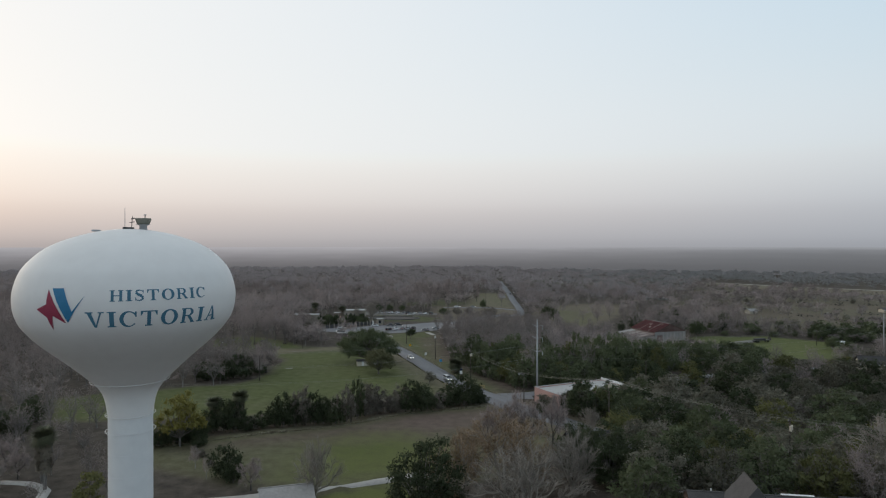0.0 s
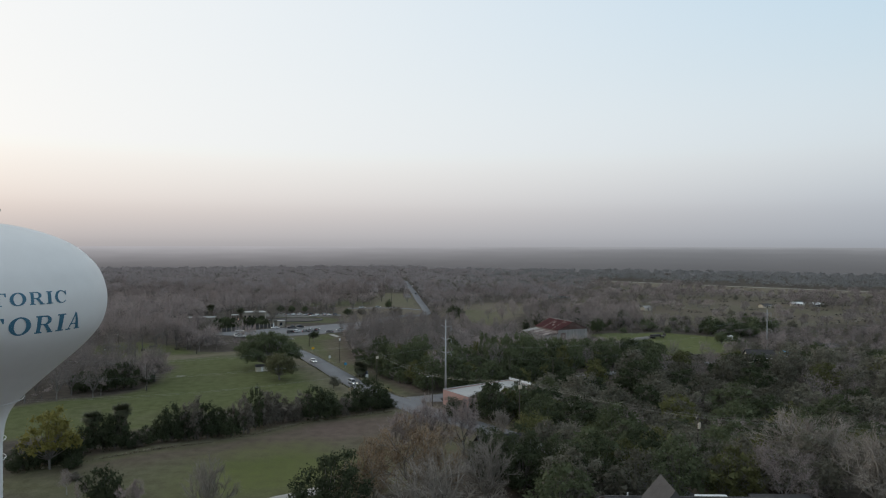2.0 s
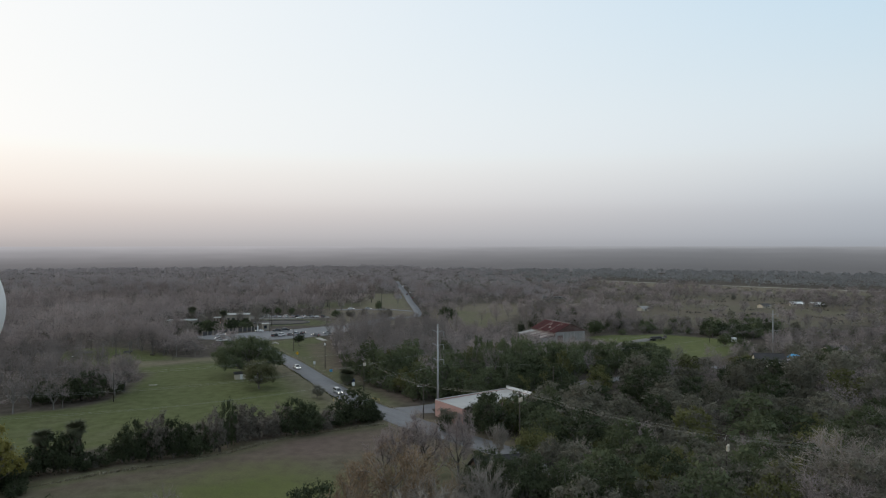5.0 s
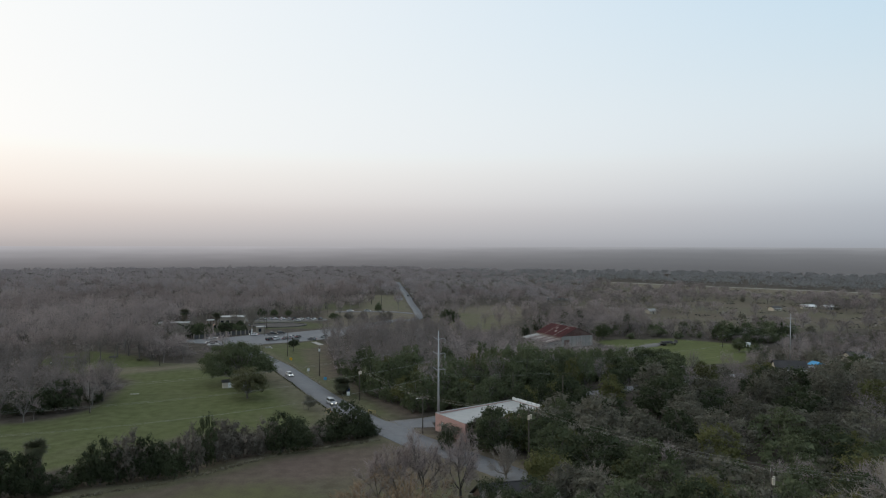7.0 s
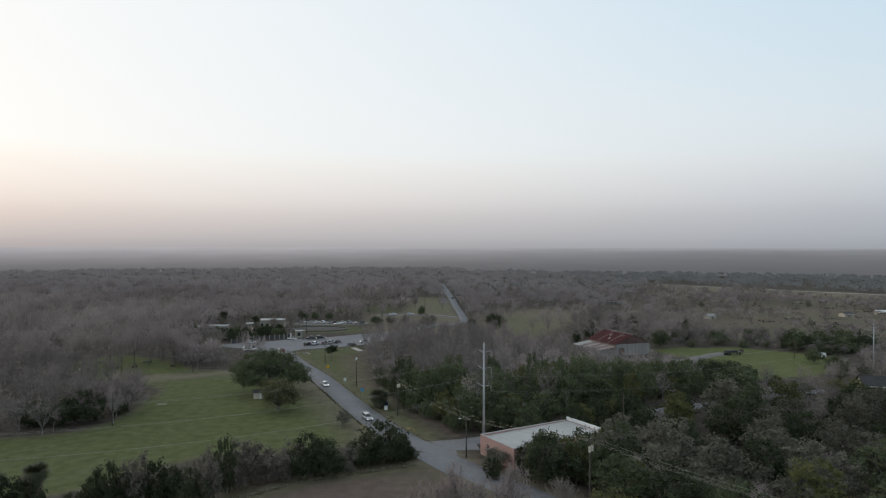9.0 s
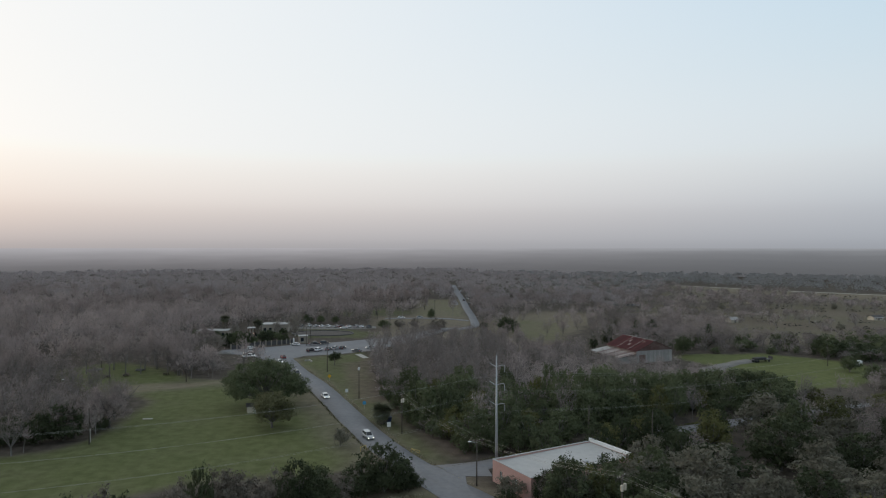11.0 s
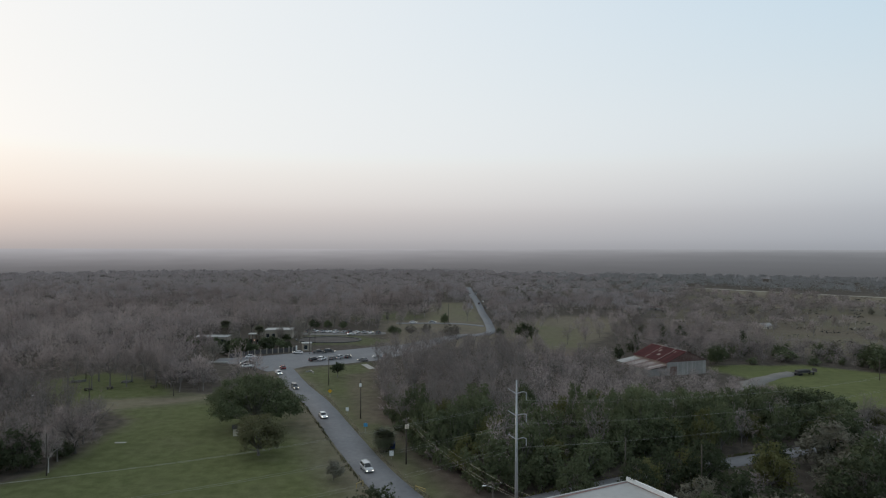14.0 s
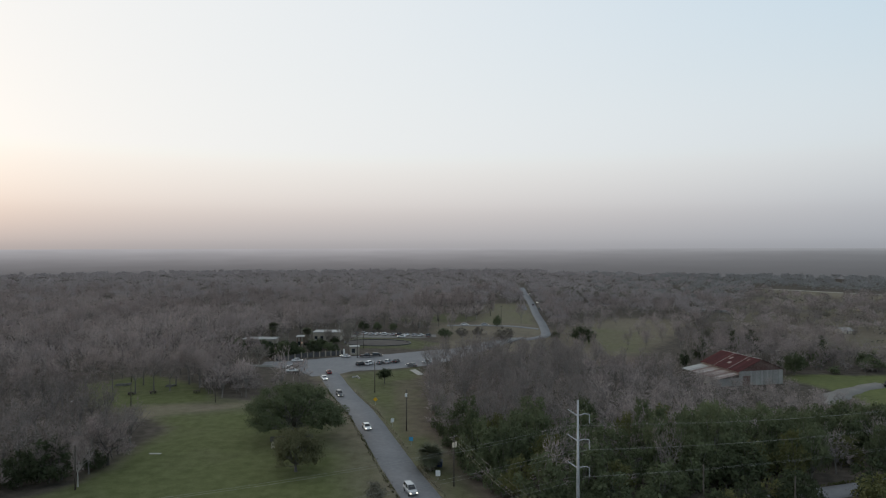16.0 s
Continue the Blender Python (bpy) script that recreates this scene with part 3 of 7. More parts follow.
def glyph(ch):
    """Strokes of a roman capital with slab serifs, in a unit box."""
    f = 0.075
    if ch == "I":
        return sweep([(0.5, 0), (0.5, 1)], 0.25) + flat_bar(0.02, 0.98, 0, f) + flat_bar(0.02, 0.98, 1 - f, 1)
    if ch == "H":
        out = sweep([(0.2, 0), (0.2, 1)], 0.1) + sweep([(0.8, 0), (0.8, 1)], 0.1) + flat_bar(0.2, 0.8, 0.47, 0.55)
        for x in (0.02, 0.62):
            out += flat_bar(x, x + 0.36, 0, f) + flat_bar(x, x + 0.36, 1 - f, 1)
        return out
    if ch == "T":
        return sweep([(0.5, 0), (0.5, 1)], 0.11) + flat_bar(0.02, 0.98, 1 - f, 1) + flat_bar(0.28, 0.72, 0, f) + [[(0.02, 1), (0.02, 0.7), (0.07, 0.7), (0.17, 0.93)], [(0.98, 1), (0.83, 0.93), (0.93, 0.7), (0.98, 0.7)]]
    if ch == "O":
        return bowl(0.5, 0.5, 0.5, 0.52, 0.27, 0.44, 0, 360, 0, 32)
    if ch == "C":
        return bowl(0.52, 0.5, 0.5, 0.52, 0.33, 0.44, 38, 322, 0.06, 26) + [[(0.9, 0.98), (0.84, 0.84), (0.9, 0.64), (0.95, 0.64)], [(0.98, 0.98), (0.9, 0.98), (0.9, 0.64), (0.98, 0.64)]]
    if ch == "R":
        return sweep([(0.2, 0), (0.2, 1)], 0.1) + flat_bar(0.02, 0.4, 0, f) + flat_bar(0.02, 0.5, 1 - f, 1) + flat_bar(0.2, 0.5, 0.46, 0.53) + bowl(0.5, 0.73, 0.33, 0.27, 0.13, 0.2, -90, 90) + [[(0.42, 0.48), (0.62, 0.5), (0.92, f), (0.7, f)]] + flat_bar(0.68, 1.0, 0, f)
    if ch == "V":
        return [[(0.08, 1), (0.32, 1), (0.6, 0.0), (0.46, 0.0)], [(0.80, 1), (0.89, 1), (0.58, 0.0), (0.5, 0.0)]] + flat_bar(0, 0.42, 1 - f, 1) + flat_bar(0.68, 1.0, 1 - f, 1)
    if ch == "A":
        return [[(0.11, 0), (0.20, 0), (0.54, 1), (0.46, 1)], [(0.66, 0), (0.90, 0), (0.56, 1), (0.44, 1)]] + flat_bar(0.25, 0.72, 0.3, 0.37) + flat_bar(0, 0.32, 0, f) + flat_bar(0.58, 1.0, 0, f)
    line = [(0.86, 0.80), (0.72, 0.93), (0.5, 0.97), (0.28, 0.92), (0.18, 0.78), (0.26, 0.64), (0.5, 0.54), (0.74, 0.43), (0.84, 0.27), (0.74, 0.1), (0.5, 0.03), (0.28, 0.07), (0.14, 0.22)]
    out = []
    for k, ((x0, y0), (x1, y1)) in enumerate(zip(line, line[1:])):
        w = [0.04, 0.04, 0.05, 0.08, 0.11, 0.12, 0.12, 0.12, 0.11, 0.08, 0.05, 0.04, 0.04]
        d = Vector((x1 - x0, y1 - y0)).normalized()
        p, q = Vector((-d.y, d.x)) * w[k], Vector((-d.y, d.x)) * w[k + 1]
        out.append([(x0 - p.x, y0 - p.y), (x1 - q.x, y1 - q.y), (x1 + q.x, y1 + q.y), (x0 + p.x, y0 + p.y)])
    return out + flat_bar(0.83, 0.9, 0.68, 0.98) + flat_bar(0.1, 0.17, 0.02, 0.33)


def letter_on_tank(tower, ch, th0, th1, z0, h):
    bm = bmesh.new()
    for k, quad in enumerate(glyph(ch)):
        grid = [[None] * 5 for _ in range(5)]
        for i in range(5):
            for j in range(5):
                a, b = i / 4, j / 4
                x = (quad[0][0] * (1 - a) + quad[1][0] * a) * (1 - b) + (quad[3][0] * (1 - a) + quad[2][0] * a) * b
                y = (quad[0][1] * (1 - a) + quad[1][1] * a) * (1 - b) + (quad[3][1] * (1 - a) + quad[2][1] * a) * b
                grid[i][j] = bm.verts.new(skin(th0 + (th1 - th0) * x, z0 + h * y, 0.03 + 0.0015 * (k % 12)))
        for i in range(4):
            for j in range(4):
                bm.faces.new((grid[i][j], grid[i + 1][j], grid[i + 1][j + 1], grid[i][j + 1]))
    bmesh.ops.recalc_face_normals(bm, faces=bm.faces)
    part("letter", bm, M_LETTER, tower)


def band_on_tank(tower, name, outline, mat, label, cell=0.5):
    """A painted flat shape laid on the tank, cut fine enough to follow its curve; outline in (degrees, height)."""
    bm = bmesh.new()
    f = bm.faces.new([bm.verts.new((a, z, 0)) for a, z in outline])
    bmesh.ops.triangulate(bm, faces=[f])
    bmesh.ops.subdivide_edges(bm, edges=bm.edges[:], cuts=4, use_grid_fill=True)
    for v in bm.verts:
        v.co = skin(radians(v.co.x), v.co.y, 0.05)
    bmesh.ops.recalc_face_normals(bm, faces=bm.faces)
    part(name, bm, mat, tower, label)


def build_tower():
    tower = thing("water_tower", pose(TW.x, TW.y, 0), "white spheroid water tower with blue lettering and emblem", "water tower")
    part("tank", lathe(bmesh.new(), TANK_FAIR, 96), M_TANK, tower, smooth=True)
    col = fair([(-0.3, 6.2), (0.2, 6.0), (3.0, 4.6), (7.0, 3.3), (11, 2.65), (14, 2.6)]) + [Vector((z, 2.6)) for z in (17, 20, 23, 27.6)]
    part("column", lathe(bmesh.new(), [tuple(p) for p in col], 64), M_COLUMN, tower, "white steel column with faint weld seams", smooth=True)
    for z in (14.2, 17.3, 20.4, 23.1):
        part("weld_seam", ring(bmesh.new(), 2.6, z, 0.025), M_COLUMN, tower)
    for z, r in ((32.06, 4.58), (27.81, 2.90), (25.77, 2.90)):
        bm = ring(bmesh.new(), r, z, 0.035)
        base = float(np.interp(z, [p[0] for p in TANK_FAIR], [p[1] for p in TANK_FAIR])) if z > 27.6 else 2.6
        for k in range(12):
            a = 2 * math.pi * k / 12
            rod(bm, ((base - 0.05) * math.cos(a), (base - 0.05) * math.sin(a), z - 0.15), (r * math.cos(a), r * math.sin(a), z), 0.025, sides=4)
        part("hoop_rail", bm, M_WHITE, tower, "thin white hoop rail on brackets")
    for word, a0, a1, z, h in (("HISTORIC", -10.0, 39.5, 42.84, 1.2025), ("VICTORIA", -21.5, 49.5, 40.02, 1.71125)):
        widths = {"I": 0.55, "H": 1.12, "O": 1.12, "R": 1.1, "S": 0.85, "T": 1.05, "C": 1.05, "V": 1.12, "A": 1.12}
        total, at = sum(widths[c] for c in word), 0.0
        for c in word:
            w = widths[c]
            t0, t1 = (a0 + (a1 - a0) * (at + 0.08 * w) / total, a0 + (a1 - a0) * (at + 0.92 * w) / total)
            letter_on_tank(tower, c, radians(t0), radians(t1), z, h)
            at += w
    # emblem: a blue tick with a red half star beside it
    band_on_tank(tower, "emblem_stroke", [(-37.5, 44.29), (-31.3, 44.29), (-26.6, 41.7), (-29.4, 40.59)], M_EMBLEM_BLUE, "broad blue stroke of the painted emblem")
    band_on_tank(tower, "emblem_stroke", [(-29.3, 40.59), (-26.8, 41.8), (-20.4, 43.55)], M_EMBLEM_BLUE, "thin blue upstroke of the painted emblem")
    band_on_tank(tower, "emblem_star", [(-39.6, 44.2), (-30.2, 40.5), (-37, 41.33), (-38.6, 39.76), (-40.6, 41.15), (-46.5, 41.98), (-40.4, 42.54)], M_EMBLEM_RED, "dark red half star of the painted emblem")
    # fittings on the roof
    ux, uy = math.cos(TW_FACE + math.pi / 2), math.sin(TW_FACE + math.pi / 2)

    def roof(s, z, d=0.0):
        return (ux * s + math.cos(TW_FACE) * d, uy * s + math.sin(TW_FACE) * d, z)

    x, y, _ = roof(1.5, 0)
    part("vent_neck", lathe(bmesh.new(), [(50.47, 0.5), (51.4, 0.45), (51.54, 0.9)], 20), M_GALV, tower, smooth=True).location = (x, y, 0)
    part("vent_hood", lathe(bmesh.new(), [(51.49, 0.62), (51.63, 0.75), (52.18, 0.95), (52.32, 0.95), (52.32, 0.0)], 20), M_OLIVE, tower, "grey-olive bucket-shaped vent hood").location = (x, y, 0)
    part("beacon", rd(roof(1.7, 52.23), roof(1.7, 52.79), 0.06), M_DARKMETAL, tower)
    part("beacon", bx(*roof(1.7, 0)[:2], 52.69, 0.5, 0.3, 0.12, rz=TW_FACE), M_GALV, tower)
    part("antenna_platform", bx(*roof(-0.2, 0)[:2], 50.94, 1.3, 1.5, 0.22, rz=TW_FACE + math.pi / 2), M_DARKMETAL, tower)
    bm = rd(roof(-0.6, 51.03), roof(-0.6, 53.62), 0.05, 0.03)
    part("antenna_mast", bm, M_GALV, tower)
    bm = rd(roof(0.15, 51.03), roof(0.25, 52.6), 0.06, 0.04)
    rod(bm, roof(-0.1, 51.77), roof(0.5, 51.86), 0.05)
    rod(bm, roof(0.1, 52.23), roof(0.5, 52.32), 0.08)
    part("antenna_mast", bm, M_DARKMETAL, tower)
    part("roof_hatch", bx(*roof(-3.8, 0)[:2], 50.61, 1.0, 1.0, 0.22, 0.03, rz=TW_FACE), M_GALV, tower)


build_tower()


# ---- salmon building by the junction ----
def build_pink():
    ang = math.atan2(PINK_U.y, PINK_U.x)
    b = thing("salmon_building", pose(PINK_L.x, PINK_L.y, 0, 0, 0, math.degrees(ang)), "low salmon-painted masonry building with a pale flat roof", "building")
    L, W, H = 26.5, 13.0, 4.55      # along u, towards -v
    # walls with window openings on the gable side that faces the road
    opens = [(3.0, 1.0), (8.2, 1.0)]
    bm, y = bmesh.new(), 0.0
    for c, w in opens + [(W + 0.5, 0)]:
        a, e = y, min(c - w / 2, W)
        if e > a:
            box(bm, 0.15, -(a + e) / 2, -0.4, 0.3, e - a, H + 0.4)
        if w:
            box(bm, 0.15, -c, -0.4, 0.3, w, 1.4)
            box(bm, 0.15, -c, 2.9, 0.3, w, H - 2.9)
        y = c + w / 2
    part("wall", bm, M_PINK, b)
    for c, w in opens:
        win = part("window", bx(0.2, -c, 1.0, 0.06, w, 1.9), M_GLASS, b, "dark window pane")
        bm = bmesh.new()
        for dy in (-w / 2 + 0.04, w / 2 - 0.04, 0):
            box(bm, 0.17, -c + dy, 1.0, 0.1, 0.07, 1.9)
        box(bm, 0.17, -c, 1.9, 0.1, w, 0.06)
        part("frame", bm, M_WHITE, win)
        part("sill", bx(-0.03, -c, 0.92, 0.16, w + 0.2, 0.08), M_PINK, win)
    part("wall", bx(L / 2, -0.15, -5.0, L - 0.6, 0.3, H + 5.0), M_PINK, b)
    part("wall", bx(L / 2, -W + 0.15, -0.4, L - 0.6, 0.3, H + 0.4), M_PINK, b)
    part("wall", bx(L - 0.15, -W / 2, -5.0, 0.3, W, H + 5.0), M_PINK, b)
    bm = bmesh.new()
    prism(bm, [(0.3, H - 0.55), (L - 0.3, H - 0.35), (L - 0.3, H - 0.2), (0.3, H - 0.4)], -W + 0.3, -0.3)
    part("roof", bm, M_ROOFPALE, b, "pale flat roof membrane")
    for nm, args in (("parapet_cap", (0.15, -W / 2, H, 0.42, W + 0.1, 0.09)), ("parapet_cap", (L / 2, -0.15, H, L - 0.5, 0.4, 0.09)), ("parapet_cap", (L / 2, -W + 0.15, H, L - 0.5, 0.4, 0.09))):
        part(nm, bx(*args), M_ROOFPALE, b, "pale metal parapet cap")
    part("end_parapet", bx(L - 0.3, -W / 2, H, 0.35, W, 0.75), M_WHITE, b, "raised white parapet")
    for x, y, s in ((9, -6, 1.3), (16, -9, 1.0), (21, -4, 0.7)):
        part("roof_unit", bx(x, -8 + y / 4, H - 0.4, s, s, 0.5, 0.04), M_GALV, b)


build_pink()


# ---- barn ----
def build_barn():
    c, e = Vector((82.0, 368.3)), Vector((100.2, 375.6))
    w = (e - c).length
    ang = math.atan2(e.y - c.y, e.x - c.x)
    z0 = -5.4
    b = thing("barn", pose(c.x, c.y, z0, 0, 0, math.degrees(ang)), "old tin barn with a rusted red gable roof", "barn")
    L, H, P = 24.0, 6.0, 10.3
    for k in range(24):
        part("wall_sheet", bx(w * (k + 0.5) / 24, 0.05 + 0.03 * (k % 2), 0, w / 24 + 0.02, 0.1, H), M_TIN, b)
    part("gable", prism(bmesh.new(), [(0, H), (w, H), (w / 2, P)], 0.0, 0.12), M_OLDTIN, b, "rust-streaked tin gable")
    part("wall", bx(0.1, L / 2, 0, 0.2, L - 0.3, H), M_TINRUST, b)
    part("wall", bx(w - 0.1, L / 2, 0, 0.2, L - 0.3, H), M_TIN, b)
    part("wall", bx(w / 2, L - 0.1, 0, w, 0.2, H), M_TIN, b)
    slope = math.atan2(P - H, w / 2)
    run = math.hypot(P - H, w / 2) + 0.5
    for s in (0, 1):
        for k in range(14):
            bm = bmesh.new()
            y0 = -0.4 + (L + 0.6) * k / 14
            box(bm, run / 2 - 0.5, y0 + (L + 0.6) / 28, 0.0, run, (L + 0.6) / 14 - 0.04, 0.05 + 0.02 * (k % 2))
            sheet = part("roof_sheet", bm, M_RUST, b)
            sheet.matrix_basis = pose(0, 0, H, 0, -math.degrees(slope), 0) if s == 0 else pose(w, 0, H) @ Matrix.Diagonal((-1, 1, 1, 1)) @ pose(0, 0, 0, 0, -math.degrees(slope), 0)
    for k in (4, 9):
        sheet = part("skylight_strip", bx(run / 2 - 0.5, -0.4 + (L + 0.6) * k / 14, 0.08, run * 0.96, 0.22, 0.03), M_TIN, b, "pale seam strip on the rusted roof")
        sheet.matrix_basis = pose(0, 0, H, 0, -math.degrees(slope), 0)
    for u, y, a, d in ((0.62, 13.2, 1.8, 1.1), (0.35, 10.6, 1.2, 1.6), (0.75, 4.6, 1.4, 0.9)):
        patch = part("roof_patch", bx(run * u, y, 0.08, a, d, 0.03), M_TINRUST, b, "pale tin patch on the rusted roof")
        patch.matrix_basis = pose(0, 0, H, 0, -math.degrees(slope), 0)
    part("ridge_cap", bx(w / 2, L / 2 - 0.1, P + 0.02, 0.4, L + 0.6, 0.09), M_TIN, b)
    for y in (6, 14):
        part("ridge_vent", rd((w / 2, y, P), (w / 2, y, P + 0.9), 0.35, 0.3, 10), M_TIN, b)
    # lean-to along the west side
    for k in range(12):
        bm = bmesh.new()
        y0 = -0.6 + 2.05 * k
        v = [bm.verts.new(q) for q in ((0.1, y0, 5.0), (0.1, y0 + 2.0, 5.0), (-9.5, y0 + 2.0, 3.5), (-9.5, y0, 3.5))]
        v2 = [bm.verts.new(q.co + Vector((0, 0, 0.05 + 0.02 * (k % 2)))) for q in v]
        bm.faces.new(v), bm.faces.new(v2[::-1])
        for i in range(4):
            bm.faces.new((v[i], v[(i + 1) % 4], v2[(i + 1) % 4], v2[i]))
        part("lean_to_sheet", bm, M_TIN if k > 8 else (M_TINRUST, M_TINRUST, M_OLDTIN)[k % 3], b, "patched tin lean-to roof sheet")
    part("lean_to_wall", bx(-4.7, 0.2, 0, 9.4, 0.15, 3.5), M_TIN, b)
    part("lean_to_wall", bx(-9.3, 7.0, 0, 0.15, 13.5, 3.3), M_TIN, b)
    for y in (15.5, 23.0):
        part("post", bx(-9.3, y, 0, 0.2, 0.2, 3.3), M_WOODPOLE, b)
    part("door", bx(3.2, -0.06, 0, 3.4, 0.1, 4.2), M_TINRUST, b, "rusty sliding barn door")


build_barn()


# ---- trees ----
rng = np.random.default_rng(11)


class Soup:
    """Loose triangles and tubes gathered into one mesh, with a material slot for each face."""

    def __init__(self):
        self.v, self.f, self.m = [], [], []

    def tube(self, p0, p1, r0, r1, sides, mat=0):
        d = p1 - p0
        d = d / (np.linalg.norm(d) + 1e-9)
        a = np.cross(d, (0.3, 0.8, 0.52))
        a /= np.linalg.norm(a) + 1e-9
        b = np.cross(d, a)
        k = len(self.v)
        for p, r in ((p0, r0), (p1, r1)):
            for i in range(sides):
                t = 2 * math.pi * i / sides
                self.v.append(p + r * (a * math.cos(t) + b * math.sin(t)))
        for i in range(sides):
            j = (i + 1) % sides
            self.f += [(k + i, k + j, k + sides + j), (k + i, k + sides + j, k + sides + i)]
            self.m += [mat, mat]

    def tri(self, a, b, c, mat=0):
        k = len(self.v)
        self.v += [a, b, c]
        self.f.append((k, k + 1, k + 2))
        self.m.append(mat)

    def arrays(self):
        return np.array(self.v), np.array(self.f, int), np.array(self.m, int)


def mesh_of(name, v, f, m, mats, tint=None, soft=False):
    if soft:
        a = np.cross(v[f[:, 1]] - v[f[:, 0]], v[f[:, 2]] - v[f[:, 0]])
        turn = a[:, 2] < 0.4 * a[:, 1]
        f, a = np.where(turn[:, None], f[:, ::-1], f), np.where(turn[:, None], -a, a)
    me = bpy.data.meshes.new(name)
    me.vertices.add(len(v))
    me.vertices.foreach_set("co", np.ascontiguousarray(v, np.float32).ravel())
    me.loops.add(len(f) * 3)
    me.loops.foreach_set("vertex_index", np.ascontiguousarray(f, np.int32).ravel())
    me.polygons.add(len(f))
    me.polygons.foreach_set("loop_start", np.arange(0, len(f) * 3, 3, dtype=np.int32))
    me.polygons.foreach_set("material_index", np.ascontiguousarray(m, np.int32))
    me.attributes.new("tint", "FLOAT", "POINT").data.foreach_set("value", (np.full(len(v), 0.5) if tint is None else tint).astype(np.float32))
    for x in mats:
        me.materials.append(x)
    me.update()
    if soft:
        # fine twigs scatter light from all sides: shade them nearly alike, leaning up
        nv = np.zeros((len(v), 3))
        nv[f.ravel()] = np.repeat(a / (np.linalg.norm(a, axis=1, keepdims=True) + 1e-9), 3, axis=0) * 0.45 + (0, 0, 0.9)
        me.normals_split_custom_set_from_vertices((nv / (np.linalg.norm(nv, axis=1, keepdims=True) + 1e-9)).tolist())
    else:
        me.validate()
    return me


def unit(v):
    return v / (np.linalg.norm(v) + 1e-9)


def bare(rs, H=13.0, spread=0.42, limbs=6, forks=4, sprays=420, tw=0.055, tl=0.13, sides=5, trunk_r=0.2, fork=0.2, drop=0.0):
    """A leafless broad tree. Slot 0: bark, slot 1: fine twigs."""
    s = Soup()
    top = np.array([rs.normal(0, 0.2), rs.normal(0, 0.2), H * fork])
    s.tube(np.array([0, 0, -0.8]), np.array([0, 0, 0.4]), trunk_r * 1.4, trunk_r * 1.05, sides)
    s.tube(np.array([0, 0, 0.4]), top, trunk_r * 1.05, trunk_r * 0.85, sides)
    mid, rad = np.array([0, 0, H * (0.58 - drop)]), np.array([H * spread, H * spread, H * (0.42 + drop * 0.6)])
    tips = []
    for i in range(limbs):
        a = 2 * math.pi * (i + rs.uniform(-0.3, 0.3)) / limbs
        e = rs.uniform(0.15, 1.2)
        goal = mid + rad * np.array([math.cos(a) * math.cos(e), math.sin(a) * math.cos(e), math.sin(e)]) * rs.uniform(0.7, 0.95)
        bend = top + (goal - top) * 0.45 + rs.normal(0, 0.04, 3) * H
        r = trunk_r * rs.uniform(0.45, 0.65)
        s.tube(top, bend, r, r * 0.65, 4)
        s.tube(bend, goal, r * 0.65, r * 0.2, 3)
        tips += [goal, bend + (goal - bend) * 0.5]
        for _ in range(forks):
            st = top + (bend - top) * rs.uniform(0.5, 1.0) if rs.uniform() < 0.4 else bend + (goal - bend) * rs.uniform(0, 0.7)
            n = unit(rs.normal(0, 1, 3) + (0, 0, 0.35))
            e2 = st + (mid + n * rad * rs.uniform(0.75, 1.0) - st) * rs.uniform(0.4, 0.75)
            s.tube(st, e2, r * 0.38, r * 0.12, 3)
            tips += [e2, st + (e2 - st) * 0.6]
    tips = np.array(tips)
    for _ in range(sprays):
        p = tips[rs.integers(len(tips))] + rs.normal(0, 0.04, 3) * H
        q = unit(unit(p - mid) * 0.7 + rs.normal(0, 0.6, 3) + (0, 0, 0.45))
        w = unit(np.cross(q, rs.normal(0, 1, 3))) * tw * rs.uniform(0.6, 1.3)
        s.tri(p - w, p + w, p + q * H * tl * rs.uniform(0.5, 1.2), 1)
    return s.arrays()


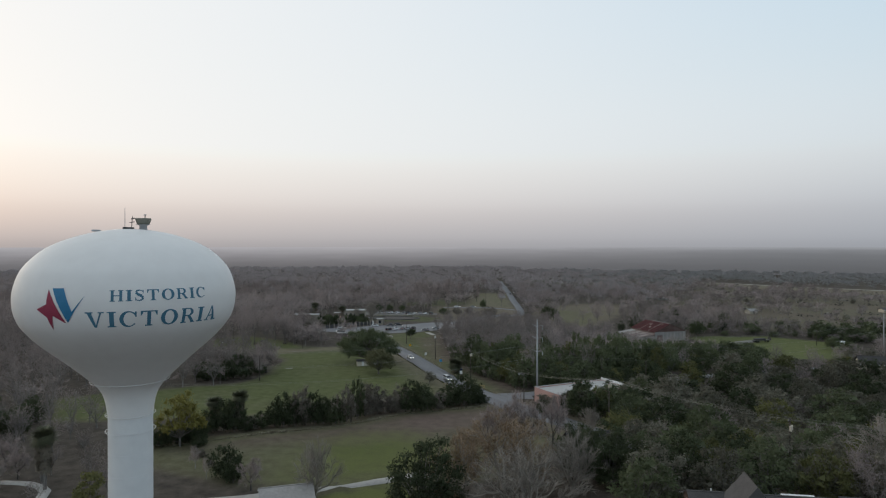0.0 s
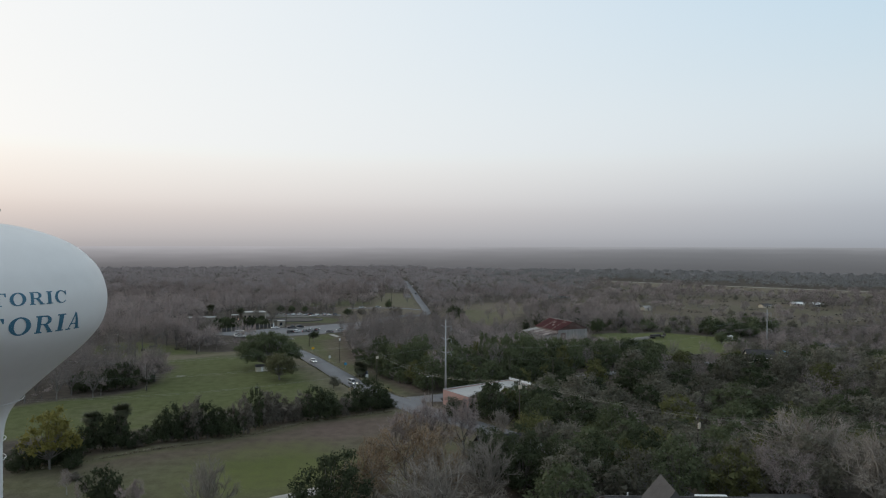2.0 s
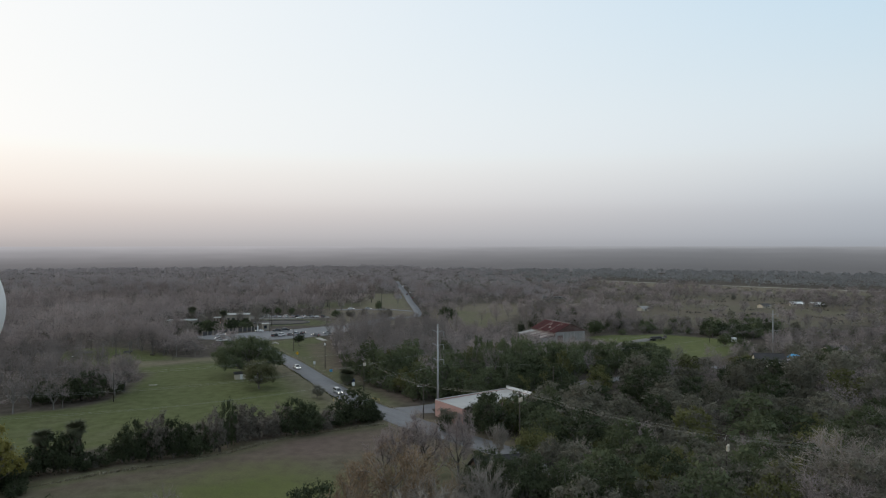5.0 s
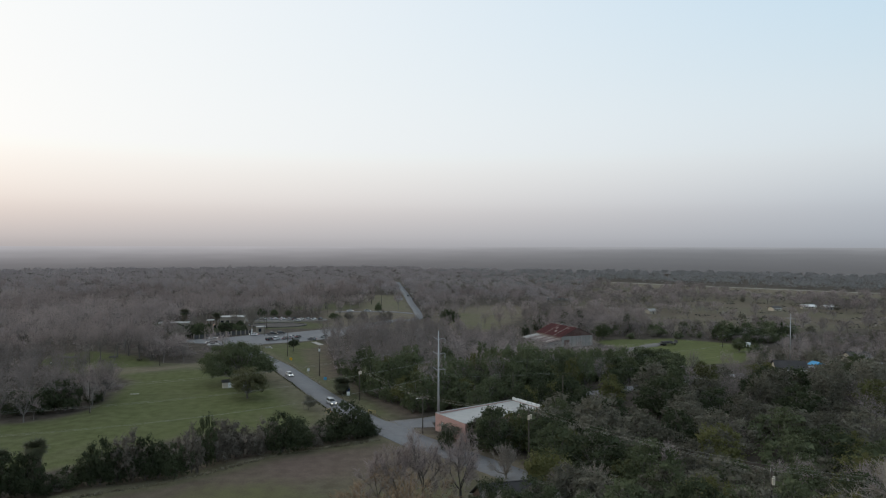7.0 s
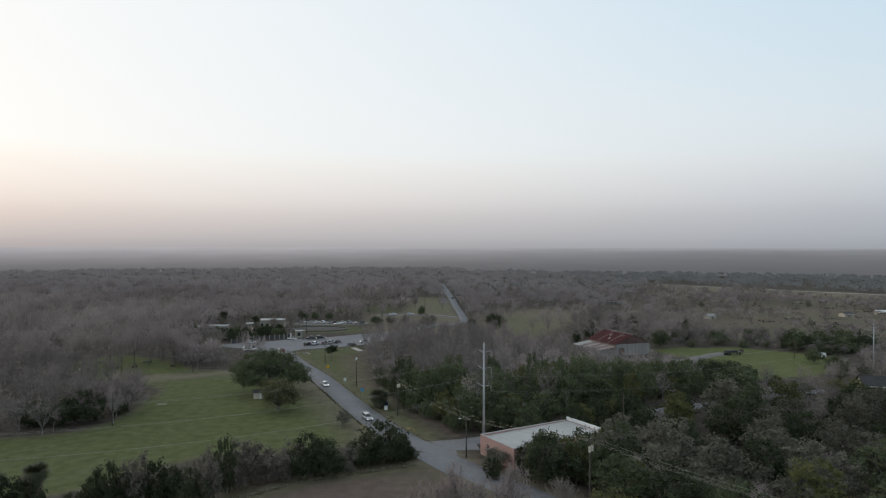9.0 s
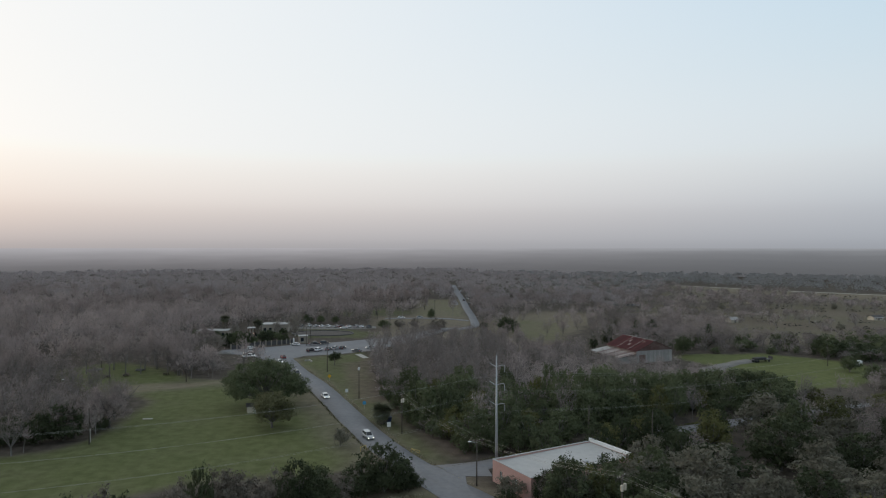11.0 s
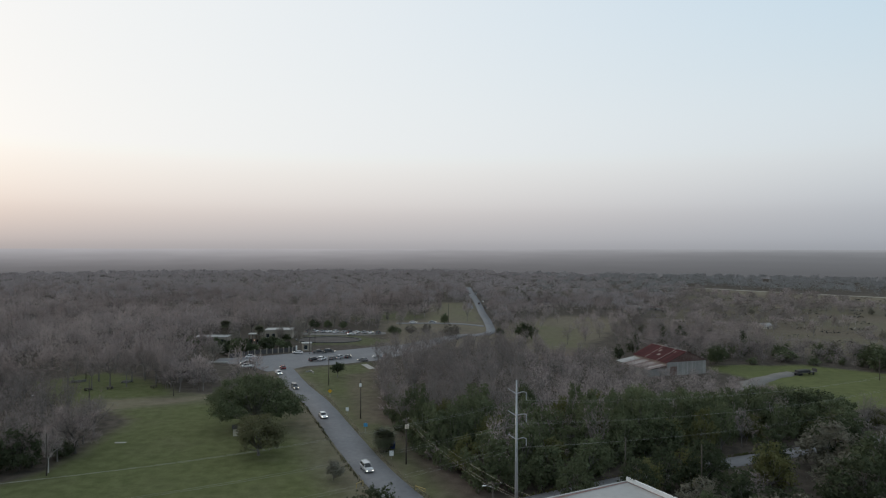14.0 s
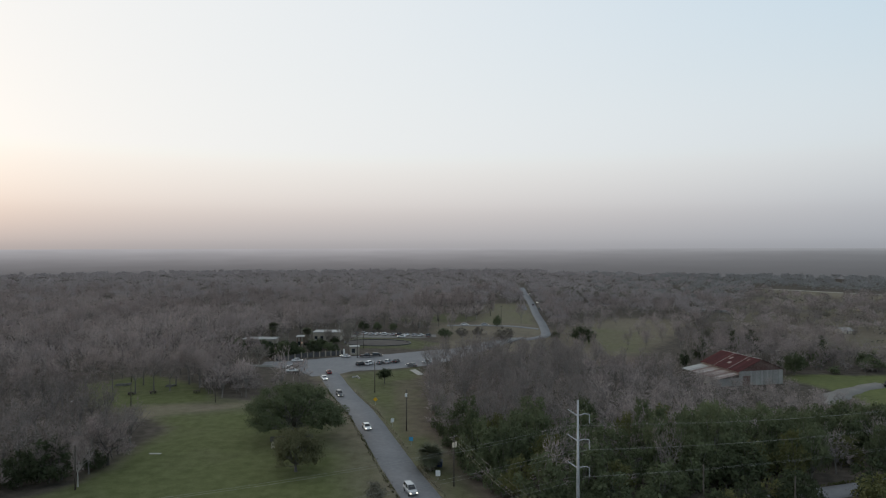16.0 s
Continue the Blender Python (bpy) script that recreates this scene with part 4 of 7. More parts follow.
def leafy(rs, H=10.0, spread=4.5, blobs=22, cards=1100, size=0.7, trunk=0.3, low=0.25, squash=0.75, ragged=0.3):
    """An evergreen crown: leaf clumps over an uneven dome, carried by limbs. Slot 0: bark, slot 1: leaves."""
    s = Soup()
    fork = np.array([rs.normal(0, 0.03), rs.normal(0, 0.03), 0]) * spread + (0, 0, H * (low * 0.8 + 0.06))
    s.tube(np.array([0, 0, -0.6]), fork * (0.4, 0.4, 0.45), trunk * 1.15, trunk * 0.95, 7)
    s.tube(fork * (0.4, 0.4, 0.45), fork, trunk * 0.95, trunk * 0.8, 6)
    base, mid = H * low, H * (low + (1 - low) * 0.36)
    p1, p2, p3 = rs.uniform(0, 6.28, 3)
    lean = rs.normal(0, 0.08, 2) * spread
    per = max(8, cards // blobs)
    for i in range(blobs):
        u = (i + 0.5) / blobs
        inner = i % 5 == 4
        foot = 0.42 if low > 0.06 else 0.9
        e = math.asin(min(0.995, -foot + (1 + foot) * u)) + rs.normal(0, 0.09)
        a = i * 2.39996 + rs.normal(0, 0.25)
        wide = 1 + 0.11 * math.sin(2 * a + p1) + 0.09 * math.sin(3 * a + p2) + 0.06 * math.sin(5 * a + p3)
        R = spread * 2.0 / math.sqrt(blobs) * rs.uniform(0.6, 1.35)
        k = rs.uniform(0.45, 0.7) if inner else rs.uniform(0.86, 1.06)
        rad = max(0.0, spread * wide - R * 0.8) * math.cos(e) * k
        rise = (H - mid - R * squash * 0.85) if e > 0 else (mid - base - R * squash * 0.5)
        c = np.array([math.cos(a) * rad + lean[0] * u, math.sin(a) * rad + lean[1] * u, mid + rise * math.sin(e) * k * (1 if e < 0 else rs.uniform(0.86, 1.1))])
        bend = fork + (c - fork) * 0.5 + rs.normal(0, 0.05, 3) * spread
        s.tube(fork, bend, trunk * 0.42, trunk * 0.26, 4)
        s.tube(bend, c, trunk * 0.26, trunk * 0.1, 3)
        ax = np.array([R, R, R * squash]) * rs.uniform(0.8, 1.2, 3)
        for _ in range(10):
            t1, t2 = unit(rs.normal(0, 1, 3)), unit(rs.normal(0, 1, 3))
            p = c + rs.normal(0, 0.18, 3) * ax
            s.tri(p - t1 * R * 0.3, p + t1 * R * 0.3, p + t2 * R * 0.44, 1)
        sprigs = [(unit(rs.normal(0, 1, 3) + (0, 0, 0.35)), rs.uniform(0.72, 1.28)) for _ in range(max(5, per // 9))]
        for _ in range(per):
            n, reach = sprigs[rs.integers(len(sprigs))]
            n = unit(n + rs.normal(0, 0.3, 3))
            p = c + n * ax * (reach - (0.1 + ragged) * rs.uniform(0, 1) + 0.08 * rs.normal())
            t1 = unit(np.cross(n + rs.normal(0, 0.65, 3), rs.normal(0, 1, 3)))
            t2 = unit(np.cross(n + rs.normal(0, 0.65, 3), t1))
            z = size * rs.uniform(0.5, 1.3)
            s.tri(p - t1 * z * 0.5, p + t1 * z * 0.5, p + t2 * z * 0.9 + (0, 0, -0.12 * z), 1)
    return s.arrays()


def boughs(rs, H=13.0, spread=0.5, trunk_r=0.4, first=6, twigs=6, tw=0.035, tl=1.0, fork=0.12, rise=0.10):
    """A leafless tree grown limb by limb, with winding boughs. Slot 0: bark, slot 1: twigs."""
    s, tips = Soup(), []

    def grow(p, d, ln, r, level):
        steps = 3 if level < 3 else 2
        for k in range(steps):
            d = unit(d + rs.normal(0, 0.2, 3) + (0, 0, rise))
            q = p + d * ln / steps
            s.tube(p, q, r * (1 - 0.28 * k / steps), r * (1 - 0.28 * (k + 1) / steps), 5 if level < 2 else 3)
            p = q
            if level >= 3:
                tips.append((p, d))
            if level < 4 and k < steps - 1 and rs.uniform() < 0.55:
                grow(p, unit(d + rs.normal(0, 0.55, 3)), ln * rs.uniform(0.5, 0.7), r * 0.5, level + 1)
        if level < 4:
            for _ in range(2):
                grow(p, unit(d + rs.normal(0, 0.48, 3)), ln * rs.uniform(0.62, 0.8), r * 0.66, level + 1)

    top = np.array([0, 0, H * fork])
    s.tube(np.array([0, 0, -0.8]), top, trunk_r * 1.15, trunk_r, 7)
    for i in range(first):
        a, e = 2 * math.pi * (i + rs.uniform(-0.25, 0.25)) / first, rs.uniform(0.35, 1.15)
        grow(top, np.array([math.cos(a) * math.cos(e), math.sin(a) * math.cos(e), math.sin(e)]), H * 0.3, trunk_r * rs.uniform(0.4, 0.55), 1)
    v = np.array(s.v)
    k = np.array([H * spread / np.percentile(np.hypot(v[:, 0], v[:, 1]), 97)] * 2 + [H / v[:, 2].max()])
    s.v = list(v * np.where(v[:, 2:] > 0, k, 1))
    for p, d in tips:
        for _ in range(twigs):
            q = unit(d * 0.8 + rs.normal(0, 0.6, 3) + (0, 0, 0.2))
            w = unit(np.cross(q, rs.normal(0, 1, 3))) * tw
            o = p * k + rs.normal(0, 0.25, 3)
            s.tri(o - w, o + w, o + q * tl * rs.uniform(0.5, 1.3), 1)
    return s.arrays()


def haze_tree(rs, H=12.0, spread=5.2, lobes=5, sprays=165, tw=0.2, tl=2.2, bole=True, low=0.46):
    """A far leafless tree: a bole, a few limbs and a dense haze of twigs in uneven lobes."""
    s = Soup()
    fork = np.array([rs.normal(0, 0.3), rs.normal(0, 0.3), H * 0.25])
    if bole:
        s.tube(np.array([0, 0, -0.8]), fork, 0.24, 0.18, 3)
    cs = []
    for i in range(lobes):
        a = 2 * math.pi * (i + rs.uniform(-0.3, 0.3)) / lobes
        r = spread * rs.uniform(0.25, 0.6)
        c = np.array([math.cos(a) * r, math.sin(a) * r, H * rs.uniform(low, 0.74)])
        cs.append((c, np.array([spread * 0.5, spread * 0.5, H * 0.22]) * rs.uniform(0.75, 1.2)))
        if bole:
            s.tube(fork, c, 0.15, 0.06, 3)
    for _ in range(sprays):
        c, ax = cs[rs.integers(lobes)]
        n = unit(rs.normal(0, 1, 3) + (0, 0, 0.3))
        p = c + n * ax * rs.uniform(0.35, 1.0)
        q = unit(n * 0.6 + rs.normal(0, 0.5, 3) + (0, 0, 0.6))
        w = unit(np.cross(q, rs.normal(0, 1, 3))) * tw * rs.uniform(0.6, 1.4)
        s.tri(p - w, p + w, p + q * tl * rs.uniform(0.5, 1.2), 1)
    return s.arrays()


def palm(rs, H=8.0, fronds=60, skirt=130, flen=3.2, droop=-0.6):
    """A fan palm: a ringed trunk, a skirt of dead fronds and a round head. Slots: trunk, dead, green."""
    s = Soup()
    for k in range(8):
        s.tube(np.array([0, 0, -0.5 + (H + 0.5) * k / 8]), np.array([0, 0, -0.5 + (H + 0.5) * (k + 1) / 8]), 0.26 if k else 0.34, 0.22, 7)

    def frond(p, d, ln, mat, n=9):
        side = unit(np.cross(d, (0.1, 0.2, 1)))
        upv = np.cross(side, d)
        hub = p + d * ln * 0.45
        s.tube(p, hub, 0.03, 0.02, 3, mat)
        for i in range(n):
            a = (i / (n - 1) - 0.5) * 3.6
            q = unit(d * math.cos(a) + side * math.sin(a) + (0, 0, -0.25))
            w = np.cross(q, upv) * 0.11
            s.tri(hub - w, hub + w, hub + q * ln * 0.6 * rs.uniform(0.8, 1.1), mat)

    top = np.array([0, 0, H])
    for i in range(fronds):
        a, e = i * 2.4, rs.uniform(droop, 1.35)
        frond(top + (0, 0, rs.uniform(-0.3, 0.2)), unit(np.array([math.cos(a) * math.cos(e), math.sin(a) * math.cos(e), math.sin(e)])), flen * rs.uniform(0.85, 1.1), 2)
    for i in range(skirt):
        a, z = i * 2.4, H - 0.2 - rs.uniform(0, 0.55) * H
        frond(np.array([math.cos(a) * 0.2, math.sin(a) * 0.2, z]), unit(np.array([math.cos(a) * 0.6, math.sin(a) * 0.6, -1.0])), flen * 0.72, 1, 5)
    return s.arrays()


def split(name, arr, mats, label, category, names=("trunk", "crown"), group=""):
    """A tree as a thing: an Empty with one mesh for each material slot."""
    v, f, m = arr
    ob = thing(name, Matrix(), label, category, group)
    for k, nm in enumerate(names):
        fk = f[m == k]
        used = np.unique(fk)
        back = np.zeros(len(v), int)
        back[used] = np.arange(len(used))
        me = mesh_of(nm, v[used], back[fk], np.zeros(len(fk), int), [mats[k]])
        p = new(nm, me)
        p.parent = ob
    return ob


def grove(name, kinds, spots, mats, label, category):
    """Many trees in one mesh of uncounted stuff. spots: x, y, z, scale across, scale up, turn, kind, tint."""
    vs, fs, ms, ts, k = [], [], [], [], 0
    for x, y, z, sx, sz, rot, kind, tint in spots:
        v, f, m = kinds[int(kind)]
        c, s = math.cos(rot) * sx, math.sin(rot) * sx
        w = np.stack([v[:, 0] * c - v[:, 1] * s + x, v[:, 0] * s + v[:, 1] * c + y, v[:, 2] * sz + z], 1)
        vs.append(w), fs.append(f + k), ms.append(m), ts.append(np.full(len(v), tint))
        k += len(v)
    me = mesh_of(name, np.concatenate(vs), np.concatenate(fs), np.concatenate(ms), mats, np.concatenate(ts), kinds is HAZE or kinds is HAZE_SMALL)
    return tagged(new(name, me), label, category, kind="stuff")


def scatter(poly, gap, seed, keep=None, tries=14):
    """Places inside an outline, about a gap apart."""
    r = np.random.default_rng(seed)
    xs, ys = [p[0] for p in poly], [p[1] for p in poly]
    out, cells = [], {}
    n = int((max(xs) - min(xs)) * (max(ys) - min(ys)) / gap**2 * tries / 4)
    px, py = r.uniform(min(xs), max(xs), n), r.uniform(min(ys), max(ys), n)
    ok = inside(px, py, poly)
    if keep is not None:
        ok &= keep(px, py)
    for x, y in zip(px[ok], py[ok]):
        i, j = int(x // gap), int(y // gap)
        if all(math.hypot(x - a, y - b) > gap for di in (-1, 0, 1) for dj in (-1, 0, 1) for a, b in cells.get((i + di, j + dj), ())):
            cells.setdefault((i, j), []).append((x, y))
            out.append((x, y))
    return out


BUILT = [(25, 198, 17), (84, 358, 8), (66, 372, 9), (90, 385, 21), (84, 374, 14), (45, 88, 16), (22, 141, 9), (-112, 408, 24), (-41.3, 66.8, 9), (150, 277, 12), (141, 260, 12), (133, 245, 9), (121, 288, 9), (171, 292, 8), (163, 277, 10), (-87, 321, 9), (-97, 330, 9), (-102, 343, 10), (-104, 430, 14), (-66, 540, 26), (-56, 575, 20), (-37, 108, 8), (-85, 336, 9), (-90, 349, 15)]


def free(px, py):
    """Clear of roads, lawns and buildings."""
    ok = dist_to_line(px, py, ROAD) > np.where(py < 150, 4.6, 7.5)
    ok &= dist_to_line(px, py, STREET) > np.where((px > 34) & (px < 105), 7.0, 4.2)
    ok &= dist_to_line(px, py, FAR_ROAD) > 8
    ok &= (dist_to_line(px, py, CROSS_ROAD) > 5) & (np.hypot(px + 11, py - 637) > 24)
    for poly in (PLAZA, LOT, PARK, OVAL, LAWN_EAST, MEDIAN, LOOP, MEADOW, VERGE, BROWN):
        ok &= ~inside(px, py, poly)
    for x, y, r in BUILT:
        ok &= np.hypot(px - x, py - y) > r
    return ok


def spots_of(pts, seed, kinds, sx, sz):
    """Places with sizes and turns; trees by the barn and the eastern lawn stay lower."""
    r, out = np.random.default_rng(seed), []
    for x, y in pts:
        if not -0.86 * y - 16 < x < 0.72 * y + 26:
            continue
        low = 1 - 0.38 * float(smooth01((x - 25) / 50) * smooth01((y - 238) / 50) * smooth01((420 - y) / 20))
        out.append((x, y, gh(x, y), r.uniform(*sx) * (low + 1) / 2, r.uniform(*sz) * low, r.uniform(0, 6.28), r.integers(*kinds), min(1.0, max(0.0, 0.5 + 0.75 * noise.noise((x * 0.014, y * 0.008, 3)) + 0.35 * noise.noise((x * 0.05, y * 0.03, 8)) + r.normal(0, 0.17)))))
    return out


# outlines of the woods
W_MID = [(3, 216), (-9, 243), (-23, 275), (-32, 318), (-36, 346), (-40, 362), (-30, 385), (-14, 398), (4, 404), (22, 404), (36, 398), (58, 400), (62, 368), (80, 356), (97, 350),
         (103, 322), (107, 298), (130, 286), (100, 262), (60, 244), (34, 226), (14, 213)]
W_EAST = [(22, 178), (30, 184), (48, 205), (46, 224), (78, 242), (100, 254), (135, 272), (165, 286), (210, 280), (260, 250), (240, 160), (170, 120), (110, 96), (62, 98), (52, 130), (42, 155)]
W_WEST = [(-230, 120), (-140, 168), (-107, 203), (-93, 214), (-89, 226), (-91, 244), (-97, 262), (-118, 272), (-150, 300), (-190, 320), (-260, 330), (-330, 250)]
W_WEST_FAR = [(-330, 260), (-190, 318), (-152, 316), (-142, 332), (-118, 321), (-97, 300), (-82, 303), (-74, 325), (-88, 346), (-112, 352), (-135, 372), (-140, 400), (-128, 440), (-116, 462), (-100, 474),
              (-50, 468), (-30, 462), (-10, 480), (-5, 500), (-60, 500), (-110, 494), (-140, 520), (-380, 520), (-420, 380)]

BARE = [bare(np.random.default_rng(s), 13, 0.44 + 0.03 * (s % 3), 8, 5, 360, 0.076, 0.09, 4, 0.24, 0.2, -0.05) for s in (1, 2, 3, 4)]
BARE_MID = [bare(np.random.default_rng(s), 13, 0.44, 5, 4, 285, 0.09, 0.12, 3, 0.2, 0.2, -0.05) for s in (5, 6, 7)]
BARE_FAR = [bare(np.random.default_rng(s), 13, 0.44, 2, 1, 60, 0.26, 0.19, 3, 0.2, 0.2, 0.12) for s in (8, 9, 10)]
LEAFY = [leafy(np.random.default_rng(s), 10.5, 5.0, 24, 2050, 0.445, 0.25, 0.03, 0.85, 0.35) for s in (1, 2, 3, 4)]
LEAFY_FAR = [leafy(np.random.default_rng(s), 10, 4.6, 16, 620, 0.62, 0.3, 0.03, 0.85, 0.4) for s in (4, 5)]
HAZE = [haze_tree(np.random.default_rng(s)) for s in (21, 22, 23, 24)]
HAZE_SMALL = [haze_tree(np.random.default_rng(s), 12, 6.0, 6, 74, 0.42, 2.6, False, 0.3) for s in (25, 26, 27)]

mid = scatter(W_MID, 5.0, 5, free)
front = [p for p in mid if p[1] < 262 + 0.5 * p[0] + 14 * noise.noise((p[0] * 0.03, p[1] * 0.03, 0))]
back = scatter(W_MID, 6.2, 55, lambda a, b: free(a, b) & (b > np.where(a > 26, 240 + 0.66 * a, 258 + 0.5 * a)))
east = scatter(W_EAST, 8.0, 6, free)
west = scatter(W_WEST, 6.2, 7, free)
westfar = scatter(W_WEST_FAR, 6.8, 8, free)
near_east = [p for p in east if p[1] < 176 and p[0] < 120]
east = [p for p in east if p not in set(near_east)]


def nth(pts, k, *which):
    return [p for i, p in enumerate(pts) if i % k in which]


grove("evergreen_woods", LEAFY, spots_of(nth(front, 4, 0, 2), 1, (0, 4), (0.65, 1.2), (0.7, 1.4)), [M_BARK, M_LEAF], "dense dark evergreen oak woods behind the salmon building", "woods")
grove("evergreen_woods", LEAFY, spots_of(nth(front, 8, 1, 5), 31, (0, 4), (0.65, 1.05), (0.65, 1.15)), [M_BARK, M_LEAF_OLIVE], "olive-green evergreen woods behind the salmon building", "woods")
by_road = [p for p in back if p[0] < 22] + nth(front, 16, 3, 7)
grove("bare_woods", BARE, spots_of(nth(front, 16, 11, 15), 131, (0, 4), (0.7, 1.0), (0.7, 1.05)), [M_BARK, M_TWIG], "leafless grey trees among the dark evergreens", "woods")
grove("bare_woods", BARE, spots_of(by_road, 2, (0, 4), (0.6, 0.95), (0.75, 1.2)), [M_BARK, M_TWIG_DARK], "dense leafless dark grey winter woods beside the road", "woods")
grove("bare_woods", BARE, spots_of([p for p in back if p[0] >= 22], 75, (0, 4), (0.6, 0.95), (0.75, 1.2)), [M_BARK, M_TWIG], "dense leafless grey-brown winter woods", "woods")
damp = [p for p in nth(east, 6, 1, 4) if p[1] > 203 and p[0] < 75]
grove("mixed_woods", LEAFY, spots_of(nth(east, 6, 0) + damp, 3, (0, 4), (0.95, 1.6), (0.7, 1.25)), [M_BARK, M_LEAF], "dense dark evergreen scrub oak woods", "woods")
grove("mixed_woods", LEAFY, spots_of([p for p in nth(east, 6, 1, 2, 4) if p not in damp], 4, (0, 4), (0.95, 1.65), (0.65, 1.2)), [M_BARK, M_LEAF_GREY], "grey-green lichened scrub oak woods", "woods")
grove("mixed_woods", LEAFY, spots_of(nth(east, 12, 5), 34, (0, 4), (0.85, 1.3), (0.6, 0.95)), [M_BARK, M_LEAF_OLIVE], "olive-green scrub woods", "woods")
grove("bare_woods", BARE, spots_of(nth(east, 12, 3, 9, 11), 5, (0, 4), (0.55, 0.95), (0.5, 0.8)), [M_BARK, M_TWIG], "leafless grey trees among evergreen scrub", "woods")
near_west = [p for p in west if p[0] > -150]
grove("bare_woods", BARE_MID, spots_of([p for p in west if p[0] <= -150], 66, (0, 3), (0.65, 1.0), (0.65, 1.1)), [M_BARK, M_TWIG_DARK], "leafless grey-brown woods beside the park", "woods")
grove("bare_woods", BARE, spots_of(near_west, 6, (0, 4), (0.65, 1.0), (0.65, 1.1)), [M_BARK, M_TWIG_DARK], "leafless grey-brown woods beside the park", "woods")
grove("bare_woods", HAZE, spots_of([p for i, p in enumerate(westfar) if i % 2], 7, (0, 4), (0.75, 1.15), (0.75, 1.3)), [M_BARK, M_TWIG], "leafless grey-brown woods around the park", "woods")
grove("bare_woods", BARE_MID, spots_of(nth(westfar, 2, 0), 77, (0, 3), (0.75, 1.2), (0.7, 1.3)), [M_BARK, M_TWIG], "leafless grey-brown woods around the park", "woods")
brush = scatter(W_MID, 8, 41, free) + scatter(W_WEST, 8.5, 42, free) + scatter(W_WEST_FAR, 11, 43, free)
low_brush = scatter([(-102, 304), (-84, 307), (-83, 318), (-96, 324), (-104, 338), (-116, 344), (-116, 318)], 4.2, 143)
grove("brushwood", HAZE, spots_of(low_brush, 144, (0, 4), (0.5, 0.75), (0.24, 0.4)), [M_BARK, M_TWIG_DARK], "low dark brush between the lawn and the forecourt", "woods")
grove("brushwood", BARE_FAR, spots_of(brush, 44, (0, 3), (0.45, 0.75), (0.28, 0.5)), [M_BARK, M_TWIG], "leafless undergrowth below the winter woods", "woods")

belt = scatter([(26, 238), (44, 243), (60, 255), (75, 266), (89, 278), (100, 286), (108, 292), (104, 304), (94, 296), (80, 286), (64, 274), (46, 262), (28, 252)], 5.4, 47, free)
grove("evergreen_woods", LEAFY, spots_of(belt, 48, (0, 4), (0.75, 1.1), (1.25, 1.7)), [M_BARK, M_LEAF], "tall dark evergreen belt along the side street", "woods")

domes = ((88, 272, 1.25, 1.0), (95, 276, 1.3, 1.05), (101, 274, 1.35, 1.0), (104, 284, 1.3, 0.95), (96, 286, 1.25, 0.9), (99, 266, 1.3, 0.95), (85, 284, 1.2, 0.9), (91, 264, 1.2, 0.85))
grove("evergreen_woods", LEAFY, [(x, y, gh(x, y), a, b, x * 7.3, i % 4, (i * 0.37) % 1) for i, (x, y, a, b) in enumerate(domes)], [M_BARK, M_LEAF], "rounded dark evergreen crowns before the eastern lawn", "woods")
behind = scatter([(172, 384), (196, 376), (226, 402), (214, 424), (184, 408)], 7.0, 147)
grove("evergreen_woods", LEAFY_FAR, [(x, y, gh(x, y), 1.15, 0.85 + 0.3 * math.sin(x), x * 3.1, i % 2, (i * 0.37) % 1) for i, (x, y) in enumerate(behind)], [M_BARK, M_LEAF], "dull dark evergreen thicket beyond the eastern lawn", "woods")
loop_trees = scatter([(-62, 462), (-44, 470), (-36, 500), (-40, 515), (-60, 512)], 9.5, 148)
grove("bare_woods", BARE_MID, spots_of(loop_trees, 150, (0, 3), (0.6, 0.9), (0.8, 1.15)), [M_BARK, M_TWIG], "tall leafless trees beside the park road", "woods")

edge = scatter([(6, 215), (14, 214), (34, 227), (46, 235), (42, 241), (30, 236), (6, 226), (-5, 246), (-16, 272), (-24, 300), (-27, 300), (-20, 268), (-9, 240)], 3.1, 45, free)
grove("undergrowth", LEAFY_FAR, spots_of(edge, 46, (0, 2), (0.28, 0.55), (0.25, 0.6)), [M_BARK, M_LEAF], "dark evergreen shrubs along the edge of the woods", "shrubs")

# bare trees, houses' gardens and thickets round the eastern lawn
W_FAR_EAST = [(132, 274), (165, 289), (210, 282), (262, 252), (340, 300), (330, 400), (215, 380), (190, 352), (182, 334), (150, 310), (128, 296)]
fe = scatter(W_FAR_EAST, 7.0, 61, free)
grove("bare_woods", BARE_MID, spots_of(nth(fe, 4, 0, 1, 2), 62, (0, 3), (0.55, 0.85), (0.7, 1.1)), [M_BARK, M_TWIG], "leafless grey-lilac trees round the far houses", "woods")
grove("evergreen_woods", LEAFY_FAR, spots_of(nth(fe, 4, 3), 63, (0, 2), (0.6, 1.0), (0.7, 1.1)), [M_BARK, M_LEAF_GREY], "grey-green trees round the far houses", "woods")
bb = scatter([(62, 404), (84, 408), (112, 402), (150, 416), (158, 470), (122, 500), (92, 450)], 7.5, 76, lambda a, b: free(a, b) | (b > 418))
grove("bare_woods", BARE_MID, spots_of(nth(bb, 4, 0, 1, 2), 77, (0, 3), (0.75, 1.1), (0.85, 1.3)), [M_BARK, M_TWIG], "leafless trees behind the barn", "woods")
grove("evergreen_woods", LEAFY_FAR, spots_of(nth(bb, 4, 3), 78, (0, 2), (0.6, 0.95), (0.75, 1.1)), [M_BARK, M_LEAF_DARK], "dark evergreen trees behind the barn", "woods")
W_LAWN_EDGE = [(106, 400), (120, 398), (154, 400), (186, 378), (196, 360), (225, 395), (190, 440), (150, 445), (118, 430)]
le = scatter(W_LAWN_EDGE, 6.5, 64, free)
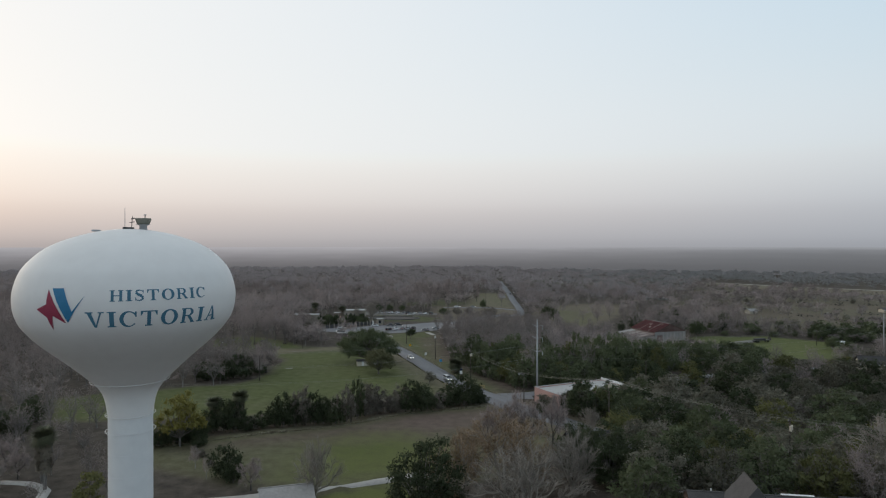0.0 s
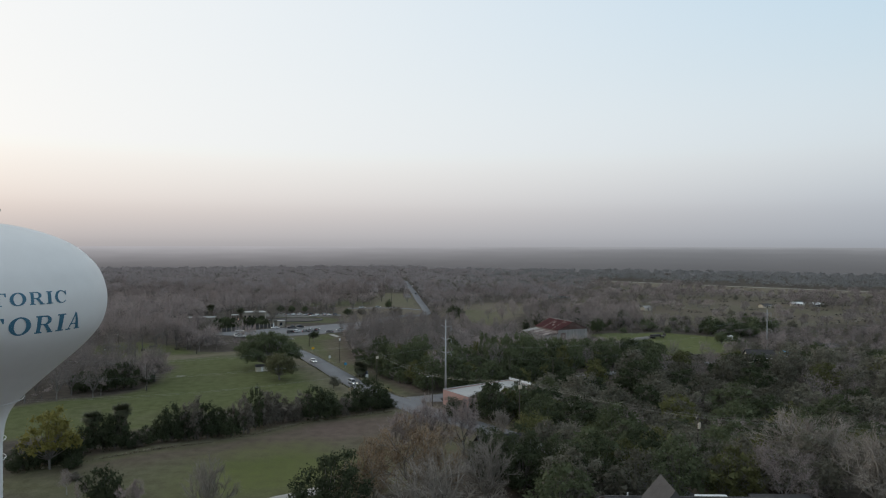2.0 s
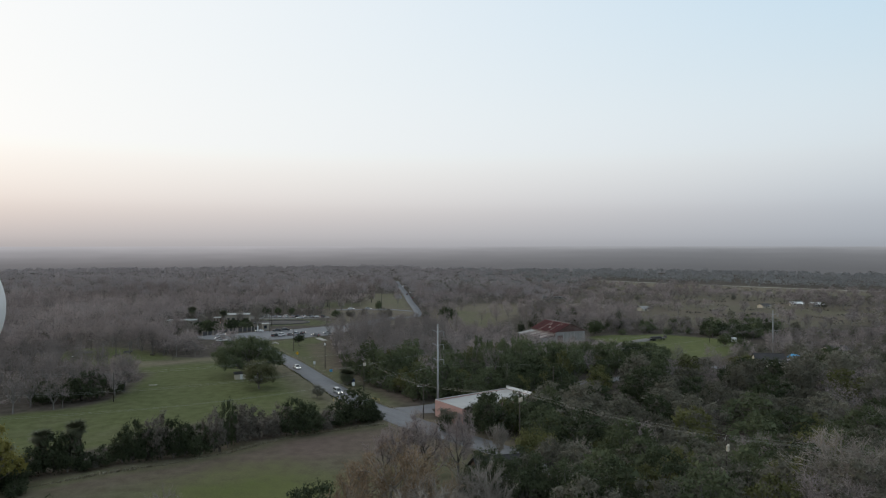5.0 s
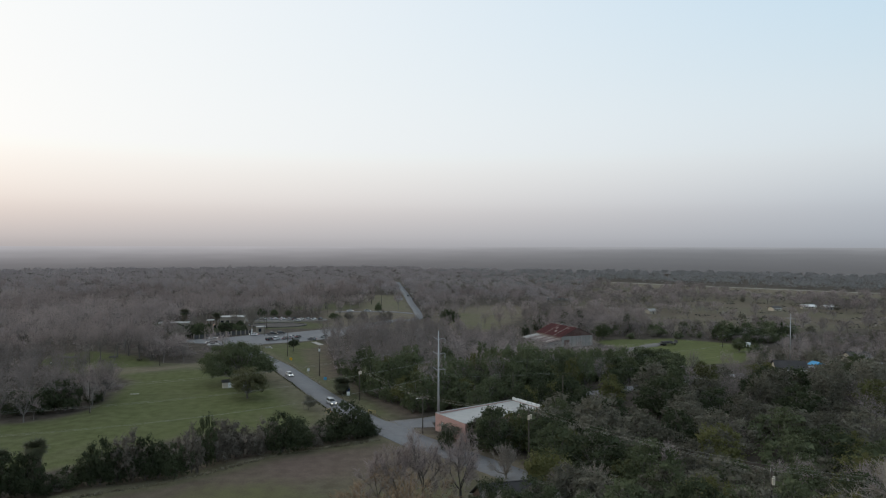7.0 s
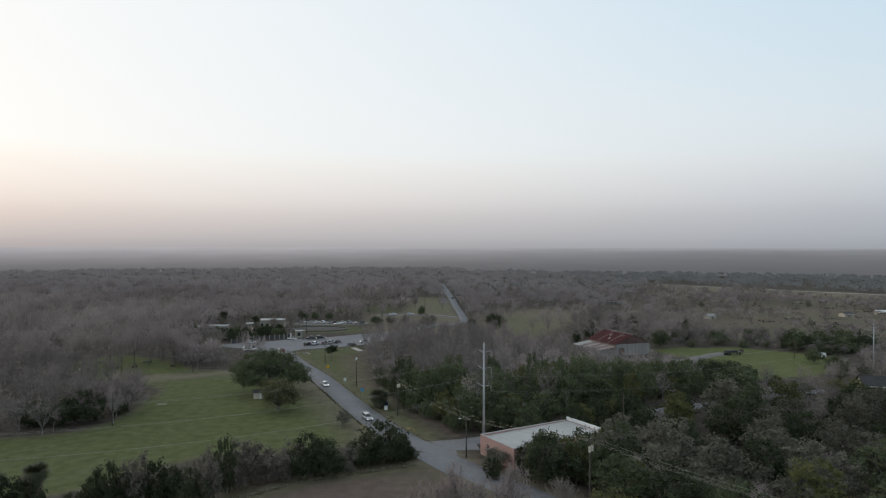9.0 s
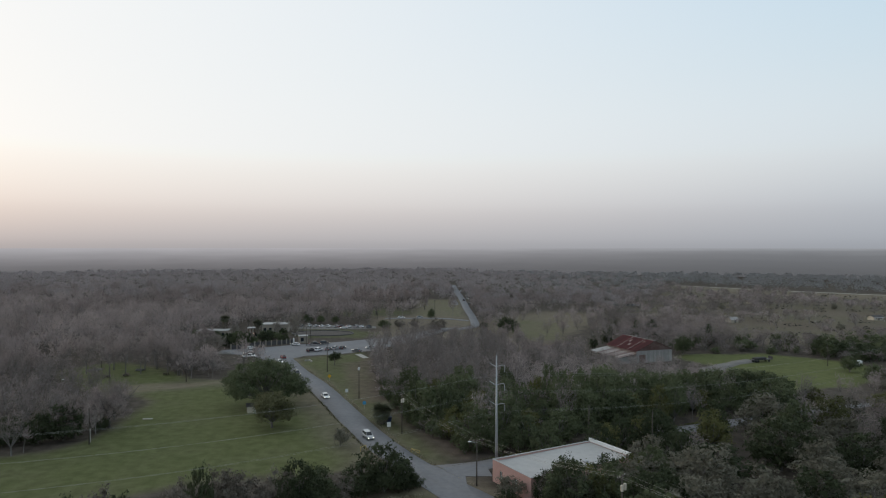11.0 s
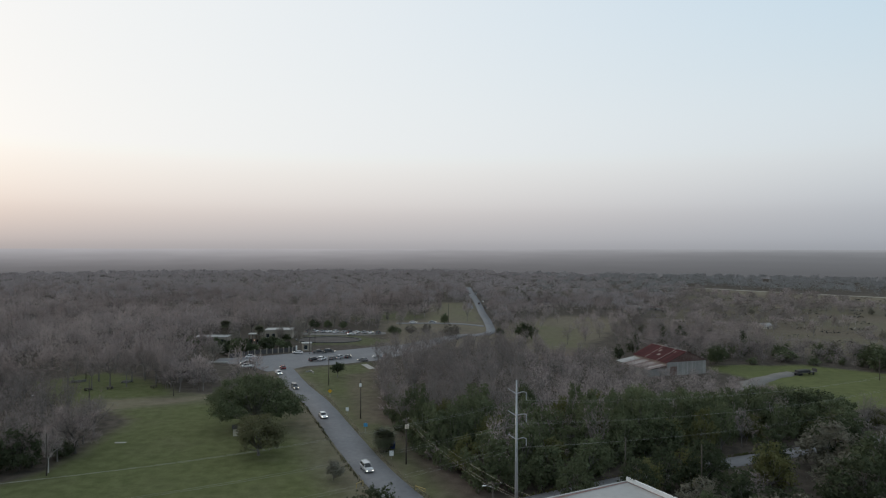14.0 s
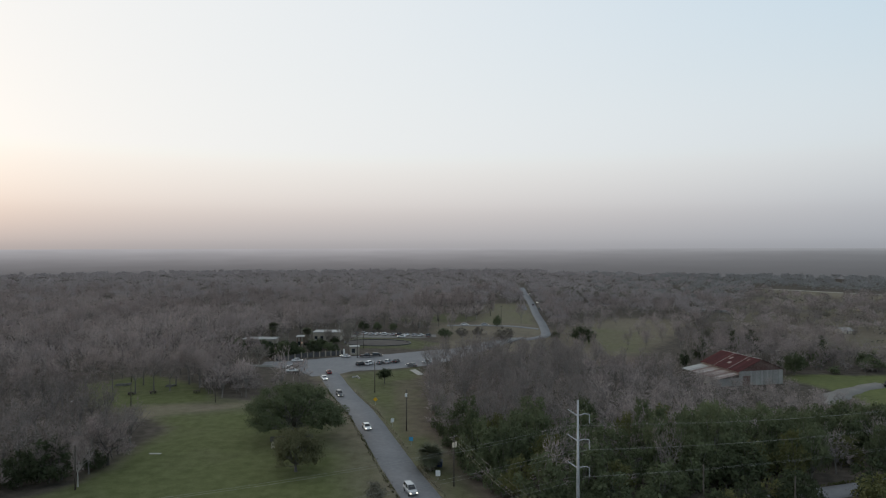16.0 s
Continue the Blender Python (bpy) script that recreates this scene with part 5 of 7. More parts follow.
grove("evergreen_woods", LEAFY_FAR, spots_of(nth(le, 3, 0), 65, (0, 2), (0.6, 1.1), (0.5, 0.95)), [M_BARK, M_LEAF], "dark evergreen thicket behind the eastern lawn", "woods")
grove("bare_woods", BARE_MID, spots_of(nth(le, 3, 1, 2), 66, (0, 3), (0.5, 0.9), (0.45, 0.8)), [M_BARK, M_TWIG], "leafless thicket behind the eastern lawn", "woods")
bw = scatter([(-135, 100), (-76, 92), (-68, 116), (-82, 128), (-100, 142), (-128, 155), (-150, 140)], 8.5, 67, lambda a, b: free(a, b))
grove("bare_woods", BARE, spots_of(bw, 68, (0, 4), (0.4, 0.7), (0.4, 0.75)), [M_BARK, M_TWIG_DARK], "scattered leafless trees below the tower", "woods")
grove("bare_woods", BARE_MID, spots_of(scatter(MEADOW, 19, 69, None) + scatter([(14, 470), (24, 424), (32, 412), (36, 440), (34, 470), (44, 540), (60, 600), (40, 590), (22, 545), (17, 500)], 9, 169, lambda a, b: np.hypot(a - 26, b - 458) > 9) + scatter([(58, 440), (66, 470), (72, 476), (106, 560), (108, 600), (80, 600), (60, 490)], 8, 170), 70, (0, 3), (0.4, 0.8), (0.4, 0.8)), [M_BARK, M_TWIG], "scattered leafless trees in the dry meadow", "woods")


def weeds(line, offset, n, seed, tall, label, mat):
    """Tufts of rank grass along a line, a few metres to one side of it."""
    r, s = np.random.default_rng(seed), Soup()
    pts = np.array(line, float)
    seg = np.hypot(*np.diff(pts, axis=0).T)
    run = np.concatenate([[0], np.cumsum(seg)])
    for d in r.uniform(0, run[-1], n):
        k = min(int(np.searchsorted(run, d, "right")) - 1, len(seg) - 1)
        along = (pts[k + 1] - pts[k]) / seg[k]
        p = pts[k] + along * (d - run[k]) + np.array([along[1], -along[0]]) * (offset + r.normal(0, 0.28))
        h = tall * r.uniform(0.4, 1.3) * (0.65 + 0.35 * math.sin(d * 0.21 + seed))
        o = np.array([p[0], p[1], gh(*p)])
        for _ in range(4):
            a, w = r.uniform(0, 6.28), r.uniform(0.08, 0.16)
            side = np.array([math.cos(a), math.sin(a), 0]) * w
            s.tri(o - side, o + side, o + np.array([r.normal(0, 0.3) * h, r.normal(0, 0.3) * h, h]), 0)
    v, f, m = s.arrays()
    return tagged(new("rank_grass", mesh_of("rank_grass", v, f, m, [mat])), label, "grass", kind="stuff")


weeds(ROAD[2:9], 4.25, 500, 1, 0.4, "dark rank grass along the road edge", M_LEAF_OLIVE)
weeds(ROAD[2:9], -4.6, 450, 2, 0.5, "brown rank grass and weeds along the post fence", M_STRAW)
weeds(HEDGE_FOOT, 0.8, 900, 3, 0.6, "pale dry grass at the foot of the hedgerow", M_STRAW)
weeds(STREET[1:6], -3.4, 500, 4, 0.5, "dark rank grass along the side street", M_LEAF_OLIVE)

# ---- single trees ----
def tree_kind(name, arr, mats, label, category="tree", group="", names=("trunk", "crown")):
    ob = split(name, arr, mats, label, category, names, group)
    first = [True]

    def put(x, y, sx=1.0, sz=1.0, rot=0.0):
        m = pose(x, y, gh(x, y) - 0.05, 0, 0, rot)
        if first[0]:
            first[0] = False
            ob.matrix_world = m
            ob.scale = (sx, sx, sz)
            return ob
        c = copy_thing(ob, m)
        c.scale = (sx, sx, sz)
        return c
    return put


R = np.random.default_rng
oak_wide = tree_kind("live_oak", leafy(R(51), 15.0, 12.2, 76, 28000, 0.32, 0.6, 0.08, 0.7, 0.4), [M_BARK, M_LEAF], "wide dark green live oak on the park lawn")
oak_round = tree_kind("live_oak", leafy(R(52), 10.4, 6.7, 40, 11000, 0.28, 0.34, 0.12, 0.75, 0.45), [M_BARK, M_LEAF_OAK], "round olive-green live oak on the park lawn")
oak_wide(-55.2, 260.5), oak_round(-45.8, 235.8)
hedge_dark = tree_kind("hedgerow_tree", leafy(R(53), 8, 4.4, 32, 3400, 0.36, 0.2, 0.0, 0.9, 0.35), [M_BARK, M_LEAF_DARK], "dark evergreen tree in the hedgerow between the fields", group="hedgerow trees")
hedge_grey = tree_kind("hedgerow_tree", leafy(R(54), 8, 4.0, 28, 2900, 0.285, 0.18, 0.0, 1.0, 0.6), [M_BARK, M_HEDGE], "leafless grey-brown hedgerow tree", group="hedgerow trees")
# the hedgerow: x, y, half breadth, height
HEDGE_DARK = ((-70.3, 156, 3.4, 8.5), (-67.4, 155.6, 2.8, 8.5), (-64, 156.4, 2.3, 3.9), (-61.2, 159.5, 2.5, 4.6), (-58.4, 161.2, 2.3, 7), (-56.1, 161.3, 2.6, 9.5), (-53.1, 162.3, 2.8, 7.3), (-48.2, 163.8, 2.9, 9.2),
              (-46.1, 165, 2.6, 7.6), (-42.8, 165.7, 2.9, 7.1), (-38, 170.8, 2, 11.8), (-24, 181.3, 3.7, 9.4), (-20.9, 182.8, 3.5, 7.8), (-13.7, 189.5, 3.7, 6.3), (-9.7, 191.8, 4.5, 9.7), (-6.2, 193, 3.2, 6),
              (-4.2, 193.8, 1.8, 2.9), (-73.5, 153, 3, 6), (-76.5, 151, 2.8, 4.5))
HEDGE_GREY = ((-51, 163.6, 3.6, 11), (-40.1, 167.7, 2.9, 10.9), (-36.7, 174.8, 4.3, 10.3), (-33.8, 178, 3.9, 8.4), (-30.2, 179.4, 2.9, 5.4), (-27.9, 180.9, 3.5, 8.4), (-17, 185.4, 2.7, 5.5), (-79, 150, 2.6, 5), (-62.5, 157.5, 1.8, 3))
for kind, places in ((hedge_dark, HEDGE_DARK), (hedge_grey, HEDGE_GREY)):
    for x, y, w, h in places:
        kind(x, y, w / 3.5, h / 7.6, x * 37)
shrub = tree_kind("round_shrub", leafy(R(55), 4.4, 2.3, 14, 1600, 0.24, 0.09, 0.15), [M_BARK, M_LEAF_GREY], "small round grey-green roadside tree", "shrub")
shrub(-24.3, 220.5), shrub(14.8, 188, 1.3, 1.05, 20), shrub(28, 183, 1.1, 1.1, 50)
yellow = tree_kind("yellowing_tree", leafy(R(56), 11, 5.2, 34, 4200, 0.3, 0.25, 0.12, 0.7, 0.7), [M_BARK, M_LEAF_YELLOW], "thin-crowned tree with yellow-green leaves")
yellow(-74.5, 141, 1.15, 1.28)
for x, y, w, h in ((-77, 144, 0.9, 0.75), (-72.5, 145, 0.8, 0.7), (-80, 141, 0.9, 0.7), (-70, 141.5, 0.55, 0.42)):
    hedge_dark(x, y, w, h, x * 29)
island = tree_kind("island_tree", leafy(R(57), 5.8, 3.2, 16, 1500, 0.35, 0.16, 0.35), [M_BARK, M_LEAF], "dark round tree on the grass island")
island(-48.8, 329)
lone = tree_kind("lone_oak", leafy(R(58), 10.5, 6.8, 26, 2600, 0.52, 0.35, 0.07, 0.9, 0.4), [M_BARK, M_LEAF], "lone dark green oak in the dry meadow")
lone(28, 462), lone(13.5, 472, 0.42, 0.42, 50), lone(111, 395, 0.85, 0.95, 120), lone(-20.7, 500, 0.38, 0.75, 200), lone(-45, 448, 0.6, 0.55, 10)
lone(168, 352, 0.7, 0.7, 80), lone(163, 324, 0.8, 0.8, 20), lone(147, 408, 0.9, 0.6, 70), lone(186, 395, 1.2, 0.8, 30)

# fan palms
palm_mats = [M_BARK, M_PALM_DEAD, M_PALM]
palm_a = tree_kind("fan_palm", palm(R(61), 9.6, 110, 170, 2.3, -1.15), palm_mats, "tall fan palm with a skirt of dead fronds", "palm", names=("trunk", "dead_fronds", "fronds"))
for x, y, h, r in ((-72.8, 155.8, 0.78, 0), (-66.4, 157.2, 0.92, 40), (-87, 111, 1.12, 80), (-90, 114, 0.95, 10), (-79, 152.5, 0.6, 9)):
    palm_a(x, y, 1.3 + 0.12 * math.sin(x), h, r)
palm_c = tree_kind("fan_palm", palm(R(69), 9.6, 80, 70, 2.6, -0.8), palm_mats, "slender fan palm beside the low hall", "palm", names=("trunk", "dead_fronds", "fronds"))
for x, y, h, r in ((-106.2, 406.5, 0.85, 120), (-126.9, 414.2, 0.98, 20)):
    palm_c(x, y, 1.45, h, r)
palm_b = tree_kind("fan_palm", palm(R(62), 3.0, 110, 40, 2.5, -1.1), palm_mats, "squat fan palm with a thick skirt of dead fronds", "palm", names=("trunk", "dead_fronds", "fronds"))
palm_b(-17.0, 241.4, 1.6, 1.2)

# trees below the tower and along the bluff
bluff_oak = tree_kind("live_oak", leafy(R(63), 14, 7.2, 60, 15000, 0.32, 0.4, 0.03, 0.8, 0.32), [M_BARK, M_LEAF_DARK], "dense dark live oak beside the bare pecans")
bluff_oak(-9, 102, 1.0, 1.12), bluff_oak(25, 119, 0.95, 0.85, 70), bluff_oak(31, 117, 0.75, 0.75, 200), bluff_oak(20, 127, 0.75, 0.8, 150)
rusty = tree_kind("rusty_tree", boughs(R(64), 14, 0.52, 0.42, 6, 12, 0.042, 0.8), [M_TWIG_PALE, M_TWIG_RUST], "spreading tree with a haze of rust-brown dead leaves")
rusty(4, 121, 1.35, 1.14), rusty(-4, 109, 1.05, 1.0, 80), rusty(-2, 128, 0.95, 0.8, 240), rusty(8, 114, 1.0, 1.0, 300)
pale = tree_kind("bare_pecan", boughs(R(65), 14, 0.6, 0.5, 11, 9, 0.028, 1.1), [M_TWIG_PALE, M_TWIG_PALE], "leafless pecan with pale grey branches")
pale(7.5, 104, 1.15, 0.98), pale(17.2, 115, 0.75, 0.85, 60), pale(33.8, 142.5, 0.45, 0.6, 100), pale(73, 109, 1.2, 1.0, 130), pale(-31.5, 111.5, 0.55, 0.85, 30), pale(76, 96, 1.0, 0.9, 10)
ivy = tree_kind("ivied_tree", boughs(R(66), 10, 0.42, 0.3, 4, 9, 0.04, 1.0, 0.2), [M_DARKBARK, M_TWIG], "leafless grey tree with dark forking limbs")
slim = tree_kind("slim_bare_tree", boughs(R(75), 10, 0.24, 0.17, 4, 5, 0.03, 0.8, 0.3), [M_WHITEBARK, M_TWIG], "slim leafless tree with a pale trunk at the lawn edge")
ivy(15.2, 147, 1.0, 1.27), ivy(8.4, 148, 1.0, 1.3, 90), ivy(3.6, 147.5, 0.95, 1.15, 200), ivy(0.2, 146.5, 0.8, 1.0, 20), ivy(22, 186, 0.5, 0.55, 60), ivy(-89.5, 234, 1.35, 1.05, 150), slim(-86.8, 220.8)
for x, y, h in ((-75, 538, 1.7), (-71, 549, 1.5), (-62, 531, 1.8), (-54, 544, 1.6), (-51, 570, 1.5), (-43, 577, 1.6), (-33.6, 618, 1.2), (-82, 600, 1.7), (-63, 628, 1.6), (-30, 566, 1.0)):
    ivy(x, y, h * 0.85, h, x * 13)
hedge_grey(-13.8, 446.7, 1.5, 1.0, 20), hedge_grey(-28.9, 464, 1.0, 0.7, 90), hedge_grey(-37, 459, 0.9, 0.65, 190)
ivy(-93, 224, 1.0, 0.95, 80)
mossy = tree_kind("mossy_oak", leafy(R(67), 9, 5.2, 26, 3500, 0.3, 0.32, 0.3, 0.6, 0.7), [M_BARK, M_LEAF_GREY], "gnarled oak hung with grey moss by the lower road")
pale(38.5, 142, 0.5, 0.6, 20), pale(25.5, 161.5, 0.4, 0.55, 200), mossy(27.5, 137, 0.6, 0.8, 90), mossy(33.5, 140), mossy(23.5, 186.2, 0.7, 0.8, 70), mossy(27, 182, 0.7, 0.85, 200)
pine = tree_kind("cedar", leafy(R(68), 15.5, 3.8, 34, 3400, 0.4, 0.22, 0.1, 0.5, 0.7), [M_BARK, M_LEAF_OLIVE], "ragged green cedar beside the tower column")
pine(-57, 81.5)

weeping = tree_kind("weeping_oak", leafy(R(70), 9.5, 5.6, 24, 3600, 0.32, 0.4, 0.3, 1.15, 0.7), [M_DARKBARK, M_LEAF_OLIVE], "drooping dark olive oak with a forked trunk")
weeping(31.5, 149.5), hedge_dark(14.2, 181.5, 0.45, 0.62, 20), hedge_dark(21.3, 187.2, 0.6, 0.8, 80), ivy(17.4, 172.6, 0.45, 0.6, 30)

park_tree = tree_kind("park_tree", boughs(R(76), 15, 0.3, 0.26, 5, 5, 0.04, 1.1, 0.34), [M_BARK, M_TWIG], "tall leafless tree standing in the park clearing", group="park trees")
for x, y, k, r in ((-124, 306.6, 1.0, 0), (-127.5, 301.5, 0.9, 80), (-133, 314.6, 1.05, 160), (-120.8, 315, 0.95, 230), (-118.6, 307.5, 0.85, 300), (-139, 306, 1.0, 40), (-117.5, 318, 1.0, 130), (-110.5, 312.5, 0.9, 200),
                   (-144, 299, 1.0, 270), (-150.8, 281.5, 1.0, 20), (-147, 291, 0.9, 110), (-112, 322, 1.0, 340), (-103, 306, 0.9, 60)):
    park_tree(x, y, k, k, r)

# woods on the near side of the road, tree by tree
near_dark = tree_kind("scrub_oak", leafy(R(71), 9.5, 5.1, 30, 2600, 0.335, 0.2, 0.03, 0.8, 0.4), [M_BARK, M_LEAF], "dark evergreen scrub oak in dense roadside woods", group="scrub oaks of the bluff")
near_grey = tree_kind("scrub_oak", leafy(R(72), 9, 5.4, 32, 2750, 0.315, 0.2, 0.03, 0.75, 0.5), [M_BARK, M_LEAF_GREY], "grey-green scrub oak in dense roadside woods", group="scrub oaks of the bluff")
hedge_dark(-94.5, 222, 1.2, 1.25, 40), hedge_dark(-99, 219, 1.0, 0.95, 140), hedge_dark(-106, 218, 1.1, 0.9, 250), hedge_dark(-91, 231, 0.7, 0.6, 10)
near_olive = tree_kind("scrub_oak", leafy(R(73), 8, 4.5, 28, 2350, 0.335, 0.18, 0.03, 0.8, 0.45), [M_BARK, M_LEAF_OLIVE], "olive-green scrub oak in dense roadside woods", group="scrub oaks of the bluff")
near_bare = tree_kind("scrub_tree", boughs(R(74), 9, 0.5, 0.2, 5, 5, 0.035, 0.9, 0.1), [M_BARK, M_TWIG], "leafless grey tree among scrub oaks", group="scrub oaks of the bluff")
for i, (x, y) in enumerate(near_east):
    kind = (near_dark, near_grey, near_olive, near_grey, near_grey, near_bare, near_dark)[int(rng.integers(7))]
    k = rng.uniform(0.95, 1.5)
    kind(x, y, k * rng.uniform(0.9, 1.1), k * rng.uniform(0.8, 0.98), rng.uniform(0, 360))
for x, y, k in ((26, 188.5, 0), (36.5, 214.5, 0), (38.5, 216.5, 2), (43.5, 220.5, 0), (25, 212.8, 0), (48.5, 223, 2), (54, 226, 0), (25, 184, 0), (29.5, 187, 2), (34, 190, 0), (39, 193.5, 2), (44.5, 196.5, 0), (46, 204, 1), (38, 187, 1), (31, 180, 2), (36, 177, 0), (41, 171, 2), (33, 184, 0)):
    (near_dark, near_grey, near_olive)[k](x, y, 0.9, 0.98, x * 40)
for x, y, k, s in ((50.5, 139, 0, 1.1), (37, 132, 1, 1.1), (53, 128, 2, 1.2), (38.5, 124, 0, 1.2), (46, 119, 0, 1.3), (55, 116, 1, 1.2), (42, 112, 2, 1.2), (36, 109, 0, 1.3), (31, 104, 1, 1.2), (27, 97, 0, 1.2), (49, 106, 0, 1.2), (57, 104, 2, 1.2), (63, 122, 0, 1.2), (47, 150, 2, 0.9), (49, 158, 0, 1.0), (40, 102, 1, 1.1)):
    (near_dark, near_grey, near_olive)[k](x, y, s, s * 0.95, x * 57)


# ---- poles and wires ----
def steel_pole(x, y, h, label, turn):
    z = gh(x, y)
    p = thing("transmission_pole", pose(x, y, z, 0, 0, turn), label, "power pole", "transmission poles")
    part("shaft", rd((0, 0, -0.5), (0, 0, h), 0.36, 0.13, 12), M_GALV, p, smooth=True)
    ends = []
    for zz in (h - 2.4, h - 6.3, h - 10.5):
        for s in (-1, 1):
            bm, q = bmesh.new(), Vector((0, 0, zz))
            for k in range(4):
                t = (k + 1) / 4
                e = Vector((1.9 * t, 0, zz + 0.75 * math.sin(t * 1.7) - 0.25 * t)) if s > 0 else Vector((-1.7 * t, 0, zz + 0.75 * t))
                rod(bm, q, e, 0.11 - 0.012 * k, 0.10 - 0.012 * k, 6)
                q = e
            arm = part("arm", bm, M_GALV, p)
            drop = 1.4 if s > 0 else 2.5
            bm = rd(q, q - Vector((0, 0, drop)), 0.05 if s > 0 else 0.02, 0.05 if s > 0 else 0.02, 6)
            for k in range(6 if s > 0 else 12):
                rod(bm, q - Vector((0, 0, 0.25 + 0.18 * k)), q - Vector((0, 0, 0.31 + 0.18 * k)), 0.12 if s > 0 else 0.05, 0.12 if s > 0 else 0.05, 8)
            part("insulator", bm, M_GALV if s > 0 else M_DARKMETAL, arm, "grey string insulator")
            ends.append(pose(x, y, z, 0, 0, turn) @ (q - Vector((0, 0, drop + 0.05))))
    return ends


def wire(a, b, sag, r=0.010, n=24):
    bm, prev = bmesh.new(), None
    d = (Vector(b) - Vector(a)).normalized()
    across = Vector((-d.y, d.x, 0)).normalized()
    for i in range(n + 1):
        t = i / n
        p = Vector(a).lerp(Vector(b), t) - Vector((0, 0, sag * 4 * t * (1 - t)))
        ring = [bm.verts.new(p + q) for q in (across * r, across * -r, Vector((0, 0, r * 1.7)))]
        if prev is not None:
            for k in range(3):
                bm.faces.new((prev[k], prev[(k + 1) % 3], ring[(k + 1) % 3], ring[k]))
        prev = ring
    return tagged(link_mesh("power_line", bm, M_WIRE), "thin sagging overhead power cable between poles", "cable", "overhead cables")


line_turn = -28
A = steel_pole(12.9, 202.2, 25.3, "tall grey steel transmission pole with curved arms", line_turn)
B = steel_pole(182, 331, 20.8, "grey steel transmission pole among far trees", line_turn)
C = steel_pole(-86.6, 135, 28.0, "grey steel transmission pole west of the park", line_turn)
D = steel_pole(345, 440, 20.8, "grey steel transmission pole in the distance", line_turn)
for a, b, c, d in zip(A, B, C, D):
    wire(a, b, 4.5), wire(a, c, 3.0), wire(b, d, 4.5, n=12)


def wood_pole(x, y, h, label, arm=1.2, cans=0, lamp=False, turn=0, box_top=False):
    z = gh(x, y)
    p = thing("utility_pole", pose(x, y, z, 0, 0, turn), label, "utility pole")
    part("pole", rd((0, 0, -0.6), (0, 0, h), 0.17, 0.11, 8), M_WOODPOLE, p, smooth=True)
    if arm:
        part("crossarm", bx(0, 0.14, h - 0.5, arm * 2, 0.12, 0.14), M_WOODPOLE, p)
        for s in (-0.95, -0.4, 0.4, 0.95):
            part("insulator", rd((s * arm, 0.14, h - 0.36), (s * arm, 0.14, h - 0.16), 0.06, 0.04, 6), M_CONCRETE, p)
    for k in range(cans):
        a = 2.2 * (k - (cans - 1) / 2) / max(cans - 1, 1) + math.pi * 1.5
        bm = rd((0.48 * math.cos(a), 0.48 * math.sin(a), h - 2.3), (0.48 * math.cos(a), 0.48 * math.sin(a), h - 1.4), 0.22, 0.22, 12)
        part("transformer", bm, M_CREAM, p, "pale grey transformer can")
    if lamp:
        bm = rd((0, 0, h - 0.9), (-1.3, -0.2, h - 0.45), 0.04, 0.035, 6)
        part("lamp_arm", bm, M_GALV, p)
        part("lamp_head", bx(-1.55, -0.22, h - 0.55, 0.65, 0.26, 0.14, 0.03), M_WHITE, p, "pale street lamp head")
    if box_top:
        part("meter_box", bx(0, -0.3, h - 1.9, 0.55, 0.35, 0.9, 0.04), M_WHITE, p, "white box strapped to the pole")
    m = pose(x, y, z, 0, 0, turn)
    return [m @ Vector((s * max(arm, 0.2), 0.14, h - 0.14)) for s in (-0.95, -0.4, 0.95)]


p1 = wood_pole(-10.6, 232.4, 10.4, "dark wooden utility pole with three pale transformers", 1.1, 3, turn=60)
p2 = wood_pole(8.7, 195.4, 9.6, "dark wooden utility pole with crossarm and street lamp", 1.5, 0, True, 15)
p3 = wood_pole(29.5, 157.5, 15.6, "wooden utility pole with pale transformers above scrub", 1.1, 2, turn=50)
p4 = wood_pole(56.8, 117, 12.4, "wooden utility pole with two transformer cans above scrub", 1.2, 2, turn=60)
wood_pole(35.2, 219, 11.0, "slim dark wooden utility pole in the woods", 0.0)
wood_pole(49.3, 216.5, 10.5, "slim dark wooden utility pole in the woods", 0.0)
wood_pole(-28.6, 271, 11.0, "slim dark wooden pole with a white box beside the road", 0.0, box_top=True)
wood_pole(-48.7, 315, 10.4, "slim dark wooden pole on the grass verge", 0.0)
p9 = wood_pole(110, 80, 13.0, "wooden utility pole above scrub", 1.2, turn=60)
wood_pole(166, 366, 8.5, "slim pole with a pale sign box on the lawn", 0.6)
wood_pole(-73.8, 381, 10.0, "slim dark pole beside the forecourt", 0.0)
wood_pole(-78.6, 408, 11.0, "slim dark pole beside the oval bed", 0.6)
wood_pole(-19, 512, 12.0, "slim pole on the dry median", 0.6)
wood_pole(84, 236, 10.5, "slim dark wooden utility pole in the woods", 0.0)
for x, y, h, lamp in ((-120, 263, 7.5, True), (-118, 285, 7.0, False), (-95, 294, 4.0, False), (-86, 219, 9.0, False), (-140, 318, 6.0, True)):
    wood_pole(x, y, h, "slim dark wooden lamp pole in the park", 0.0, 0, lamp, 90)
for a, b in ((p1, p2), (p2, p3), (p3, p4), (p4, p9)):
    for u, v in zip(a[:3], b[:3]):
        wire(u, v, 0.8, 0.011, 10)


# ---- cars ----
def car_paint(name, c):
    return material(name, c, tuple(min(1, v * 1.15) for v in c), 3, 0.25, 0.2, spec=0.5)


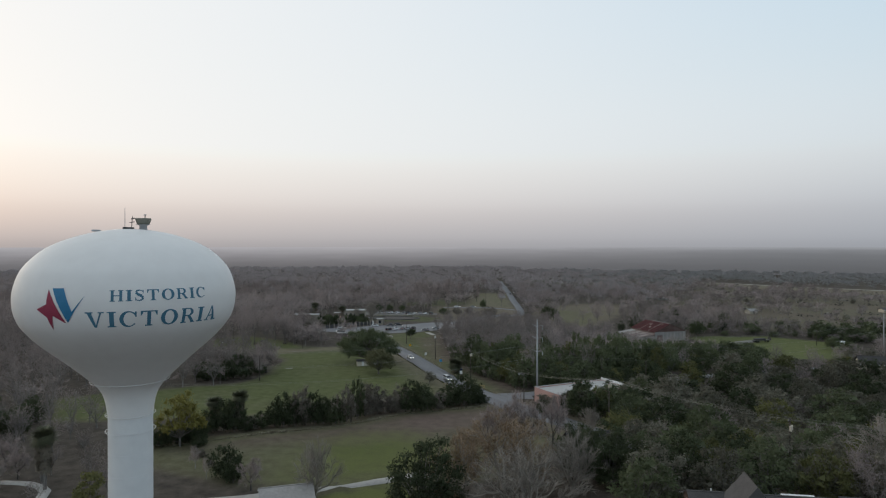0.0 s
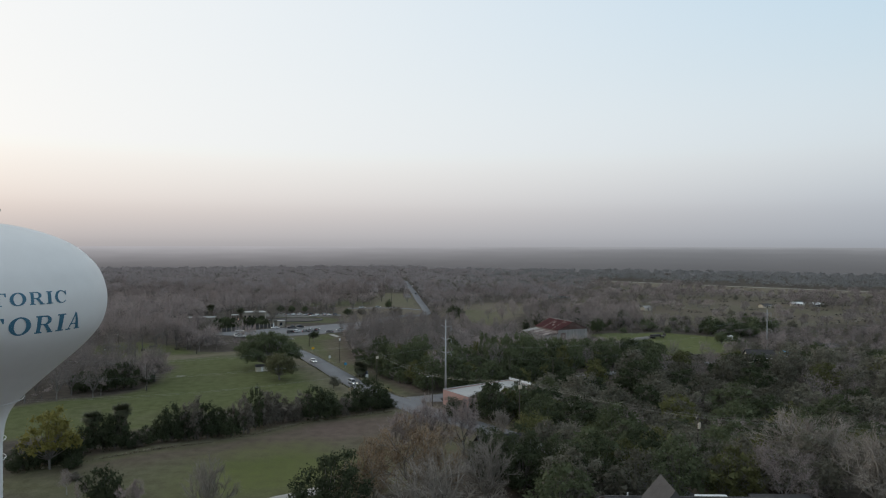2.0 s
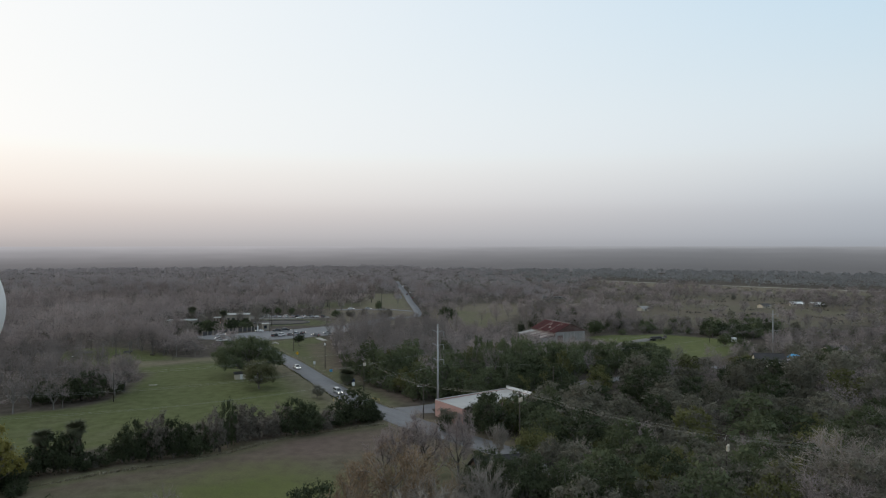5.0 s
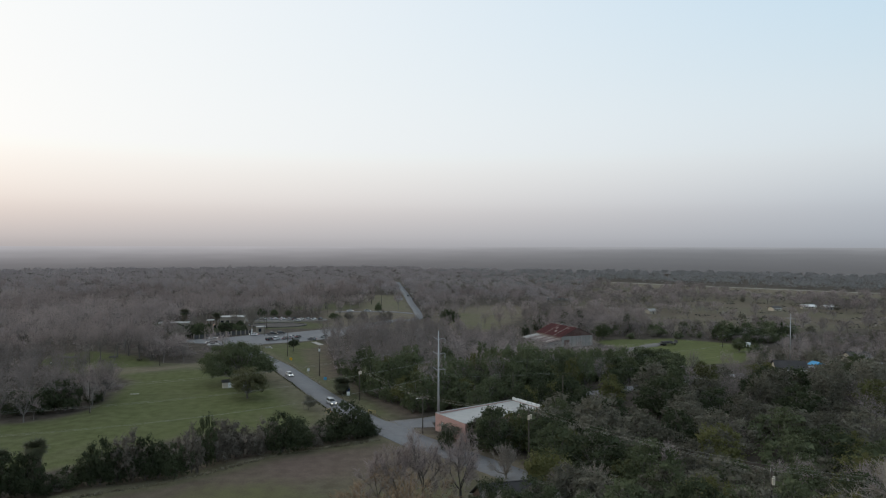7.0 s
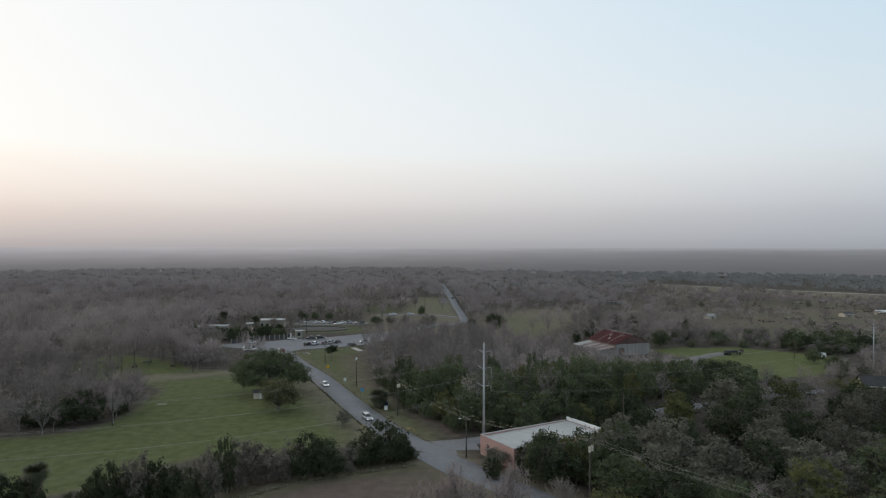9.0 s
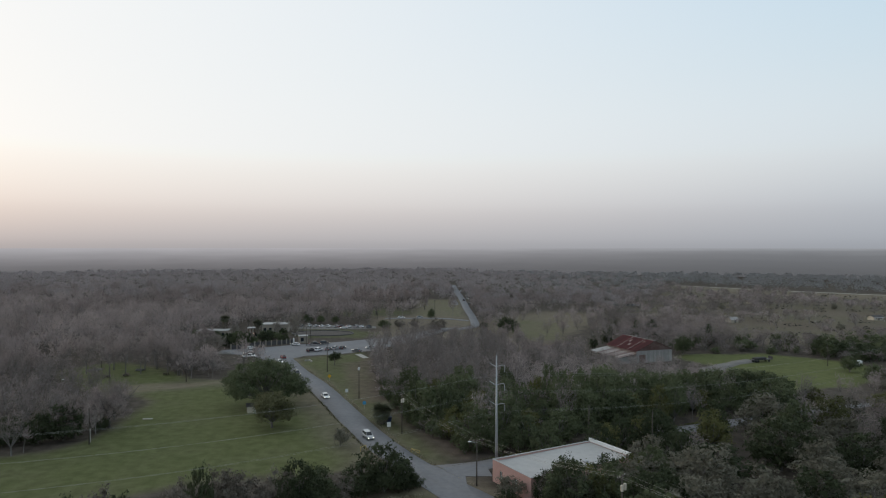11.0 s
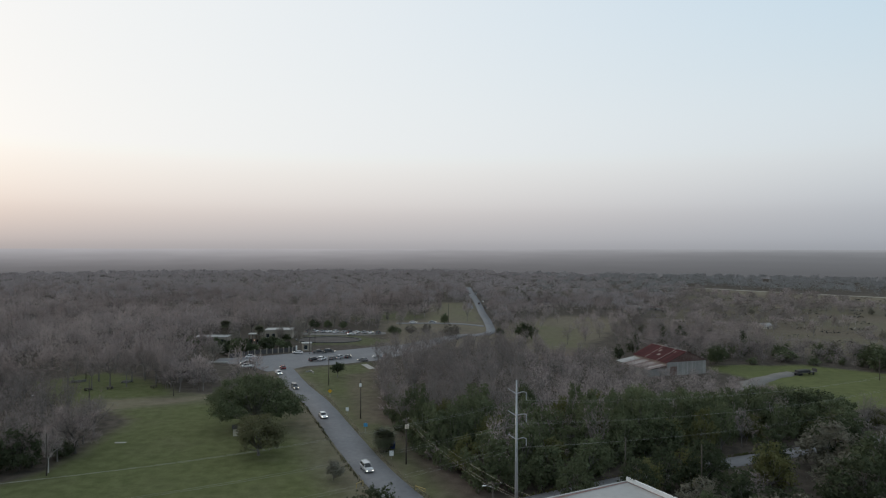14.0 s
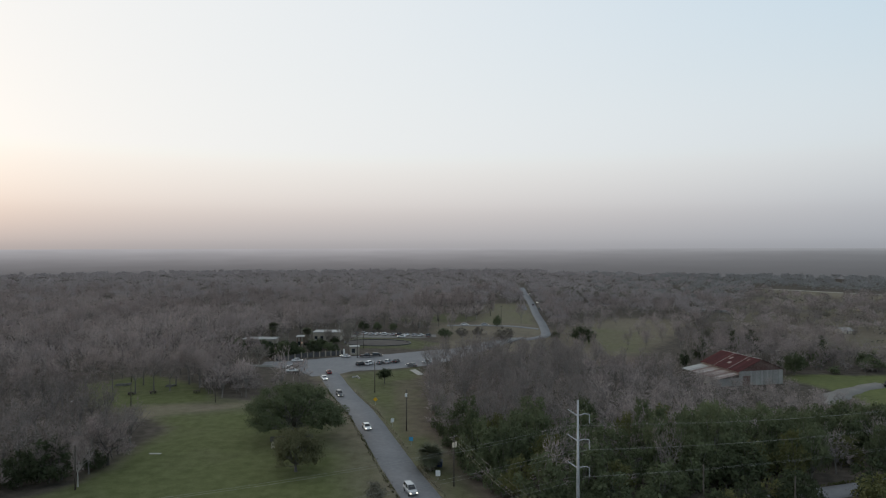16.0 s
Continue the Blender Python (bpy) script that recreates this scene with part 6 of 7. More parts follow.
PAINTS = {"white": car_paint("white_car_paint", (0.72, 0.72, 0.72)), "silver": car_paint("silver_car_paint", (0.42, 0.43, 0.44)), "black": car_paint("black_car_paint", (0.02, 0.02, 0.022)),
          "red": car_paint("red_car_paint", (0.13, 0.015, 0.018)), "grey": car_paint("grey_car_paint", (0.12, 0.125, 0.13))}
SHAPES = {"sedan": (4.7, 1.45, [(-2.3, 0.35), (-2.32, 0.85), (-1.6, 0.95), (1.0, 0.92), (2.2, 0.75), (2.33, 0.4)], [(-1.75, 0.93), (-1.05, 1.42), (0.35, 1.45), (1.15, 0.9)]),
          "suv": (4.8, 1.75, [(-2.35, 0.4), (-2.37, 1.05), (-1.9, 1.1), (1.1, 1.05), (2.25, 0.95), (2.38, 0.45)], [(-2.3, 1.05), (-2.05, 1.7), (0.3, 1.75), (1.2, 1.02)]),
          "pickup": (5.6, 1.85, [(-2.8, 0.5), (-2.8, 1.12), (-0.9, 1.12), (1.4, 1.1), (2.65, 1.02), (2.8, 0.5)], [(-0.95, 1.1), (-0.8, 1.8), (0.75, 1.85), (1.5, 1.08)])}


def build_car(shape, paint):
    L, H, low, high = SHAPES[shape]
    c = thing("car", Matrix(), f"{paint} {shape} on grey asphalt", "car")
    bm = prism(bmesh.new(), low, -0.9, 0.9)
    bmesh.ops.bevel(bm, geom=bm.edges[:], offset=0.07, segments=1, affect="EDGES")
    part("body", bm, PAINTS[paint], c)
    a, b, e, f = high
    bm = bmesh.new()
    vs = [[bm.verts.new((x, s * (0.82 if z < 1.2 else 0.66), z)) for x, z in high] for s in (-1, 1)]
    bm.faces.new(vs[0]), bm.faces.new(vs[1][::-1])
    for i in (0, 2):
        bm.faces.new((vs[0][i], vs[1][i], vs[1][i + 1], vs[0][i + 1]))
    bm.faces.new((vs[0][1], vs[1][1], vs[1][2], vs[0][2]))
    bmesh.ops.recalc_face_normals(bm, faces=bm.faces)
    part("cabin_glass", bm, M_GLASS, c, "dark car windows")
    part("roof", bx((b[0] + e[0]) / 2, 0, b[1] - 0.01, e[0] - b[0] + 0.15, 1.38, 0.06, 0.02), PAINTS[paint], c)
    for s in (-1, 1):
        part("pillar", rd((e[0], s * 0.67, e[1]), (f[0], s * 0.82, f[1]), 0.05, sides=4), PAINTS[paint], c)
        part("pillar", rd((b[0], s * 0.67, b[1]), (a[0], s * 0.82, a[1]), 0.06, sides=4), PAINTS[paint], c)
        part("pillar", rd(((b[0] + e[0]) / 2, s * 0.68, b[1]), ((b[0] + e[0]) / 2, s * 0.83, 1.0), 0.05, sides=4), PAINTS[paint], c)
    for x in (-L * 0.3, L * 0.3):
        for s in (-1, 1):
            w = part("wheel", rd((x, s * 0.72, 0.33), (x, s * 0.93, 0.33), 0.33, 0.33, 12), M_TYRE, c)
            part("rim", rd((x, s * 0.92, 0.33), (x, s * 0.945, 0.33), 0.2, 0.2, 10), M_GALV, w)
    for s in (-1, 1):
        part("headlamp", bx(low[-1][0] - 0.05, s * 0.65, 0.62, 0.12, 0.3, 0.14), M_LAMP, c, "lit headlamp")
        part("tail_lamp", bx(low[0][0] + 0.02, s * 0.68, 0.72, 0.1, 0.25, 0.16), M_TAIL, c, "red tail lamp")
    return c


CARS = {}


def car(x, y, turn, shape, paint):
    m = pose(x, y, gh(x, y) + 0.11, 0, 0, turn)
    if (shape, paint) not in CARS:
        CARS[shape, paint] = build_car(shape, paint)
        CARS[shape, paint].matrix_world = m
    else:
        copy_thing(CARS[shape, paint], m)


for row in ((-18.6, 227.2, -62, "suv", "silver"), (-39.5, 271, -63, "sedan", "white"), (-58.8, 308, -62, "suv", "grey"), (-72.6, 333, -60, "sedan", "white"), (-74.5, 344, 118, "sedan", "red"),
            (-89.5, 345, 195, "pickup", "white"), (-92, 351.5, 190, "suv", "grey"), (-93, 353.8, 190, "sedan", "white"), (-96.6, 368.3, 15, "sedan", "white"), (-79.4, 381.5, 160, "sedan", "white"),
            (-70.2, 383, 20, "pickup", "black"), (-66, 386, 20, "suv", "black"), (-66.9, 362.5, 60, "suv", "black"), (-64, 365, 75, "suv", "white"), (-60, 367.5, 80, "sedan", "grey"),
            (-57.2, 369.7, 80, "suv", "silver"), (-54.2, 372, 80, "sedan", "black"), (-46, 364, 150, "sedan", "grey"), (-40.8, 372, 170, "sedan", "silver"), (-68.6, 447.5, 185, "sedan", "white"),
            (-1.8, 659, 94, "suv", "grey"), (1.0, 690, -86, "sedan", "white"), (-6.6, 786, -85, "sedan", "white"), (3.6, 628, 93, "sedan", "grey"), (-7.5, 768, 95, "suv", "white"), (-41.4, 507.3, 5, "sedan", "white"), (-29, 509, 5, "sedan", "silver")):
    car(*row)
for k, (shape, paint) in enumerate((("sedan", "grey"), ("suv", "white"), ("sedan", "silver"), ("sedan", "white"), ("suv", "white"), ("sedan", "silver"), ("pickup", "black"), ("sedan", "white"), ("suv", "silver"), ("sedan", "white"), ("suv", "grey"))):
    car(-96 + 4.1 * k + 0.4 * (k % 3), 456.5 - 0.35 * k + 0.5 * (k % 2), 78, shape, paint)


# ---- signs, barrier, bin, shed ----
def sign(x, y, w, h, top, mat, label, turn, diamond=False):
    p = thing("road_sign", pose(x, y, gh(x, y), 0, 0, turn), label, "sign")
    part("post", rd((0, 0, -0.3), (0, 0, top), 0.04, 0.04, 6), M_GALV, p)
    bm = bx(0, -0.06, 0, w, 0.03, h)
    ob = part("plate", bm, mat, p)
    ob.matrix_basis = pose(0, -0.02, top - h / 2, 0, 45 if diamond else 0, 0) @ pose(0, 0, -h / 2)


sign(-43.9, 297.2, 1.0, 1.0, 2.4, M_YELLOW, "yellow diamond warning sign on a post", 12, True)
sign(-33.3, 274.8, 0.9, 1.1, 2.2, M_WHITE, "white rectangular road sign on a post", 12)
sign(-24.7, 258, 1.0, 0.95, 2.2, M_BLUESIGN, "light blue rectangular road sign on a post", 12)
sign(-14.4, 235.6, 1.0, 1.2, 2.0, M_WHITE, "white rectangular road sign on a post", 12)
bin_ = thing("dumpster", pose(-16.2, 243.6, 0, 0, 0, 15), "navy blue steel dumpster under a palm", "dumpster")
bm = prism(bmesh.new(), [(-1.3, 0.15), (1.3, 0.15), (1.45, 1.25), (-1.45, 1.45)], -0.8, 0.8)
part("body", bm, M_BLUEBIN, bin_)
part("lid", bx(0, 0, 1.36, 3.0, 1.7, 0.08, 0.02), M_BLUEBIN, bin_)
for x in (-1.0, 1.0):
    part("foot", bx(x, 0, 0, 0.2, 1.3, 0.18), M_DARKMETAL, bin_)
gate = thing("barrier", pose(-5.6, 215.6, 0, 0, 0, -38), "yellow painted pipe barrier beside the road", "barrier")
for x in (-1.3, 1.3):
    part("post", rd((x, 0, -0.3), (x, 0, 1.1), 0.07, 0.07, 8), M_FADED, gate)
part("rail", rd((-1.4, 0, 1.0), (1.4, 0, 1.0), 0.07, 0.07, 8), M_FADED, gate)
part("rail", rd((-1.3, 0, 0.95), (1.3, 0, 0.3), 0.05, 0.05, 8), M_FADED, gate)
gate2 = thing("barrier", pose(-18.2, 217.5, 0, 0, 0, 60), "yellow painted pipe barrier at the field edge", "barrier")
for x in (-1.0, 1.0):
    part("post", rd((x, 0, -0.3), (x, 0, 1.1), 0.07, 0.07, 8), M_FADED, gate2)
part("rail", rd((-1.1, 0, 1.0), (1.1, 0, 1.0), 0.07, 0.07, 8), M_FADED, gate2)

# post and cable fence along the park side of the road
fence = thing("post_fence", pose(0, 0, 0), "row of short dark wooden posts along the road", "fence")
for (x0, y0), (x1, y1) in zip(ROAD[2:7], ROAD[3:8]):
    d = Vector((x1 - x0, y1 - y0))
    nrm = Vector((-d.y, d.x)).normalized() * -4.6
    for k in range(int(d.length / 3)):
        q = Vector((x0, y0)) + d * (k * 3 / d.length) + nrm
        q = Vector((q.x, q.y)) if nrm.x < 0 else Vector((q.x, q.y)) - nrm * 2
        part("post", rd((q.x, q.y, -0.3), (q.x + 0.05 * math.sin(k * 5), q.y, 0.85 + 0.12 * math.sin(k * 3 + x0)), 0.06, 0.05, 5), M_WOODPOLE, fence)

shed = thing("park_shed", pose(-53.6, 253.2, 0, 0, 0, 20), "long pale park shelter under a live oak", "shed")
part("wall", bx(0, 0, -0.2, 9.6, 3.0, 2.3), M_CREAM, shed)
bm = prism(bmesh.new(), [(-1.9, 2.05), (1.9, 2.05), (0, 2.75)], -5.1, 5.1)
part("roof", bm, M_DARKROOF, shed).rotation_euler = (0, 0, math.pi / 2)
for x in (-2.6, 1.9):
    part("door", bx(x, -1.52, 0, 0.9, 0.05, 2.0), M_WHITE, shed)

slab = thing("picnic_slab", pose(-83.5, 243, 0, 0, 0, 8), "pale concrete slab lying in the park lawn", "slab")
part("slab", bx(0, 0, -0.1, 2.8, 0.7, 0.22, 0.03), M_CONCRETE, slab)

for k, (x, y, t) in enumerate(((-128, 300, 10), (-122, 303, 60), (-108, 306, 30))):
    tb = thing("picnic_table", pose(x, y, gh(x, y), 0, 0, t), "dark wooden picnic table under bare trees", "table", "picnic tables")
    part("tabletop", bx(0, 0, 0.7, 2.2, 0.9, 0.08), M_WOODPOLE, tb)
    for s in (-0.8, 0.8):
        part("leg", bx(s, 0, -0.05, 0.2, 0.7, 0.76), M_WOODPOLE, tb)
    for s in (-0.8, 0.8):
        part("bench", bx(0, s, 0.38, 2.2, 0.3, 0.08), M_WOODPOLE, tb)
        part("bench_foot", bx(0, s, -0.05, 0.3, 0.2, 0.44), M_WOODPOLE, tb)

for x, y, t in ((-140.8, 312.5, 20), (-138.6, 313.4, 65), (-122.3, 313.6, 10)):
    pile = thing("log_pile", pose(x, y, gh(x, y), 0, 0, t), "low pile of grey cut logs under bare trees", "log pile", "log piles")
    for k, (yy, zz) in enumerate(((-0.5, 0.2), (0.0, 0.22), (0.5, 0.2), (-0.25, 0.56), (0.25, 0.56))):
        part("log", rd((-1.5 + 0.1 * k, yy, zz), (1.3 + 0.12 * k, yy + 0.05, zz), 0.2, 0.18, 7), M_GRAVEL, pile)

flume = thing("drain_slab", pose(-41.5, 352, 0, 0, 0, 118), "pale concrete drain slab on the grass island", "slab")
part("slab", bx(0, 0, -0.1, 11, 2.6, 0.24, 0.04), M_CONCRETE, flume)
flume2 = thing("drain_headwall", pose(-61, 338, 0, 0, 0, 118), "low grey concrete headwall beside the junction", "headwall")
part("wall", bx(0, 0, -0.3, 5, 0.3, 0.9, 0.03), M_CONCRETE, flume2)
part("wall", bx(1.4, 1.1, -0.3, 0.3, 2.0, 0.8, 0.03), M_CONCRETE, flume2)

# oval bed with a kerb
ocx, ocy, oa, ob_ = -76.5, 427, 17, 11
bm = bmesh.new()
poly_sheet(bm, [(ocx + oa * math.cos(2 * math.pi * k / 40), ocy + ob_ * math.sin(2 * math.pi * k / 40)) for k in range(40)], -0.3, 0.08)
tagged(link_mesh("flower_bed", bm, M_MULCH), "oval bed of dark bare soil inside a kerb", "bed", kind="structure")
bm, prof = bmesh.new(), ((-0.35, 0.0), (-0.35, 0.45), (0.35, 0.45), (0.35, 0.0))
rows = []
for k in range(48):
    a = 2 * math.pi * k / 48
    rows.append([bm.verts.new((ocx + (oa + d) * math.cos(a), ocy + (ob_ + d) * math.sin(a), z)) for d, z in prof])
for k in range(48):
    for i in range(3):
        bm.faces.new((rows[k][i], rows[(k + 1) % 48][i], rows[(k + 1) % 48][i + 1], rows[k][i + 1]))
bmesh.ops.recalc_face_normals(bm, faces=bm.faces)
tagged(link_mesh("kerb", bm, M_DARKMETAL), "dark low kerb round the oval bed", "kerb", kind="structure")


# ---- houses ----
def house(x, y, turn, w, d, eave, ridge, wall, roof, label, chimney=False, porch=False, z=None):
    """A gabled house: w along x, ridge along x."""
    h = thing("house", pose(x, y, gh(x, y) - 0.1 if z is None else z, 0, 0, turn), label, "house")
    bm = bx(0, 0, -1.0, w, d, eave + 1.0)
    part("wall", bm, wall, h)
    for s in (-1, 1):
        gable = part("gable", prism(bmesh.new(), [(-d / 2, eave - 0.02), (d / 2, eave - 0.02), (0, ridge - 0.1)], -0.06, 0.06), wall, h)
        gable.matrix_local = pose(s * (w / 2 - 0.1), 0, 0, 0, 0, 90)
        bm = bmesh.new()
        o = [(-w / 2 - 0.5, s * (d / 2 + 0.6), eave - 0.25), (w / 2 + 0.5, s * (d / 2 + 0.6), eave - 0.25), (w / 2 + 0.5, 0, ridge), (-w / 2 - 0.5, 0, ridge)]
        lo = [bm.verts.new(q) for q in o]
        hi = [bm.verts.new((q[0], q[1], q[2] + 0.18)) for q in o]
        bm.faces.new(lo), bm.faces.new(hi)
        for i in range(4):
            bm.faces.new((lo[i], lo[(i + 1) % 4], hi[(i + 1) % 4], hi[i]))
        bmesh.ops.recalc_face_normals(bm, faces=bm.faces)
        part("roof", bm, roof, h)
        part("fascia", bx(0, s * (d / 2 + 0.62), eave - 0.36, w + 1.0, 0.06, 0.24), M_WHITE, h)
    part("ridge_cap", bx(0, 0, ridge + 0.12, w + 1.0, 0.35, 0.09), roof, h)
    for s in (-1, 1):
        for k in range(max(1, int(w / 4))):
            xx = -w / 2 + (k + 0.5) * w / max(1, int(w / 4))
            win = part("window", bx(xx, s * (d / 2 + 0.01), 0.9, 1.1, 0.06, 1.3), M_GLASS, h)
            part("frame", bx(xx, s * (d / 2 + 0.03), 0.82, 1.3, 0.05, 0.1), M_WHITE, win)
    part("door", bx(-w * 0.1 + 0.9, -d / 2 - 0.02, 0, 0.95, 0.06, 2.05), M_DARKROOF, h)
    if chimney:
        part("chimney", bx(w * 0.3, d * 0.15, eave, 0.9, 0.7, ridge - eave + 0.9, 0.03), M_CONCRETE, h, "pale painted chimney")
    return h


hz = gh(43, 89)
big = house(43.8, 89, -3, 23, 10, 2.6, 4.4, M_BROWNWALL, M_SHINGLE, "large house with a brown-grey shingle roof and white chimneys", z=hz - 0.3)
part("cross_gable", prism(bmesh.new(), [(-4.6, 2.3), (4.6, 2.3), (0, 7.8)], -6.6, 0.0), M_SHINGLE, big, "steep shingled cross gable").location = (-4.0, 0, 0)
part("wall", bx(-3.4, -3.2, -1, 7.0, 6.4, 3.4), M_BROWNWALL, big)
for x, y in ((1.5, -2.6), (4.5, -3.2), (-8, 2.6)):
    part("roof_vent", rd((x, y, 2.6), (x, y, 4.1), 0.12, 0.12, 8), M_WHITE, big)
for x, y, w in ((-5.4, -5.3, 1.1), (8.8, -2.4, 2.0)):
    part("chimney", bx(x, y, 1.0, w, 0.9, 3.6, 0.04), M_WHITE, big, "white rendered chimney")
part("roof_unit", bx(4.2, 2.4, 3.0, 4.6, 1.5, 0.8, 0.05), M_WHITE, big, "pale flat rooflight")
part("annex_roof", bx(15.5, 2.2, 2.5, 9, 8, 0.3), M_DARKROOF, big, "dark flat annex roof")
part("annex_wall", bx(15.5, 2.2, -1, 8.2, 7.2, 3.5), M_BROWNWALL, big)
house(23.0, 141, 12, 10, 8, 3.2, 6.0, M_BROWNWALL, M_DARKROOF, "small house with a dark shingle roof below bare trees")
house(-36, 108, 25, 9, 7, 2.6, 4.0, M_WHITE, M_TIN, "small outbuilding with a pale blue-grey metal roof")
house(150.5, 277, -12, 11, 8, 2.8, 5.4, M_CREAM, M_DARKROOF, "cream house with a dark gable roof beyond the woods")
house(205, 318, 5, 10, 7, 2.7, 4.6, M_CREAM, M_SHINGLE, "low cream house with a grey roof beyond the woods")
for x, y, t, w, m in ((132, 672, 10, 11, M_TIN), (150, 668, -8, 12, M_TINRUST), (36, 760, 5, 14, M_TIN), (190, 540, 20, 7, M_TIN), (268, 700, 40, 7, M_TINRUST), (337, 575, -10, 10, M_WHITE), (352, 570, 5, 11, M_WHITE), (123, 648, 8, 10, M_TIN), (345, 585, 40, 8, M_SHINGLE), (300, 560, 15, 8, M_SHINGLE), (60, 700, 12, 9, M_SHINGLE)):
    house(x, y, t, w, 6, 2.3, 3.6, M_TIN if w > 10 else M_CREAM, m, "far low house with a weathered metal roof", False)

# low pale civic building behind palms and a panel fence
M_STUCCO = material("tan_stucco", (0.24, 0.21, 0.17), (0.34, 0.30, 0.25), 2, 0.9)


def civic():
    for x, y, t, w, d, hgt, lab in ((-104.5, 433, 8, 14, 9, 4.6, "low pale stucco hall with a flat roof"), (-131, 409, 8, 16, 8, 3.7, "low pale stucco annex with a flat roof"), (-109.5, 410, 10, 6, 5, 5.0, "tall pale stucco entrance with brick-red columns"), (-78, 391, 20, 4.2, 3.6, 3.5, "small pale stucco gatehouse beside the fence")):
        b = thing("hall", pose(x, y, 0, 0, 0, t), lab, "building")
        part("wall", bx(0, 0, -0.4, w, d, hgt + 0.4), M_STUCCO, b)
        part("roof", bx(0, 0, hgt, w + 0.5, d + 0.5, 0.3, 0.05), M_ROOFPALE, b, "pale flat roof")
        for k in range(int(w / 3)):
            xx = -w / 2 + 1.5 + 3 * k
            win = part("window", bx(xx, -d / 2 - 0.02, 0.9, 1.5, 0.08, 1.9), M_GLASS, b)
            part("sill", bx(xx, -d / 2 - 0.06, 0.8, 1.7, 0.14, 0.1), M_WHITE, win)
        if "columns" in lab:
            for xx in (-2.4, -0.8, 0.8, 2.4):
                part("column", rd((xx, -d / 2 - 0.5, -0.3), (xx, -d / 2 - 0.5, hgt), 0.28, 0.24, 10), M_BROWNWALL, b, "brick-red entrance column")
    kerb = thing("low_wall", pose(-107.7, 355.4, 0, 0, 0, 2), "low pale concrete wall at the edge of the forecourt", "wall")
    part("coping", bx(0, 0, 0.55, 12.2, 0.5, 0.12, 0.03), M_CONCRETE, kerb)
    part("wall", bx(0, 0, -0.3, 12, 0.35, 0.85), M_CONCRETE, kerb)
    f = thing("panel_fence", pose(0, 0, 0), "dark panel fence between white masonry posts", "fence")
    pts = [(-106, 367), (-101.5, 370.5), (-98, 377), (-93.5, 380), (-89, 383), (-85, 386), (-82, 388)]
    for (x0, y0), (x1, y1) in zip(pts, pts[1:]):
        part("post", bx(x0, y0, -0.2, 0.5, 0.5, 2.8, 0.03), M_STUCCO, f)
        n = 2
        for k in range(n):
            a, b = Vector((x0, y0)).lerp((x1, y1), (k + 0.1) / n), Vector((x0, y0)).lerp((x1, y1), (k + 0.9) / n)
            c = (a + b) / 2
            part("panel", bx(c.x, c.y, 0.1, (b - a).length, 0.12, 2.0, rz=math.atan2(y1 - y0, x1 - x0)), M_DARKMETAL, f)
            if k:
                m = Vector((x0, y0)).lerp((x1, y1), k / n)
                part("post", bx(m.x, m.y, -0.2, 0.4, 0.4, 2.6, 0.03), M_STUCCO, f)
    part("post", bx(*pts[-1], -0.2, 0.6, 0.6, 2.9, 0.03), M_WHITE, f)
    lamp = thing("lamp", pose(-103.5, 392, 0), "warm lit lamp above the hall entrance", "lamp")
    part("post", rd((0, 0, 0), (0, 0, 4.2), 0.07, 0.05, 8), M_DARKMETAL, lamp)
    part("globe", bx(0, 0, 4.2, 0.4, 0.4, 0.5, 0.1), M_PORCH, lamp)


civic()
garden = tree_kind("garden_shrub", leafy(R(81), 5, 3.4, 14, 800, 0.6, 0.15, 0.1), [M_BARK, M_LEAF], "dark evergreen garden shrub before the hall", "shrub", "garden shrubs")
for x, y, s, h in ((-107.5, 377, 1.0, 1.3), (-104, 379.5, 1.0, 1.2), (-109, 383, 1.1, 1.3), (-100.5, 382, 0.8, 0.8), (-102, 403, 0.9, 0.85), (-98, 404, 0.9, 0.8), (-94, 401, 0.8, 0.75), (-97, 421, 0.7, 0.7), (-103, 416, 0.6, 0.65), (-126, 400, 0.8, 0.9), (-133, 401, 0.7, 0.8), (-117, 390, 0.8, 0.8), (-90, 395, 0.6, 0.6), (-122, 386, 0.8, 0.7), (-137, 398, 1.0, 1.0)):
    garden(x, y, s * 1.1, h * 1.1, x * 31)
pale(-100, 420, 0.4, 0.6, 70), pale(-117, 402, 0.4, 0.6, 210), pale(-88.6, 414.8, 0.75, 0.95, 30), pale(-111, 362, 0.6, 0.6, 140)
for x, y, s in ((-126, 388, 0.9), (-120, 380, 0.7)):
    ivy(x, y, s, s, x * 13)

tarp = thing("tarpaulin_shelter", pose(171.5, 293.5, gh(171.5, 293.5), 0, 0, 15), "low shelter under a bright blue tarpaulin", "shelter")
part("cover", prism(bmesh.new(), [(-3.0, 2.0), (3.0, 2.0), (0, 3.2)], -2.0, 2.0), M_BLUESIGN, tarp)
for x in (-2.8, 2.8):
    for y in (-1.8, 1.8):
        part("post", rd((x, y, -0.3), (x, y, 2.05), 0.06, 0.06, 6), M_GALV, tarp)

for x, y, s, h in ((-104.5, 372.5, 0.6, 0.95), (-103, 381, 0.75, 0.9), (-97.4, 392.3, 0.9, 0.75), (-87, 391, 0.6, 0.6), (-111, 376, 0.8, 0.9)):
    hedge_dark(x, y, s, h, x * 11)
lone(-96, 471, 0.5, 0.6, 15), lone(-88, 472, 0.45, 0.55, 85), lone(-79, 473, 0.4, 0.5, 150)

